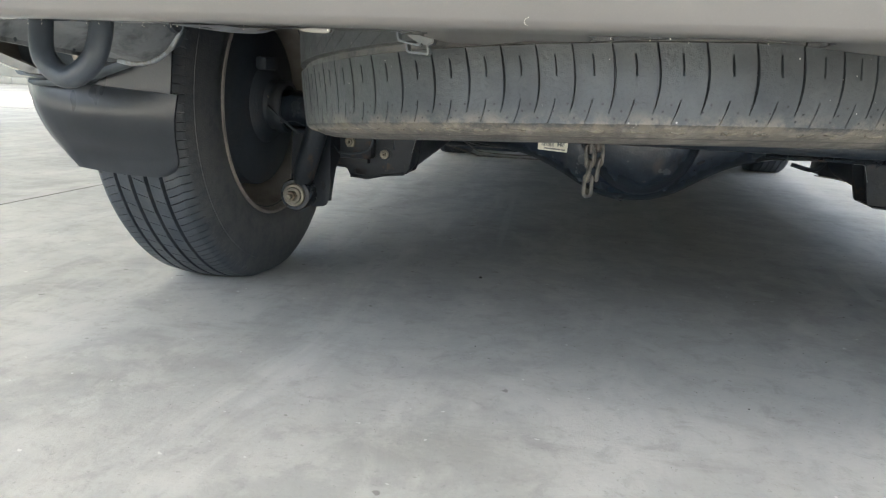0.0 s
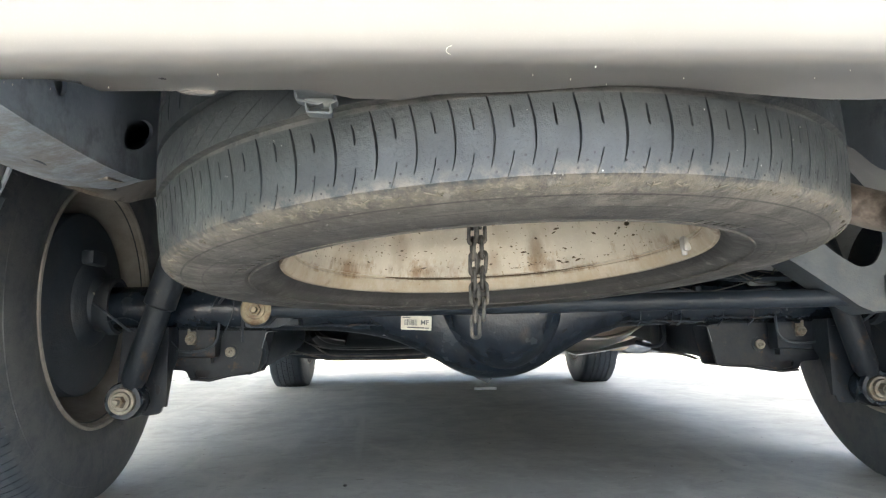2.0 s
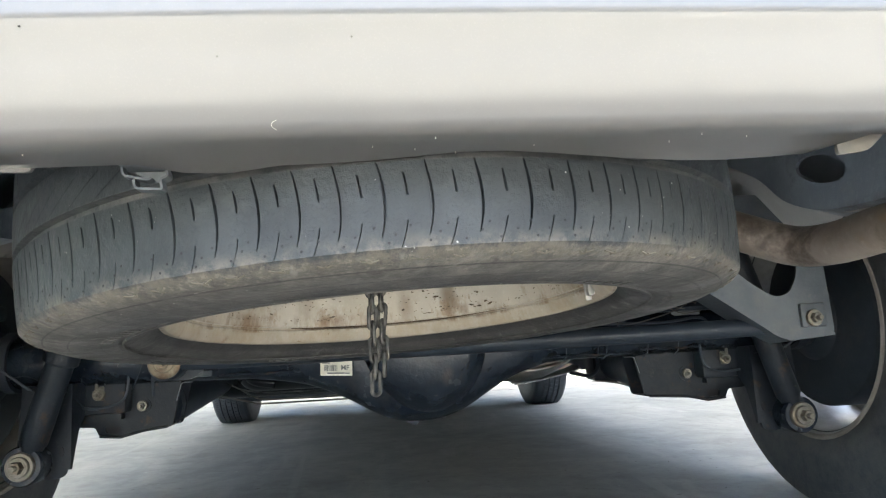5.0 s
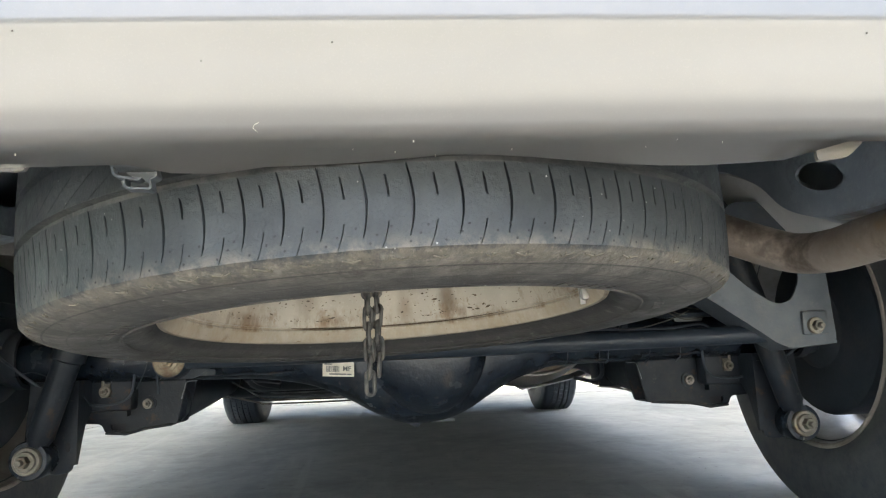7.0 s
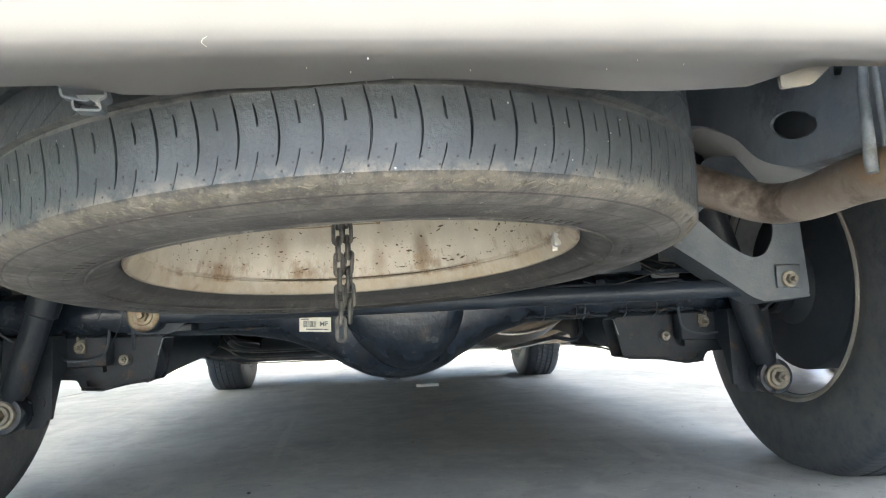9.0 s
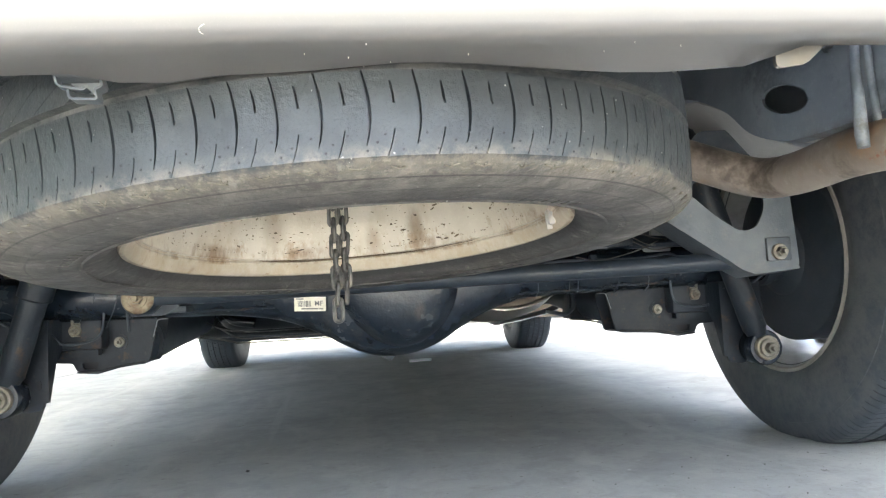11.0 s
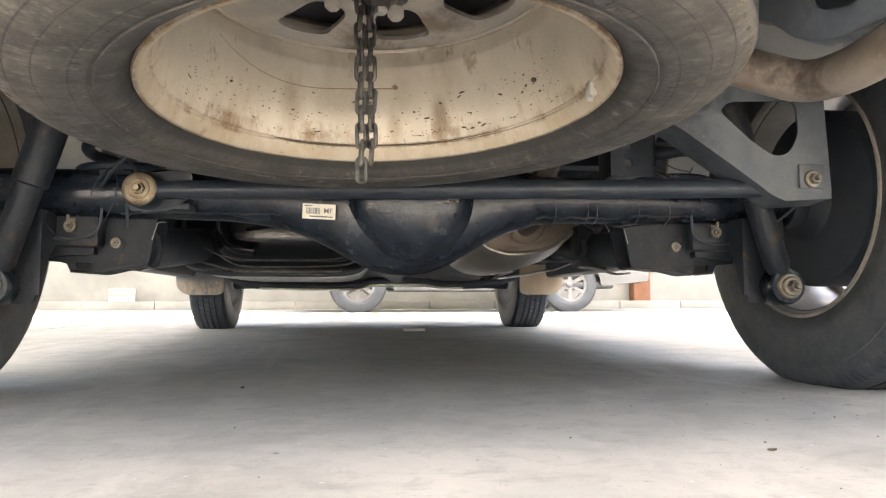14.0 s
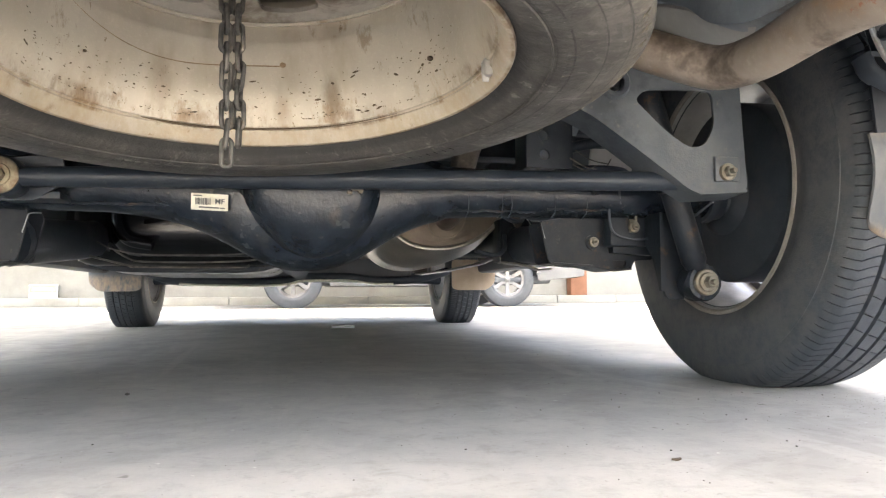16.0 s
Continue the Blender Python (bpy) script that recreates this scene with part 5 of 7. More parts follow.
for s in SIDES:
    # lower link bracket and the link itself
    bm = bmesh.new()
    e0 = 0.374 if s > 0 else 0.405
    pts = rounded([(e0 - 0.004, 0.266), (e0 + 0.011, 0.197), (0.460, 0.192), (0.494, 0.184), (0.530, 0.187), (0.536, 0.202), (0.570, 0.204), (0.566, 0.235), (0.535, 0.300)] + ([(0.470, 0.296), (0.452, 0.278)] if s > 0 else [(0.42, 0.300)]), 0.006, 3)
    mir = Matrix.Diagonal((s, 1, 1, 1))
    plate(bm, pts, [rounded([(0.495, 0.202), (0.523, 0.202), (0.520, 0.191), (0.500, 0.189)], 0.004, 3)], 0.006, at(0, 0.048, 0) @ XZ @ mir)
    plate(bm, pts, [], 0.006, at(0, 0.112, 0) @ XZ @ mir)
    base = ((e0 + 0.016, 0.1975), (0.460, 0.193), (0.494, 0.185), (0.527, 0.188))
    loft(bm, [[(s * x, 0.053, z + 0.0015), (s * x, 0.112, z + 0.0015), (s * x, 0.112, z - 0.001), (s * x, 0.053, z - 0.001)] for x, z in base])
    loft(bm, [[(s * x, 0.040, z + 0.0005), (s * x, 0.050, z + 0.002), (s * x, 0.050, z - 0.0005), (s * x, 0.040, z - 0.002)] for x, z in base])
    tube(bm, [(s * 0.4615, 0.045, 0.2325), (s * 0.4615, 0.115, 0.2325)], 0.013, 16)
    loft(bm, [[(s * 0.490, 0.030, z), (s * 0.560, 0.030, z - 0.004), (s * 0.560, 0.052, z - 0.004), (s * 0.490, 0.052, z)] for z in (0.214, 0.235, 0.285)])
    bracket = part("link_bracket", bm, BLACK_SHEET, axle, "black pressed-steel link bracket", 30)
    bm = bmesh.new()
    tube(bm, smooth_path([(s * (e0 - 0.022), 0.046, 0.2665), (s * (e0 - 0.006), 0.046, 0.2655), (s * (e0 - 0.002), 0.046, 0.256), (s * (e0 + 0.003), 0.046, 0.238)], 4), 0.0005 if s > 0 else 0.0009, 6)
    part("bare_edge", bm, BRIGHT, bracket, "bare worn steel edge")
    bm = bmesh.new()
    box(bm, min(s * 0.478, s * 0.560), max(s * 0.478, s * 0.560), 0.014, 0.05, 0.224, 0.290, 0.006)
    part("pipe_bracket", bm, BLACK_SHEET, axle)
    bm = bmesh.new()
    box(bm, s * 0.517 - 0.007, s * 0.517 + 0.007, 0.009, 0.014, 0.246, 0.268, 0.0015)
    box(bm, s * 0.521 - 0.002, s * 0.521 + 0.002, 0.007, 0.012, 0.266, 0.276, 0.0008)
    part("zinc_tab", bm, ZINC, axle, "small zinc clip")
    # Black plate behind the hole, painting the shade of the pocket.
    bm = bmesh.new()
    plate(bm, rounded([(0.493, 0.205), (0.527, 0.205), (0.524, 0.190), (0.498, 0.188)], 0.003, 3), [], 0.002, at(0, 0.0545, 0) @ XZ @ mir)
    part("pocket", bm, SOOT_SHADE, bracket, "black plate for the shade inside the pocket")
    bm = bmesh.new()
    lathe(bm, [(0, 0.0012), (0.009, 0.0010), (0.0125, 0)], 24, at(s * 0.461, 0.0475, 0.2325) @ ALONG_Y)
    part("rust_ring", bm, LEAF, bracket, "rust bleeding round the bolt")
    bm = bmesh.new()
    tube(bm, [(s * 0.44, 0.09, 0.228), (s * 0.435, 0.45, 0.258), (s * 0.43, 0.72, 0.29)], 0.030, 12, flat=1.25)
    part("lower_link", bm, CHASSIS, van, "black trailing link")
    bm = bmesh.new()
    box(bm, min(s * 0.36, s * 0.50), max(s * 0.36, s * 0.50), 0.66, 0.80, 0.245, 0.40, 0.012)
    part("link_hanger", bm, CHASSIS, van)
    bolt(axle, s * 0.517, 0.010, 0.2555, 0.0095, 0.010)
    bolt(axle, s * 0.461, 0.044, 0.2325, 0.0085, 0.010)
    # shock absorber with eye, bolt and bracket
    b0, b1 = Vector((s * 0.591, -0.062, 0.163)), Vector((s * 0.470, -0.085, 0.520))
    d = (b1 - b0).normalized()
    bm = bmesh.new()
    tube(bm, [b0 + d * 0.014, b0 + d * 0.030, b0 + d * 0.035, b0 + d * 0.155], [0.013, 0.017, 0.0195, 0.0195], 20)
    tube(bm, [b0 + d * 0.150, b0 + d * 0.153, b0 + d * 0.36, b1], [0.020, 0.0245, 0.0245, 0.020], 20)
    shock = part("shock_absorber", bm, BLACK_SHEET, van, "black telescopic shock absorber", 40)
    bm = bmesh.new()
    lathe(bm, [(0.010, -0.024), (0.027, -0.024), (0.029, -0.020), (0.029, 0.010), (0.027, 0.014), (0.010, 0.014)], 28, at(b0.x, b0.y, b0.z) @ ALONG_Y)
    part("eye", bm, AXLE_PAINT, shock)
    bm = bmesh.new()
    lathe(bm, [(0.0, 0.014), (0.0205, 0.014), (0.0205, 0.018), (0.019, 0.020), (0, 0.020)], 28, at(b0.x, b0.y, b0.z) @ ALONG_Y)
    part("washer", bm, ZINC, shock, "zinc washer")
    bolt(shock, b0.x, b0.y - 0.0195, b0.z, 0.0150, 0.0150)
    bm = bmesh.new()
    ol = rounded([(0.540, 0.262), (0.540, 0.206), (0.545, 0.150), (0.549, 0.139), (0.570, 0.136), (0.592, 0.142), (0.618, 0.170), (0.612, 0.270)], 0.006, 3)
    plate(bm, ol, [], 0.006, at(0, -0.034, 0) @ XZ @ mir)
    loft(bm, [[(s * 0.539, -0.036, z), (s * 0.545, -0.036, z), (s * 0.545, y, z), (s * 0.539, y, z)] for y, z in ((-0.030, 0.150), (-0.022, 0.172), (-0.008, 0.205), (0.03, 0.240), (0.03, 0.275))])
    box(bm, min(s * 0.540, s * 0.615), max(s * 0.540, s * 0.615), -0.030, 0.02, 0.262, 0.275, 0.002)
    part("shock_bracket", bm, BLACK_SHEET, axle, "black pressed-steel shock bracket", 30)
    # The slot is a black disc with its shade in the colour.
    bm = bmesh.new()
    plate(bm, oval(0.549, 0.176, 0.0035, 0.0075, 16), [], 0.001, at(0.004 * s, -0.0348, 0) @ XZ @ mir)
    part("slot", bm, SOOT_SHADE, axle, "dark slot")
    # coil spring and its seat
    bm = bmesh.new()
    turns, npt = 4.0, 120
    tube(bm, [(s * 0.452 + 0.054 * math.cos(2 * math.pi * turns * i / npt), 0.045 + 0.054 * math.sin(2 * math.pi * turns * i / npt), 0.352 + 0.20 * i / npt) for i in range(npt + 1)], 0.0092, 10)
    part("coil_spring", bm, CHASSIS, van, "black coil spring")
    bm = bmesh.new()
    lathe(bm, [(0, 0), (0.066, 0), (0.070, 0.006), (0.066, 0.010), (0, 0.010)], 28, at(s * 0.452, 0.045, 0.340))
    part("spring_seat", bm, CHASSIS, axle)
    bm = bmesh.new()
    box(bm, min(s * 0.425, s * 0.475), max(s * 0.425, s * 0.475), -0.005, 0.095, 0.30, 0.345, 0.004)
    part("spring_pad", bm, BRIGHT if s > 0 else CHASSIS, axle)
    # brake: backing plate, drum, wheel cylinder nipple, cable
    bm = bmesh.new()
    M = at(s * 0.690, 0.015, 0.316) @ (ALONG_X if s > 0 else ALONG_X @ pose(0, 0, 0, 180))
    lathe(bm, [(0.036, -0.034), (0.046, -0.018), (0.066, -0.012), (0.072, -0.005), (0.132, -0.001), (0.142, 0.004), (0.150, 0.006), (0.152, 0.010), (0.152, 0.065), (0.140, 0.075), (0, 0.075)], 48, M)
    drum = part("brake_drum", bm, DRUM, axle, "dull black brake drum and backing plate", 35)
    bm = bmesh.new()
    lathe(bm, [(0, 0.012), (0.006, 0.012), (0.0075, 0.006), (0.0075, -0.006), (0, -0.006)], 8, at(s * 0.668, -0.012, 0.328) @ ALONG_Y)
    part("bleed_nipple", bm, ZINC, drum, "zinc bleed nipple")
    bm = bmesh.new()
    box(bm, min(s * 0.662, s * 0.684), max(s * 0.662, s * 0.684), -0.035, 0.02, 0.378, 0.402, 0.006)
    part("wheel_cylinder", bm, DRUM, drum)
    bm = bmesh.new()
    tube(bm, smooth_path([(s * 0.672, -0.015, 0.318), (s * 0.640, -0.05, 0.305), (s * 0.600, -0.03, 0.268), (s * 0.563, 0.0, 0.2425), (s * 0.515, 0.004, 0.2345), (s * 0.478, 0.002, 0.2455), (s * 0.468, -0.004, 0.28), (s * 0.469, -0.01, 0.33)], 6), 0.0021, 8)
    part("brake_pipe", bm, LINER, axle)

# cables along the axle
for pts in ([(-0.43, -0.03, 0.36), (-0.405, -0.05, 0.325), (-0.42, -0.04, 0.290), (-0.425, -0.02, 0.250)], [(-0.47, -0.01, 0.31), (-0.44, -0.04, 0.335), (-0.40, -0.05, 0.37)], [(0.10, -0.018, 0.318), (0.18, -0.02, 0.312), (0.26, -0.018, 0.324), (0.40, -0.018, 0.322), (0.47, -0.02, 0.326), (0.485, -0.01, 0.29)]):
    bm = bmesh.new()
    tube(bm, smooth_path(pts, 6), 0.0024, 8)
    part("brake_cable", bm, LINER, axle)
for x in (0.13, 0.24, 0.33):
    bm = bmesh.new()
    box(bm, x - 0.006, x + 0.006, -0.024, -0.010, 0.308, 0.332, 0.002)
    part("cable_clip", bm, CHASSIS, axle)

for pts in ([(-0.476, -0.03, 0.297), (-0.465, -0.032, 0.320), (-0.443, -0.034, 0.344), (-0.403, -0.03, 0.372)], [(-0.443, -0.031, 0.342), (-0.437, -0.034, 0.315), (-0.441, -0.034, 0.289), (-0.456, -0.028, 0.258)], [(-0.535, -0.03, 0.252), (-0.518, -0.036, 0.236), (-0.503, -0.03, 0.233)], [(-0.64, -0.03, 0.285), (-0.60, -0.045, 0.290), (-0.56, -0.04, 0.268)]):
    bm = bmesh.new()
    tube(bm, smooth_path(pts, 6), 0.0009, 8)
    part("sensor_wire", bm, CHASSIS, axle, "thin grey wire")
rb = random.Random(31)
for k in range(5):
    x = (0.232, 0.286, 0.301, 0.372, 0.425)[k]
    bm = bmesh.new()
    tube(bm, [(x, -0.0150, 0.298), (x + 0.001, -0.0165, 0.287), (x + 0.002, -0.008, 0.2735), (x + 0.002, 0.008, 0.268), (x + 0.002, 0.010, 0.268 - rb.uniform(0.001, 0.005))], [0.0003, 0.0006, 0.0009, 0.0010, 0.0003], 6)
    part("wax_drip", bm, CHASSIS if k % 2 else STEEL_GREY, axle, "run of old wax")
# White plate added where daylight shows between the spring and axle.
bm = bmesh.new()
plate(bm, rounded([(0.514, 0.354), (0.514, 0.367), (0.563, 0.370), (0.563, 0.356)], 0.002, 2), [], 0.002, at(0, 0.12, 0) @ XZ)
part("daylight_strip", bm, WHITE, van, "white strip for the daylight seen past the spring")
for s in SIDES:
    bm = bmesh.new()
    lathe(bm, [(0.040, 0.0), (0.047, 0.0), (0.048, 0.006), (0.048, 0.014), (0.043, 0.020), (0.040, 0.05)], 24, at(s * 0.640, 0.015, 0.312) @ (ALONG_X if s > 0 else ALONG_X @ pose(0, 0, 0, 180)))
    part("axle_flange", bm, DRUM, axle, "rusty axle-end flange")

rb = random.Random(77)
for x0, x1, y, z in ((-0.33, -0.20, -0.012, 0.2745), (0.20, 0.34, -0.013, 0.2745), (0.36, 0.46, -0.014, 0.2790)):
    bm = bmesh.new()
    n_ = int((x1 - x0) / 0.006)
    tube(bm, [(x0 + (x1 - x0) * i / n_, y + rb.uniform(-0.001, 0.001), z + rb.uniform(-0.0012, 0.0012)) for i in range(n_ + 1)], [0.0014 + 0.0008 * (i % 2) for i in range(n_ + 1)], 6)
    part("weld_bead", bm, BLACK_SHEET, axle, "rough weld bead with dirt in it")

# brackets, hoses and wires between the muffler and the link
bm = bmesh.new()
plate(bm, rounded([(0.392, 0.305), (0.392, 0.212), (0.452, 0.207), (0.462, 0.216), (0.462, 0.300), (0.440, 0.312)], 0.008, 3), [rounded([(0.408, 0.285), (0.428, 0.288), (0.428, 0.258), (0.408, 0.256)], 0.004, 3)], 0.004, at(0, 0.36, 0) @ XZ)
box(bm, 0.392, 0.398, 0.36, 0.42, 0.214, 0.304, 0.002)
hose_bracket = part("hose_bracket", bm, BLACK_SHEET, van, "black sheet-steel hose bracket", 30)
bm = bmesh.new()
plate(bm, rounded([(0.406, 0.287), (0.430, 0.290), (0.430, 0.256), (0.406, 0.254)], 0.003, 2), [], 0.002, at(0, 0.366, 0) @ XZ)
part("backing", bm, DRUM, hose_bracket, "rusty backing plate")
bm = bmesh.new()
tube(bm, smooth_path([(0.448, 0.354, 0.306), (0.456, 0.353, 0.292), (0.4615, 0.352, 0.270), (0.4600, 0.352, 0.248), (0.4655, 0.352, 0.228), (0.4640, 0.352, 0.212)], 5), 0.0013, 6)
part("bare_edge", bm, BRIGHT, hose_bracket, "torn bright steel edge")
for pts, r, mt in (([(0.372, 0.30, 0.330), (0.384, 0.29, 0.308), (0.402, 0.29, 0.296), (0.412, 0.30, 0.286)], 0.0085, EXHAUST),
                   ([(0.350, 0.26, 0.312), (0.380, 0.25, 0.290), (0.408, 0.27, 0.290), (0.430, 0.31, 0.306), (0.47, 0.33, 0.306)], 0.0045, LINER),
                   ([(0.395, 0.24, 0.325), (0.410, 0.25, 0.300), (0.440, 0.27, 0.294), (0.50, 0.30, 0.304)], 0.0040, CHASSIS),
                   ([(0.330, 0.33, 0.235), (0.372, 0.33, 0.226), (0.395, 0.34, 0.240), (0.398, 0.35, 0.270)], 0.0045, LINER)):
    bm = bmesh.new()
    tube(bm, smooth_path(pts, 6), r, 8)
    part("hose", bm, mt, van, "rusty pipe stub" if mt is EXHAUST else "black rubber hose")
bm = bmesh.new()
loft(bm, [[(x, 0.344, z), (x, 0.37, z - 0.002), (x, 0.37, z - 0.004), (x, 0.344, z - 0.003)] for x, z in ((0.388, 0.2145), (0.42, 0.2115), (0.452, 0.2055), (0.470, 0.1990), (0.500, 0.2010))])
part("folded_lip", bm, EDGE_STEEL, hose_bracket, "bare folded lower lip")
for pts in ([(0.400, -0.01, 0.362), (0.428, -0.02, 0.345), (0.455, -0.02, 0.347), (0.470, -0.01, 0.362)], [(0.405, -0.01, 0.352), (0.435, -0.02, 0.336), (0.468, -0.02, 0.338)], [(0.410, -0.01, 0.375), (0.432, -0.02, 0.358), (0.462, -0.02, 0.352)], [(0.30, -0.02, 0.330), (0.34, -0.026, 0.322), (0.40, -0.028, 0.334), (0.445, -0.02, 0.350)]):
    bm = bmesh.new()
    tube(bm, smooth_path(pts, 6), 0.0011, 6)
    part("sensor_wire", bm, EDGE_STEEL, axle, "thin grey wire")

# lateral rod: bush on the axle, rod, and the large bracket on the chassis
bm = bmesh.new()
tube(bm, [(-0.375, -0.078, 0.299), (-0.30, -0.084, 0.2995), (0.40, -0.146, 0.3035), (0.545, -0.160, 0.305)], [0.012, 0.0138, 0.0138, 0.0138], 18)
rod = part("lateral_rod", bm, CHASSIS, van, "black tubular lateral rod")
bm = bmesh.new()
lathe(bm, [(0.008, -0.022), (0.024, -0.022), (0.026, -0.018), (0.026, 0.012), (0.024, 0.016), (0.008, 0.016)], 28, at(-0.389, -0.072, 0.299) @ ALONG_Y)
part("bush", bm, CHASSIS, rod)
bm = bmesh.new()
lathe(bm, [(0, 0.015), (0.0235, 0.015), (0.0235, 0.019), (0.021, 0.021), (0.014, 0.021), (0.013, 0.018), (0, 0.018)], 28, at(-0.389, -0.072, 0.299) @ ALONG_Y)
part("washer", bm, BRASSY, rod, "rust-stained zinc washer")
bolt(rod, -0.389, -0.0895, 0.299, 0.0150, 0.010, label="rusty yellow-zinc bolt", metal=BRASSY)
bm = bmesh.new()
plate(bm, rounded([(-0.415, 0.325), (-0.415, 0.272), (-0.36, 0.272), (-0.32, 0.300), (-0.33, 0.335)], 0.008, 3), [], 0.006, at(0, -0.052, 0) @ XZ)
box(bm, -0.41, -0.33, -0.05, 0.0, 0.275, 0.285, 0.002)
part("rod_bracket", bm, CHASSIS, axle)
bm = bmesh.new()
OUT = rounded([(0.592, 0.287), (0.520, 0.282), (0.500, 0.290), (0.486, 0.301), (0.421, 0.346), (0.364, 0.384), (0.325, 0.402), (0.345, 0.440), (0.385, 0.458), (0.420, 0.455), (0.45, 0.50), (0.58, 0.50), (0.584, 0.44)], 0.012, 4)
TRI = rounded([(0.424, 0.410), (0.440, 0.424), (0.541, 0.428), (0.544, 0.378), (0.528, 0.350), (0.505, 0.346), (0.470, 0.368)], 0.014, 4)
plate(bm, OUT, [oval(0.394, 0.431, 0.0125, 0.012, 20), TRI], 0.005, at(0, -0.185, 0) @ XZ)
big = part("lateral_rod_bracket", bm, STEEL_GREY, van, "grey pressed-steel bracket with a triangular opening", 30)
bm = bmesh.new()
edge_line = [(0.592, 0.287), (0.520, 0.282), (0.486, 0.301), (0.421, 0.346), (0.364, 0.384), (0.325, 0.402)]
loft(bm, [[(x, -0.184, z), (x, -0.130, z - 0.004), (x, -0.130, z - 0.001), (x, -0.184, z + 0.004)] for x, z in edge_line])
part("flange", bm, STEEL_GREY, big)
bm = bmesh.new()
lathe(bm, [(0.0135, -0.001), (0.0135, 0.004), (0.020, 0.0055), (0.024, 0.0)], 28, at(0.394, -0.187, 0.431) @ ALONG_Y)
part("pressed_ring", bm, STEEL_GREY, big)
bm = bmesh.new()
box(bm, 0.540, 0.578, -0.190, -0.184, 0.300, 0.335, 0.002)
part("nut_plate", bm, STEEL_GREY, big)
bolt(big, 0.558, -0.1895, 0.313, 0.0125, 0.012, "nut")
bm = bmesh.new()
plate(bm, rounded([(0.330, 0.345), (0.405, 0.345), (0.405, 0.44), (0.330, 0.44)], 0.01, 3), [oval(0.357, 0.397, 0.0085, 0.0085, 16), oval(0.358, 0.366, 0.0085, 0.0085, 16)], 0.005, at(0, -0.010, 0) @ XZ)
box(bm, 0.328, 0.334, -0.010, 0.05, 0.345, 0.47, 0.002)
box(bm, 0.400, 0.406, -0.010, 0.05, 0.345, 0.47, 0.002)
part("bump_stop_bracket", bm, CHASSIS, van, "black bracket with two round holes", 30)

# ---- exhaust ----
bm = bmesh.new()
line = smooth_path([(0.285, 0.41, 0.305), (0.286, 0.34, 0.322), (0.288, 0.23, 0.41), (0.287, 0.05, 0.495), (0.285, -0.12, 0.505), (0.303, -0.22, 0.482), (0.343, -0.285, 0.452), (0.393, -0.325, 0.421), (0.435, -0.36, 0.398), (0.447, -0.42, 0.392), (0.443, -0.51, 0.394), (0.443, -0.575, 0.391), (0.446, -0.63, 0.380), (0.450, -0.68, 0.361), (0.452, -0.722, 0.342)], 6)
tube(bm, line, 0.0245, 24, caps=False)
exhaust = part("exhaust_pipe", bm, EXHAUST, van, "tan heat-stained steel tailpipe with rust spots", 50)
bm = bmesh.new()
tube(bm, [p for p in line[-20:]], 0.0228, 24, caps=False)
part("bore", bm, SOOT_SHADE, exhaust, "sooty black inside of the tailpipe")
bm = bmesh.new()
d = (line[-1] - line[-2]).normalized()
q = d.to_track_quat("Z", "Y").to_matrix().to_4x4()
lathe(bm, [(0.0245, -0.001), (0.0247, 0.0006), (0.0228, 0.0006), (0.0226, -0.001)], 32, Matrix.Translation(line[-1]) @ q)
part("cut_edge", bm, STEEL_GREY, exhaust)
bm = bmesh.new()
tube(bm, [(0.413, -0.575, 0.388), (0.413, -0.574, 0.40), (0.416, -0.57, 0.47), (0.43, -0.565, 0.60)], [0.0055, 0.0062, 0.0048, 0.0048], 12)
tube(bm, [(0.440, -0.562, 0.415), (0.436, -0.564, 0.45), (0.43, -0.565, 0.60)], 0.0038, 10)
part("hanger_rod", bm, RAIL, exhaust, "bent steel hanger rod")
def oval_ring(y, cx, cz, a_, c_, n=44):
    return [(cx + a_ * math.cos(a), y + 0.05 * a_ * math.cos(a), cz + c_ * math.sin(a) + 0.13 * a_ * math.cos(a)) for a in (2 * math.pi * i / n for i in range(n))]


bm = bmesh.new()
loft(bm, [oval_ring(*v) for v in ((0.407, 0.288, 0.312, 0.112, 0.061), (0.398, 0.288, 0.312, 0.118, 0.067), (0.398, 0.288, 0.312, 0.122, 0.071), (0.404, 0.288, 0.312, 0.124, 0.073), (0.412, 0.288, 0.311, 0.122, 0.071), (0.44, 0.287, 0.310, 0.126, 0.078), (0.50, 0.283, 0.305, 0.134, 0.089), (0.62, 0.28, 0.302, 0.136, 0.091), (0.80, 0.28, 0.30, 0.136, 0.09), (0.83, 0.28, 0.30, 0.12, 0.078))])
muffler = part("muffler", bm, MUFFLER, van, "bright aluminised oval muffler", 40)
bm = bmesh.new()
loft(bm, [oval_ring(*v) for v in ((0.402, 0.288, 0.312, 0.113, 0.062), (0.404, 0.288, 0.312, 0.104, 0.055), (0.399, 0.288, 0.310, 0.075, 0.045), (0.399, 0.286, 0.306, 0.042, 0.040), (0.409, 0.285, 0.305, 0.036, 0.036), (0.409, 0.285, 0.305, 0.002, 0.002))])
part("end_plate", bm, MUFFLER_END, muffler, "brown heat-stained end plate", 40)
bm = bmesh.new()
tube(bm, [(0.285, 0.84, 0.30), (0.30, 1.2, 0.30), (0.26, 2.1, 0.33)], 0.026, 14)
part("front_pipe", bm, EXHAUST, exhaust)
# folded heat shield between the muffler and the link
bm = bmesh.new()
loft(bm, [[(x, 0.70, z), (x, 0.80, z + 0.004), (x, 0.80, z + 0.007), (x, 0.70, z + 0.003)] for x, z in ((0.283, 0.195), (0.36, 0.205), (0.44, 0.221), (0.506, 0.246), (0.500, 0.282))])
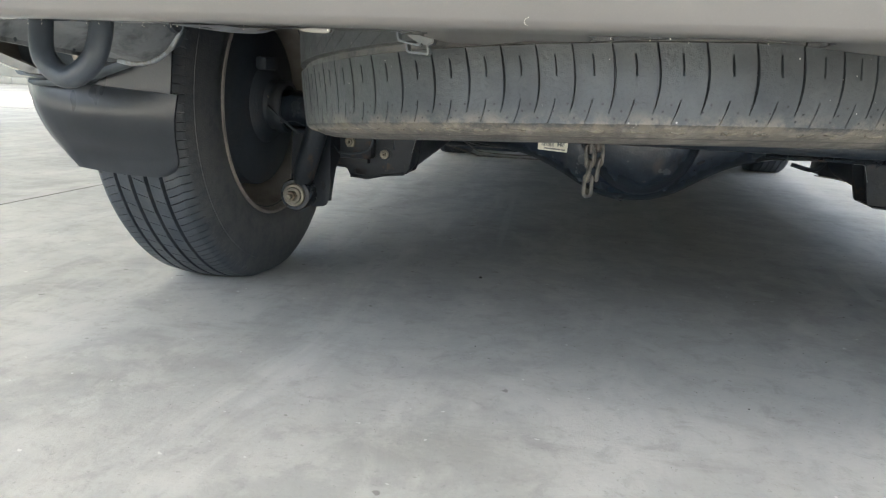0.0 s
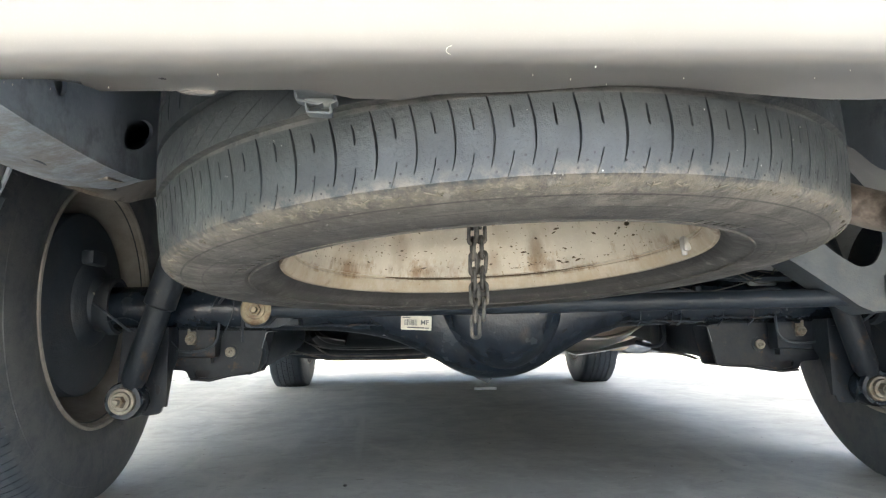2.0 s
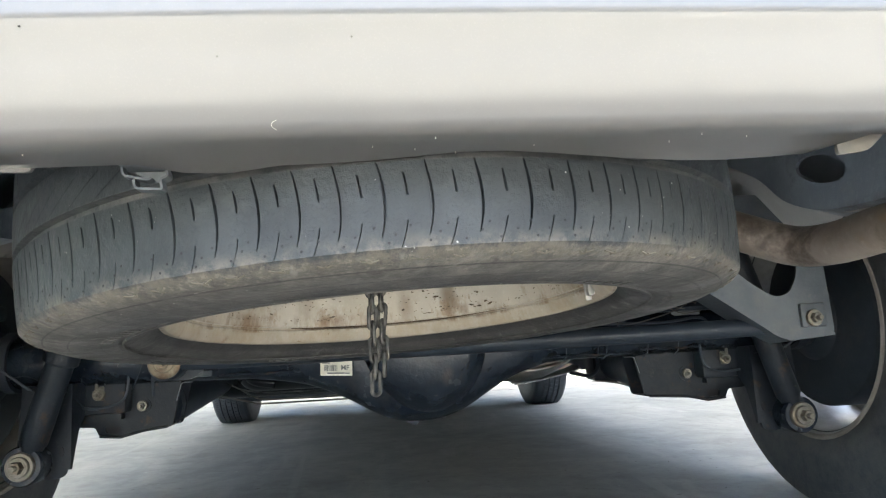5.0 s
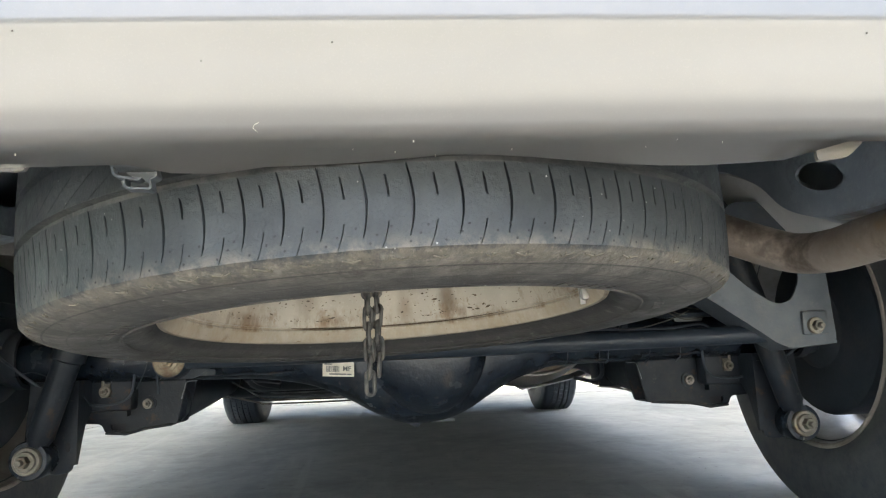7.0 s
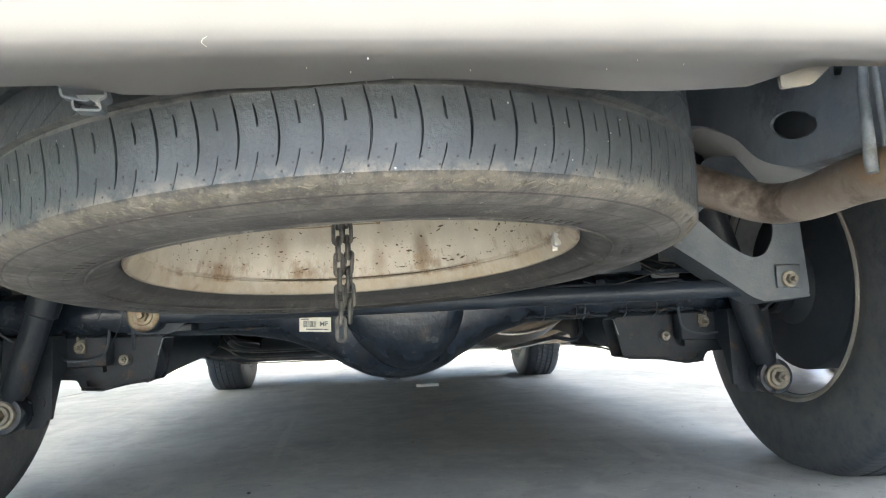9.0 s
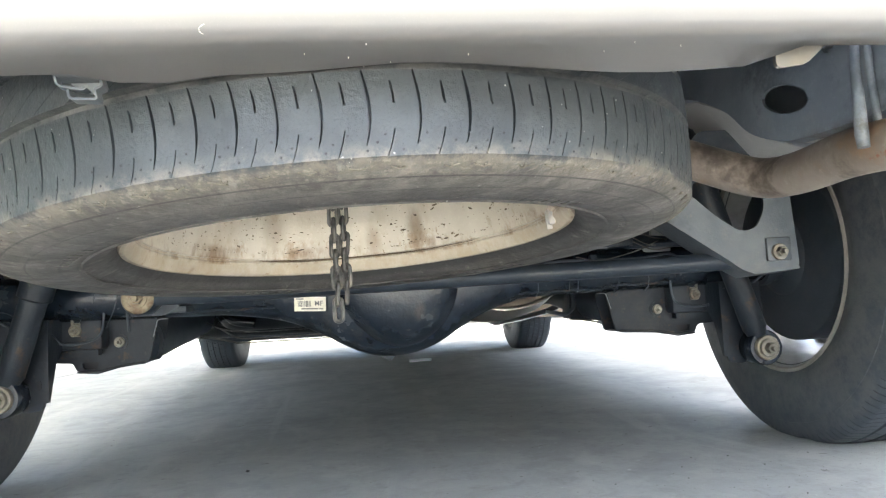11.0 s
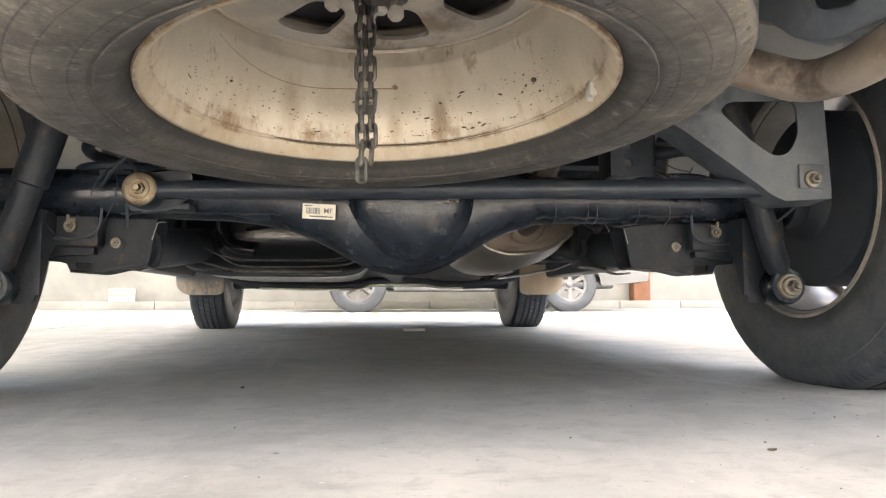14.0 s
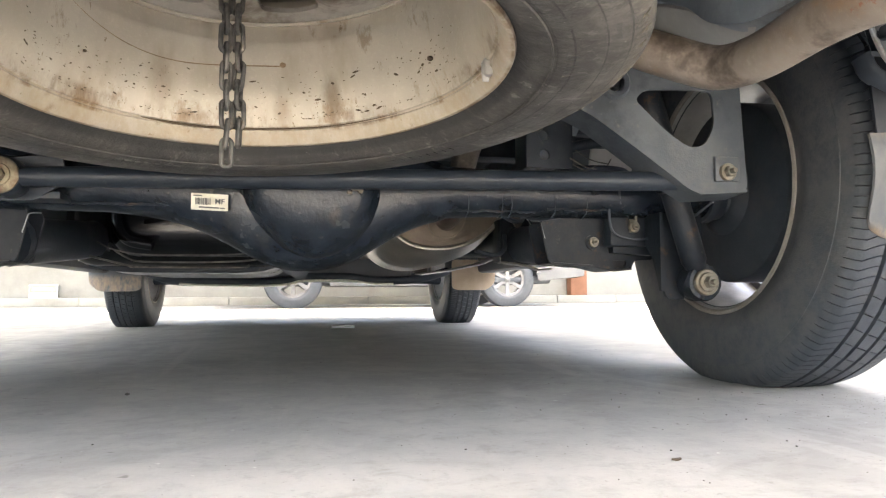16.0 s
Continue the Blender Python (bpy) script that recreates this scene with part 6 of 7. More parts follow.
part("heat_shield", bm, BRIGHT, van, "bare aluminium heat-shield edge")

# ---- spare wheel ----
NRM = Vector((-0.038, 0.075, 1)).normalized()
uu = (Vector((1, 0, 0)) - NRM * NRM.x).normalized()
vv = NRM.cross(uu)
SPARE = Matrix((( uu.x, vv.x, NRM.x, -0.060), (uu.y, vv.y, NRM.y, -0.460), (uu.z, vv.z, NRM.z, 0.334), (0, 0, 0, 1)))
spare = thing("spare_wheel", "dirty spare wheel with worn tyre and stained cream rim", "spare wheel")
spare.matrix_basis = SPARE
TW = 0.083
st = tyre_mesh("tyre", 0.3285, 0.2225, 0.205, 0.180, [(-0.0405, -0.0335), (-0.0035, 0.0035), (0.0335, 0.0405)], 77, 1.0, 0.62, straight=0.14)
for v in st.vertices:
    x, y, z = v.co
    v.co = (y, z, x + TW)
st.flip_normals()
st.materials.append(SPARE_RUBBER)
spare_tyre = new("tyre", st)
spare_tyre.parent = spare
tagged(spare_tyre, "worn black tyre with brown dust on its shoulder")
# raised ring, hatching and moulded marks on the lower sidewall
for r, h, w_ in ((0.2470, -0.0179, 0.0008),):
    bm = bmesh.new()
    lathe(bm, [(r - w_ * 1.5, h + 0.001), (r - w_ * 0.5, h - 0.0004), (r + w_ * 0.5, h - 0.0004), (r + w_ * 1.5, h + 0.001)], 120)
    part("moulded_ring", bm, SPARE_RUBBER, spare_tyre)
bm = bmesh.new()
for i in range(170):
    a = radians(-105 + 0.55 * i)
    m = Matrix.Rotation(a, 4, "Z") @ at(0.2890, 0, -0.0166) @ pose(0, 0, 0, 0, -12, 14)
    k = len(bm.verts)
    box(bm, -0.0080, 0.0080, -0.0004, 0.0004, -0.00035, 0.0008, 0)
    bm.verts.ensure_lookup_table()
    bmesh.ops.transform(bm, matrix=m, verts=bm.verts[k:])
tagged(part("hatching", bm, SPARE_RUBBER, spare_tyre, "fine moulded hatching"), kind="stuff")
bm = bmesh.new()
rb = random.Random(5)
for start, count, r in ((-62, 6, 0.262), (-20, 5, 0.262), (40, 8, 0.266), (112, 7, 0.262), (150, 6, 0.268), (205, 8, 0.262)):
    for i in range(count):
        a = radians(start + i * 2.4)
        m = Matrix.Rotation(a, 4, "Z") @ at(r, 0, -0.0192)
        k = len(bm.verts)
        w = rb.uniform(0.0022, 0.0036)
        box(bm, -0.0045, 0.0045, -w, w, -0.0006, 0.0012, 0)
        bm.verts.ensure_lookup_table()
        bmesh.ops.transform(bm, matrix=m, verts=bm.verts[k:])
tagged(part("moulded_lettering", bm, SPARE_RUBBER, spare_tyre, "raised moulded sidewall marks"), kind="stuff")
# pin holes and scuffed blocks along the shoulder
# Black dots paint the shade of the pin holes.
bm = bmesh.new()
for i in range(270):
    a = 2 * math.pi * (i + 0.3 * math.sin(i * 1.7)) / 270
    h = -0.0035 + 0.0045 * (i % 3)
    bmesh.ops.create_icosphere(bm, subdivisions=1, radius=0.0010, matrix=Matrix.Rotation(a, 4, "Z") @ at(0.3283 - 0.0055 * ((TW - h) / 0.090) ** 2.4, 0, h) @ Matrix.Diagonal((0.5, 1, 1, 1)))
tagged(part("pin_hole", bm, SOOT_SHADE, spare_tyre, "dark pin holes in the tread shoulder"), kind="stuff")
# zigzag marks with dust in them along the shoulder
rb = random.Random(61)
bm = bmesh.new()
for i in range(77):
    a = 2 * math.pi * (i + rb.uniform(-0.12, 0.12)) / 77
    for da, tilt, ln in ((-0.006, 24, 0.0052), (0.010, -28, 0.0040), (0.004, 82, 0.0022)):
        m = Matrix.Rotation(a + da, 4, "Z") @ at(0.3160, 0, -0.0118) @ pose(0, 0, 0, 0, -22, 0) @ pose(0, 0, 0, 0, 0, tilt + rb.uniform(-9, 9))
        k = len(bm.verts)
        ln *= rb.uniform(0.2, 1.2)
        box(bm, -0.0005, 0.0005, -ln, ln, -0.0006, 0.0006, 0)
        bm.verts.ensure_lookup_table()
        bmesh.ops.transform(bm, matrix=m, verts=bm.verts[k:])
tagged(part("shoulder_mark", bm, SHOULDER_DUST, spare_tyre, "dusty zigzag marks on the shoulder"), kind="stuff")
# the rim
bm = bmesh.new()
lathe(bm, [(0.2185, 0.004), (0.2195, -0.001), (0.2180, -0.0035), (0.2140, -0.0030), (0.2100, 0.0010), (0.2074, 0.0080), (0.2060, 0.0096), (0.2056, 0.0112), (0.2066, 0.0128), (0.2058, 0.0144), (0.2034, 0.0150), (0.2025, 0.0172), (0.2015, 0.024), (0.1990, 0.031), (0.1955, 0.040), (0.1930, 0.058), (0.1905, 0.080), (0.1868, 0.1000), (0.1856, 0.1045), (0.1858, 0.1075), (0.1882, 0.1200), (0.1895, 0.140), (0.1872, 0.144),
           (0.1872, 0.155), (0.200, 0.168), (0.214, 0.172), (0.216, 0.168), (0.200, 0.150), (0.196, 0.06), (0.206, 0.04), (0.212, 0.012)], 96, loop=True)
rim = part("rim", bm, SPARE_RIM, spare, "cream painted rim with rust stains and dark specks", 35)


def disc_dish(x, y):
    """The disc's pressing: a hub that stands towards the open side, ribs between the windows, and a turned edge."""
    r = math.hypot(x, y)
    u = min(1.0, max(0.0, (0.090 - r) / 0.030))
    rib = math.cos(8 * (math.atan2(y, x) - radians(77.6))) * math.exp(-((r - 0.130) / 0.032) ** 2)
    lug = sum(math.exp(-((x - 0.0572 * math.cos(a)) ** 2 + (y - 0.0572 * math.sin(a)) ** 2) / 0.00022) for a in (2 * math.pi * i / 5 for i in range(5)))
    return -0.014 * u * u * (3 - 2 * u) + 0.010 * rib + 0.005 * lug - 0.004 * min(1.0, max(0.0, (r - 0.180) / 0.008))


bm = bmesh.new()
wins = []
for i in range(8):
    a = radians(77.6 + 45 * i)
    hw = 0.0325
    q = [(0.093, -hw * 0.72), (0.160, -hw), (0.172, 0), (0.160, hw), (0.093, hw * 0.72)]
    wins.append(rounded([(r * math.cos(a) - t * math.sin(a), r * math.sin(a) + t * math.cos(a)) for r, t in q], 0.014, 4))
lugs = [oval(0.0572 * math.cos(a), 0.0572 * math.sin(a), 0.0075, 0.0075, 14) for a in (2 * math.pi * i / 5 for i in range(5))]
plate(bm, oval(0, 0, 0.189, 0.189, 90), wins + lugs + [oval(0, 0, 0.030, 0.030, 32)], 0.005, at(0, 0, 0.131), cuts=2, curve=disc_dish)
part("wheel_disc", bm, DISC_PAINT, rim, "dull cream wheel disc with rounded windows", 40)
bm = bmesh.new()
lathe(bm, [(0.1905, 0.1290), (0.1880, 0.1258), (0.1842, 0.1250), (0.1832, 0.1276), (0.1868, 0.1305), (0.1905, 0.1320)], 96, loop=True)
part("disc_lip", bm, SPARE_RIM, rim)
bm = bmesh.new()
box(bm, -0.0025, 0.0025, -0.0065, 0.0065, -0.0055, 0.0055, 0.002)
box(bm, -0.0032, 0.0008, -0.0010, 0.0010, -0.008, 0.003, 0.0006)
weight = part("balance_weight", bm, RIM_ALLOY, rim, "bright clip-on balance weight")
weight.matrix_basis = Matrix.Rotation(radians(2), 4, "Z") @ at(0.2050, 0, 0.0095) @ Matrix.Diagonal((1.6, 1.0, 1.6, 1))
# dark line of dried mud and rust lying in the rim's groove
bm = bmesh.new()
arc = [radians(46 + 80 * i / 40) for i in range(41)]
tube(bm, [(0.2054 * math.cos(a), 0.2054 * math.sin(a), 0.0136 + 0.0004 * math.sin(9 * a)) for a in arc], [0.0002 + 0.0011 * min(1, i / 22) * min(1, (41 - i) / 5) for i in range(41)], 8)
part("rust_line", bm, LEAF, rim, "dark rusty line in the rim groove")
bm = bmesh.new()
line = []
for a in (radians(84 + i * 3) for i in range(24)):
    h = 0.078 + 0.020 * max(0, (a - 1.9) / 0.75) ** 2 + 0.003 * math.sin(a * 5)
    r = 0.1925 - 0.114 * (h - 0.058) if h < 0.080 else 0.1901 - 0.185 * (h - 0.080)
    line.append((r * math.cos(a), r * math.sin(a), h))
tube(bm, line, [0.0007 - 0.00002 * i for i in range(24)], 6)
bmesh.ops.create_icosphere(bm, subdivisions=2, radius=0.0040, matrix=at(0.1897 * math.cos(radians(83)), 0.1897 * math.sin(radians(83)), 0.082) @ Matrix.Diagonal((0.9, 0.25, 0.8, 1)))
part("dried_drip", bm, STAIN, rim, "thin brown dried drip line with a splash")
rb = random.Random(21)
bm = bmesh.new()
for i in range(620):
    a, h = radians(rb.uniform(15, 168)), 0.022 + 0.08 * rb.random() ** 1.6
    r = 0.1930 - (h - 0.04) * 0.045 + (0.006 if h < 0.034 else 0)
    bmesh.ops.create_icosphere(bm, subdivisions=1, radius=rb.choice((0.0003, 0.0004, 0.0006, 0.0009)) * (0.8 if i % 6 else 1.6), matrix=at(r * math.cos(a), r * math.sin(a), h) @ Matrix.Rotation(a, 4, "Z") @ Matrix.Rotation(rb.uniform(-0.6, 0.6), 4, "X") @ Matrix.Diagonal((0.4, rb.uniform(0.9, 3.2), rb.uniform(0.6, 1.1), 1)))
tagged(part("mud_specks", bm, LEAF, rim, "dark specks of dried mud"), kind="stuff")
for x, y, h, r in ((0.170, 0.0885, 0.052, 0.0032), (0.045, 0.187, 0.050, 0.0014), (-0.158, 0.106, 0.058, 0.0018)):
    bm = bmesh.new()
    bmesh.ops.create_icosphere(bm, subdivisions=2, radius=r, matrix=at(x, y, h) @ Matrix.Diagonal((1, 1, 0.8, 1)))
    part("mud_splash", bm, LEAF, rim, "dark mud splash")
# hoist above the wheel centre
# Black ring added so that the disc windows look into shade.
bm = bmesh.new()
lathe(bm, [(0.085, 0.1600), (0.182, 0.1575), (0.184, 0.1595), (0.182, 0.1635), (0.085, 0.1640)], 48, loop=True)
part("shade_disc", bm, SOOT_SHADE, spare, "black sheet added for the shade behind the disc windows")
bm = bmesh.new()
lathe(bm, [(0, 0.088), (0.008, 0.088), (0.010, 0.094), (0.017, 0.098), (0.020, 0.104), (0.020, 0.160), (0.018, 0.164), (0.018, 0.33), (0, 0.33)], 24)
for k in range(3):
    sub = bmesh.new()
    box(sub, 0.0, 0.030, -0.006, 0.006, 0.101, 0.107, 0.002)
    sub.transform(Matrix.Rotation(radians(35 + 120 * k), 4, "Z"))
    tmp_me = bpy.data.meshes.new("arm")
    sub.to_mesh(tmp_me)
    sub.free()
    bm.from_mesh(tmp_me)
    bpy.data.meshes.remove(tmp_me)
hoist = part("hoist", bm, CHAIN, spare, "dark three-armed hoist plate and shaft", 40)
for a in range(5):
    bm = bmesh.new()
    lathe(bm, [(0, 0.096), (0.006, 0.096), (0.0085, 0.099), (0.0085, 0.116)], 6, at(0.0572 * math.cos(2 * math.pi * a / 5), 0.0572 * math.sin(2 * math.pi * a / 5), 0.008))
    part("lug", bm, DISC_PAINT, hoist)

bm = bmesh.new()
lathe(bm, [(0, 0.0830), (0.0050, 0.0830), (0.0062, 0.0845), (0.0062, 0.0900)], 6)
part("hoist_nut", bm, BRIGHT, hoist, "bright hexagonal nut")

# ---- hoist chain ----
chain = thing("hoist_chain", "doubled dark steel link chain hanging through the spare wheel", "chain")
chain.location = (-0.081, -0.448, 0.254)
wire, lh, lw = 0.0021, 0.0118, 0.0066
bm = bmesh.new()
loop_pts = []
for k in range(24):
    a = 2 * math.pi * k / 24
    c, sn = math.cos(a), math.sin(a)
    loop_pts.append(Vector((lw * 0.62 * c, 0, (lh - lw * 0.62) * (1 if sn > 0 else -1) * (1 if abs(sn) > 1e-6 else 0) + lw * 0.62 * sn)))
rings = []
for i, p in enumerate(loop_pts):
    d = (loop_pts[(i + 1) % 24] - loop_pts[i - 1]).normalized()
    s_ = Vector((0, 1, 0))
    o = d.cross(s_).normalized()
    rings.append([p + wire * (math.cos(b) * s_ + math.sin(b) * o) for b in (2 * math.pi * j / 8 for j in range(8))])
loft(bm, rings, caps=False, loop=True)
first = part("link", bm, CHAIN, chain)
first.matrix_basis = at(0.0, 0, 0.0118)
LINK = first.data
rb = random.Random(2)
for strand, (dx, dy, z0, top, turn0) in enumerate(((0.0, 0.0, 0.0118, 0.235, 20), (0.0095, 0.004, 0.030, 0.235, 75))):
    z, k = z0, 0
    while z < top:
        if not (strand == 0 and k == 0):
            o = new("link", LINK)
            o.parent = chain
            o.matrix_basis = at(dx - 0.0015 * k * 0.18, dy + rb.uniform(-0.0008, 0.0008), z) @ pose(0, 0, 0, rb.uniform(-5, 5), rb.uniform(-5, 5), turn0 + 90 * k + rb.uniform(-12, 12))
        z += 2 * lh - 4 * wire + 0.0012
        k += 1

# ---- road wheels ----
# The left rear spoke windows are narrowed to keep daylight out of its barrel.
for x, y, s, bar in ((0.749, 0.015, 1, RIM_ALLOY), (-0.749, 0.015, -1, RIM_BROWN), (0.783, 2.6, 1, RIM_ALLOY), (-0.790, 2.6, -1, RIM_ALLOY)):
    wheel_at(van, x, y, 0.316, s, bar, RIM_BROWN if bar is RIM_BROWN else RIM_ALLOY, 7, share=0.10 if bar is RIM_BROWN else 0.74)


# ---- parked cars ----
def parked_car(name, label, m, paint, wheelbase, half, side, glass, skins, spokes, mirror, group="parked cars", cap=None):
    car = thing(name, label, "car", group=group)
    outer_shell(car, side, glass, half, paint)
    for nm, pts, mat_ in skins:
        skin(car, nm, pts, half - 0.015, mat_)
    bm = bmesh.new()
    box(bm, -half + 0.05, half - 0.05, -0.55, wheelbase + 0.5, 0.27, 0.36, 0.03)
    part("underbody", bm, FLOORPAN, car)
    bm = bmesh.new()
    box(bm, -half + 0.10, half - 0.10, -0.50, wheelbase + 0.4, 0.34, 0.95, 0.03)
    part("cabin_interior", bm, FLOORPAN, car)
    for s in SIDES:
        for y in (0, wheelbase):
            wheel_at(car, s * (half - 0.115), y, 0.316, s, CAR_ALLOY, CAR_ALLOY, spokes)
    for s in SIDES:
        bm = bmesh.new()
        box(bm, min(s * half, s * (half + 0.17)), max(s * half, s * (half + 0.17)), wheelbase - mirror[0], wheelbase - mirror[0] + 0.10, mirror[1], mirror[1] + 0.13, 0.035, 3)
        part("door_mirror", bm, cap or paint, car, "dark door mirror" if cap else "")
        for y0 in (wheelbase - 0.47, wheelbase - 1.42):
            bm = bmesh.new()
            tube(bm, smooth_path([(s * (half + 0.001), y0 - 0.06, mirror[1] - 0.01), (s * (half + 0.001), y0, 0.60), (s * (half + 0.001), y0 - 0.02, 0.42), (s * (half + 0.001), y0 - 0.10, 0.34)], 6), 0.003, 6)
            part("door_gap", bm, LINER, car)
        bm = bmesh.new()
        tube(bm, [(s * (half + 0.001), 0.45, 0.335), (s * (half + 0.001), wheelbase - 0.45, 0.335)], 0.004, 6)
        part("sill_gap", bm, LINER, car)
    car.matrix_basis = m
    return car


def saloon(wb, belt=0.96):
    side = [(-0.95, 0.36), (-0.40, 0.30)] + list(reversed(arch(0, 0.365, 0.28))) + [(0.42, 0.25), (wb - 0.42, 0.25)] + list(reversed(arch(wb, 0.365, 0.28))) + \
        [(wb + 0.45, 0.27), (wb + 0.80, 0.30), (wb + 0.88, 0.52), (wb + 0.70, 0.74), (wb - 0.25, 0.93), (wb - 1.05, 1.40), (wb - 1.6, 1.47), (0.25, 1.42), (-0.45, 1.08), (-0.95, 1.02), (-1.0, 0.70)]
    front = wb - 0.42 - 1.75 * (0.96 - belt)
    glass = [rounded([(front, belt + 0.01), (wb - 1.10, 1.35), (wb - 1.42, 1.39), (wb - 1.42, belt)], 0.03), rounded([(wb - 1.50, belt), (wb - 1.50, 1.40), (0.35, 1.37), (-0.05, 1.02), (-0.02, belt + 0.01)], 0.03)]
    skins = [("roof", [(wb - 1.05, 1.40), (wb - 1.6, 1.47), (0.25, 1.42)], None), ("windscreen", [(wb - 0.25, 0.93), (wb - 1.05, 1.40)], TINT), ("bonnet", [(wb + 0.86, 0.60), (wb + 0.70, 0.74), (wb - 0.25, 0.935)], None),
             ("rear_window", [(0.25, 1.42), (-0.45, 1.08)], TINT), ("boot_lid", [(-0.45, 1.08), (-0.95, 1.02), (-1.0, 0.70), (-0.96, 0.36)], None), ("nose", [(wb + 0.80, 0.30), (wb + 0.88, 0.52), (wb + 0.86, 0.60)], None)]
    return side, glass, skins


sd, gl, sk = saloon(2.60, 0.82)
parked_car("saloon_car", "champagne gold saloon with silver multi-spoke wheels, parked alongside", at(3.67, -0.55, 0), PAINT_B, 2.60, 0.87, sd, gl, [(a, b_, c or PAINT_B) for a, b_, c in sk], 15, (0.70, 0.81), cap=LINER)
parked_car("saloon_car", "dark grey car with silver six-spoke wheels, parked across by the wall", at(2.42, 7.85, 0) @ pose(0, 0, 0, 0, 0, 90), PAINT_A, 2.50, 0.87, *[v if i < 2 else [(a, b_, c or PAINT_A) for a, b_, c in v] for i, v in enumerate(saloon(2.50))], 6, (0.62, 0.96))

# ---- boundary wall, kerb, piers, sign ----
wall = thing("wall_north", "pale weathered boundary wall behind the parked cars", "wall", at=(0, 10.2, 0), kind="structure")
bm = bmesh.new()
box(bm, -40, 40, 0, 0.2, 0, 2.2, 0.01)
part("wall_face", bm, PLASTER, wall)
bm = bmesh.new()
box(bm, -40, 40, -0.02, 0.22, 2.2, 2.28, 0.01)
part("coping", bm, PLASTER, wall)
kerb = thing("kerb", "low pale concrete kerb at the foot of the wall", "kerb", at=(0, 9.55, 0), kind="structure")
for i in range(40):
    bm = bmesh.new()
    box(bm, -20 + i + 0.004, -19 + i - 0.004, 0, 0.64, 0, 0.12, 0.012)
    part("kerb_stone", bm, PLASTER, kerb)
for x in (-2.2, 4.55, 9.5, -9.0):
    bm = bmesh.new()
    box(bm, x - 0.14, x + 0.14, 9.98, 10.19, 0.11, 2.1, 0.01)
    tagged(finish("pier", bm, BRICKRED), "orange terracotta pier standing against the pale wall", "pier", "wall piers", "structure")
sign = thing("wall_sign", "small white and faded brown sign fixed low on the wall", "sign", at=(-3.65, 10.15, 0.215))
bm = bmesh.new()
box(bm, -0.19, 0.19, 0, 0.04, -0.10, 0.10, 0.004)
part("board", bm, WHITE, sign)
bm = bmesh.new()
box(bm, -0.18, 0.18, -0.006, 0.004, -0.01, 0.085, 0.002)
part("printed_panel", bm, RED, sign, "faded brown printed panel")
bm = bmesh.new()
for z, w in ((0.05, 0.13), (0.02, 0.15)):
    box(bm, -w, w, -0.010, -0.004, z - 0.007, z + 0.007, 0.0)
for z, w in ((-0.035, 0.14), (-0.06, 0.12)):
    box(bm, -w, w, -0.004, 0.004, z - 0.006, z + 0.006, 0.0)
part("print_bars", bm, PAPER, sign)
# far side and back of the yard
wall = thing("wall_west", "long pale yard wall with a teal dado", "wall", at=(-16, 0, 0), kind="structure")
bm = bmesh.new()
box(bm, -0.2, 0, -30, 40, 0, 2.6, 0.01)
part("wall_face", bm, PLASTER, wall)
bm = bmesh.new()
box(bm, 0.0, 0.03, -30, 40, 0.45, 1.2, 0.004)
part("dado", bm, TEAL, wall, "teal painted band")

# Unseen wall, added for the bumper to reflect.
wall = thing("wall_south", "long pale wall added out of view behind", "wall", at=(0, -12.0, 0), kind="structure")
bm = bmesh.new()
box(bm, -14, 14, -0.2, 0, 0, 3.4, 0.01)
part("wall_face", bm, WALL_AND_LIT_SHEET, wall)

# Unseen roofs added to block sun and sky over the van and far cars.
bm = bmesh.new()
box(bm, -6.5, 2.5, -3.2, 3.6, 3.2, 3.3, 0.01)
box(bm, -16, 9, 4.4, 10.2, 4.6, 4.7, 0.01)
tagged(finish("ceiling", bm, WALL_AND_LIT_SHEET), "plain pale unseen roofs added to shade the van and the far cars", "ceiling", kind="structure")

# ---- ground details ----
for x in (-1.61, -5.6, 5.4):
    bm = bmesh.new()
    box(bm, x - 0.0022, x + 0.0022, -20, 9.5, -0.004, 0.0008, 0)
    tagged(finish("joint", bm, STONE, ground, smooth=0), "thin dark joint in the concrete")
for y in (3.9, -3.4):
    bm = bmesh.new()
    box(bm, -30, 30, y - 0.0022, y + 0.0022, -0.004, 0.0008, 0)
    tagged(finish("joint", bm, STONE, ground, smooth=0), "thin dark joint in the concrete")
bm = bmesh.new()
tube(bm, smooth_path([(0.122, 2.09, 0.006), (0.15, 2.095, 0.005), (0.19, 2.09, 0.007), (0.222, 2.085, 0.005)], 5), 0.009, 8, flat=0.8)
tagged(finish("plastic_strip", bm, WHITE), "small white plastic strip lying on the concrete under the van", "litter")
bm = bmesh.new()
plate(bm, rounded([(-0.005, -0.0006), (0.0, -0.003), (0.0055, -0.0006), (0.005, 0.0025), (-0.0025, 0.003)], 0.002, 3), [], 0.0012, at(0.304, -0.482, 0.001), curve=lambda x, y: 20 * x * x)
tagged(finish("dry_leaf", bm, LEAF), "small dark dry leaf lying on the concrete", "leaf")
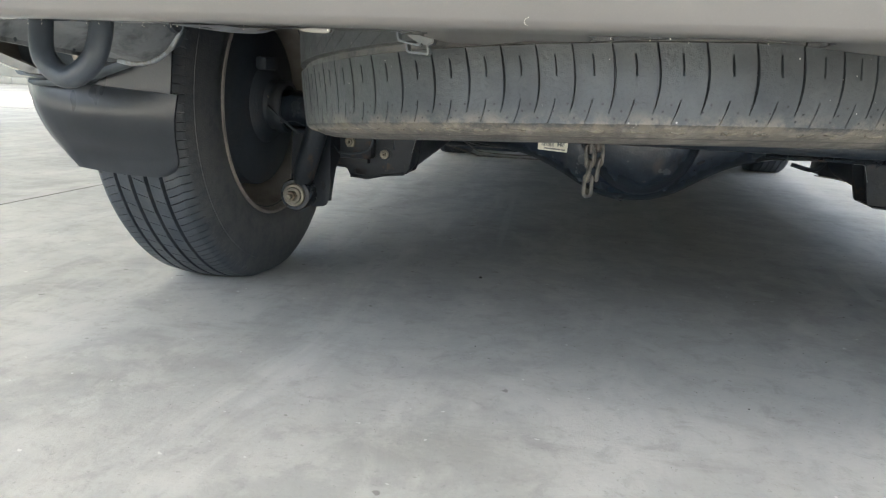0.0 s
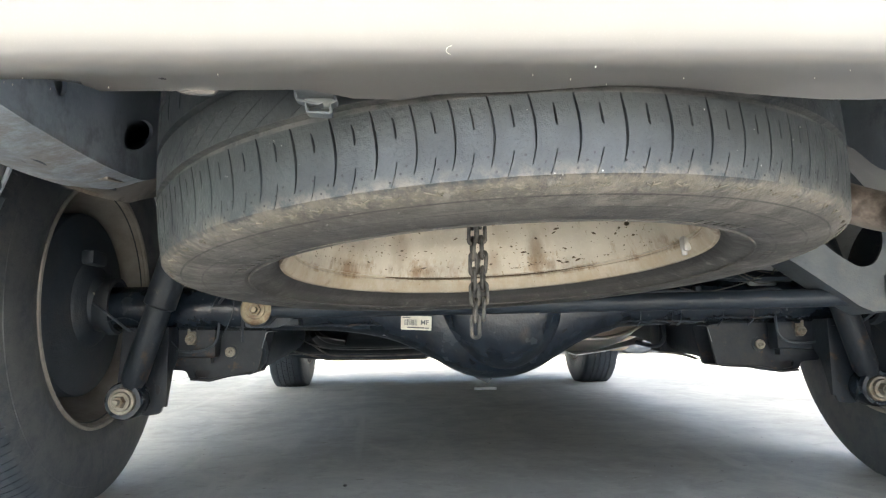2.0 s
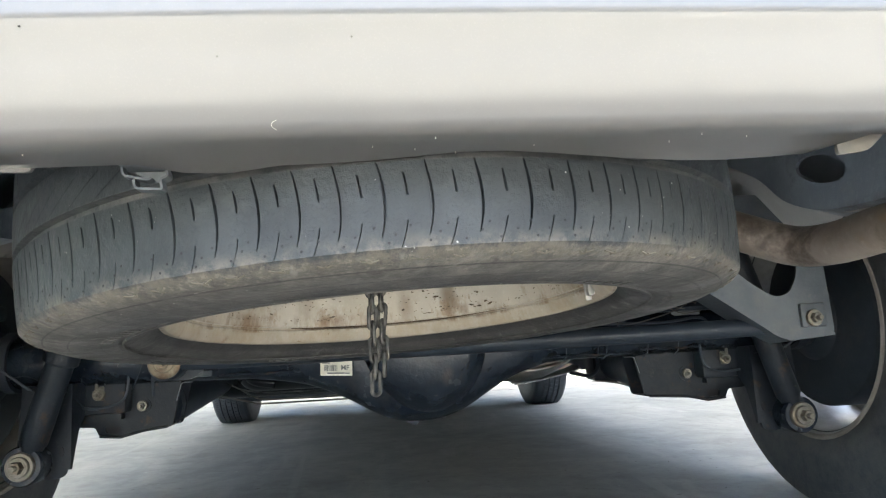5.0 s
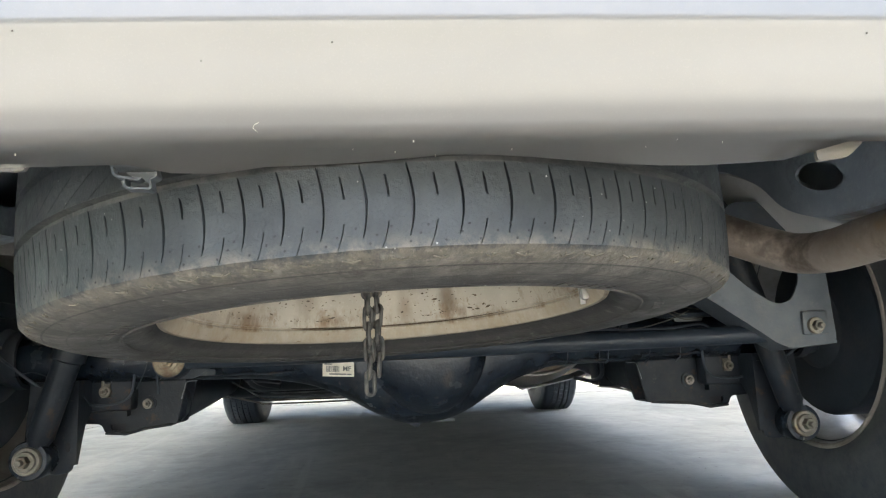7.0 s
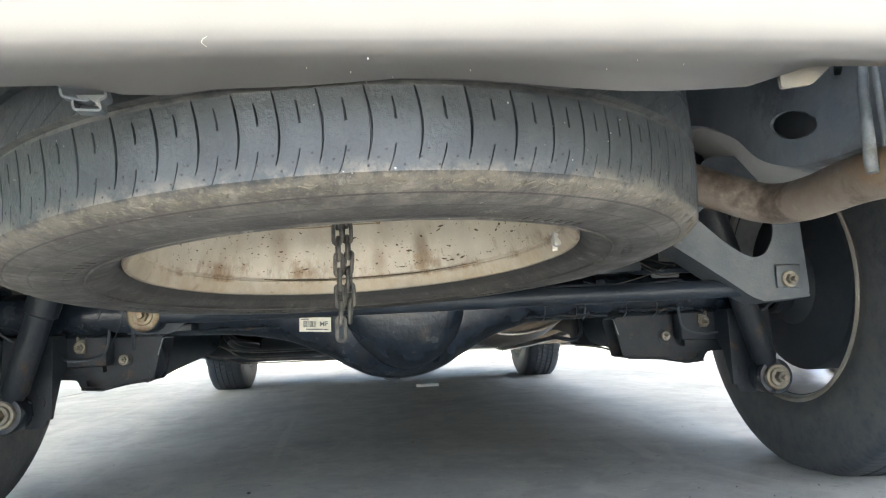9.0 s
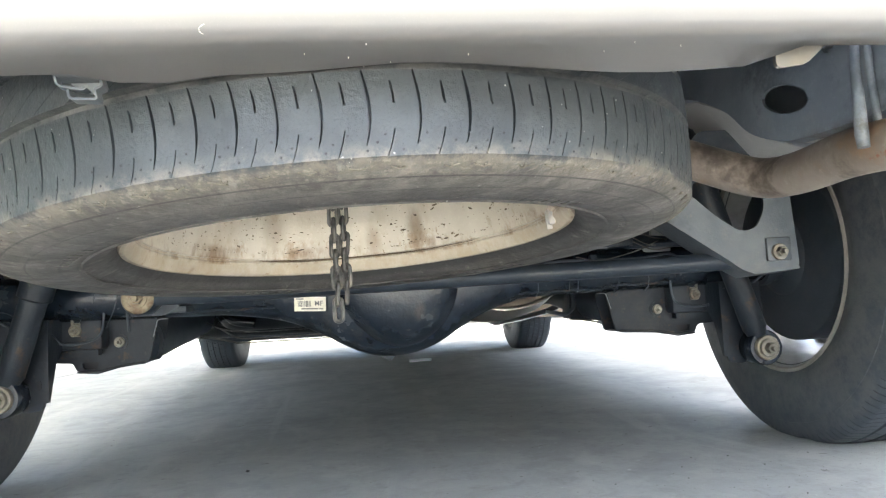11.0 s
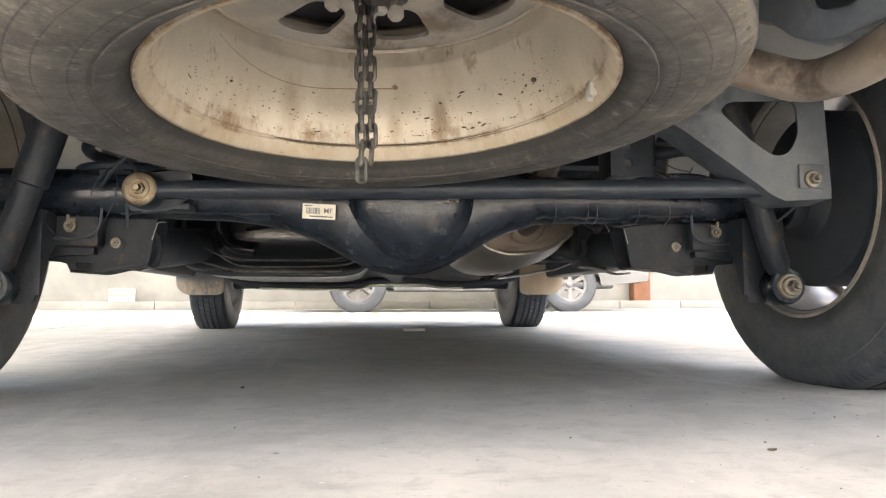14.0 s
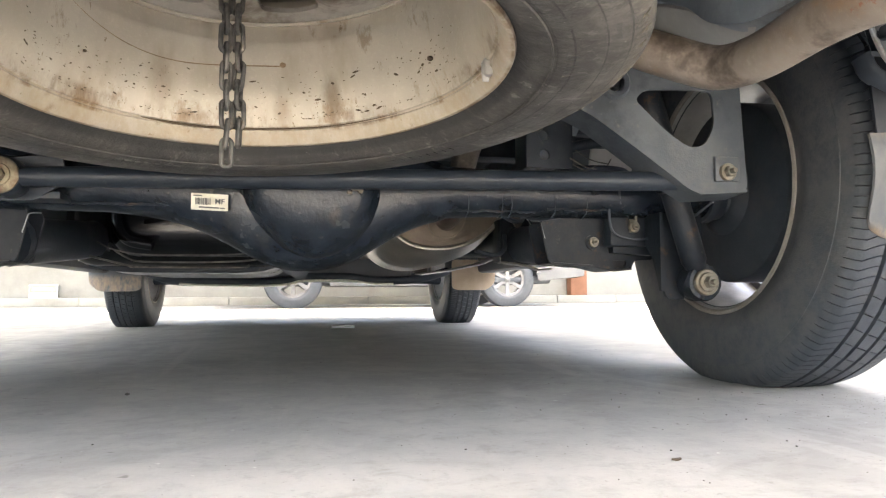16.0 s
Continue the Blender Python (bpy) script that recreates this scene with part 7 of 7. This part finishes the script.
for scale_, z_, mat_, name_ in ((1.0, 0.0005, DAMP_EDGE, "dried_edge"), (0.90, 0.0009, CONCRETE, "dried_inside"), (0.55, 0.0013, WET, "damp_patch")):
    bm = bmesh.new()
    plate(bm, [(scale_ * 0.042 * math.cos(a) * (1 + 0.10 * math.sin(3 * a + 1) + 0.05 * math.sin(7 * a)) - (1 - scale_) * 0.01, scale_ * 0.024 * math.sin(a) * (1 + 0.16 * math.sin(2 * a) + 0.06 * math.sin(9 * a + 2))) for a in (2 * math.pi * i / 60 for i in range(60))], [], 0.0004, at(0.664, -0.526, z_ - 0.0004) @ pose(0, 0, 0, 0, 0, -42))
    tagged(finish(name_, bm, mat_, ground), "small drying damp patch" if mat_ is WET else "pale dried edge of a damp patch")
rb = random.Random(11)
bm = bmesh.new()
spots = [(-0.268, 0.072, 0.004)]
for i in range(420):
    u = rb.random()
    if u < 0.45:
        x, y = rb.gauss(0.55, 0.28), rb.gauss(-0.35, 0.25)
    elif u < 0.75:
        x, y = rb.uniform(-1.6, 1.6), rb.uniform(-1.0, 2.5)
    else:
        x, y = rb.gauss(0.35, 0.3), rb.gauss(0.35, 0.3)
    spots.append((x, y, rb.choice((0.0004, 0.0005, 0.0006, 0.0007, 0.0008, 0.0013))))
for i in range(700):
    u = rb.random()
    if u < 0.6:
        x, y = rb.gauss(0.75, 0.10), rb.gauss(-0.28, 0.10)
    else:
        x, y = rb.uniform(-0.9, 0.9), rb.uniform(-0.9, 0.4)
    spots.append((x, y, rb.choice((0.0003, 0.0004, 0.0005))))
for x, y, r in spots:
    bmesh.ops.create_icosphere(bm, subdivisions=1, radius=r, matrix=at(x, y, r * 0.4) @ Matrix.Diagonal((1.0, rb.uniform(0.6, 1.4), 0.6, 1)))
pale = bmesh.new()
for i in range(260):
    x, y, r = rb.gauss(0.60, 0.20), rb.gauss(-0.16, 0.16), rb.choice((0.0003, 0.0004, 0.0005))
    bmesh.ops.create_icosphere(pale, subdivisions=1, radius=r, matrix=at(x, y, r * 0.4))
tagged(finish("pale_grit", pale, STAIN_RING), "pale crumbs scattered over the concrete beside the tyre", "grit", kind="stuff")
tagged(finish("grit", bm, STONE), "loose dark grit scattered over the concrete", "grit", kind="stuff")
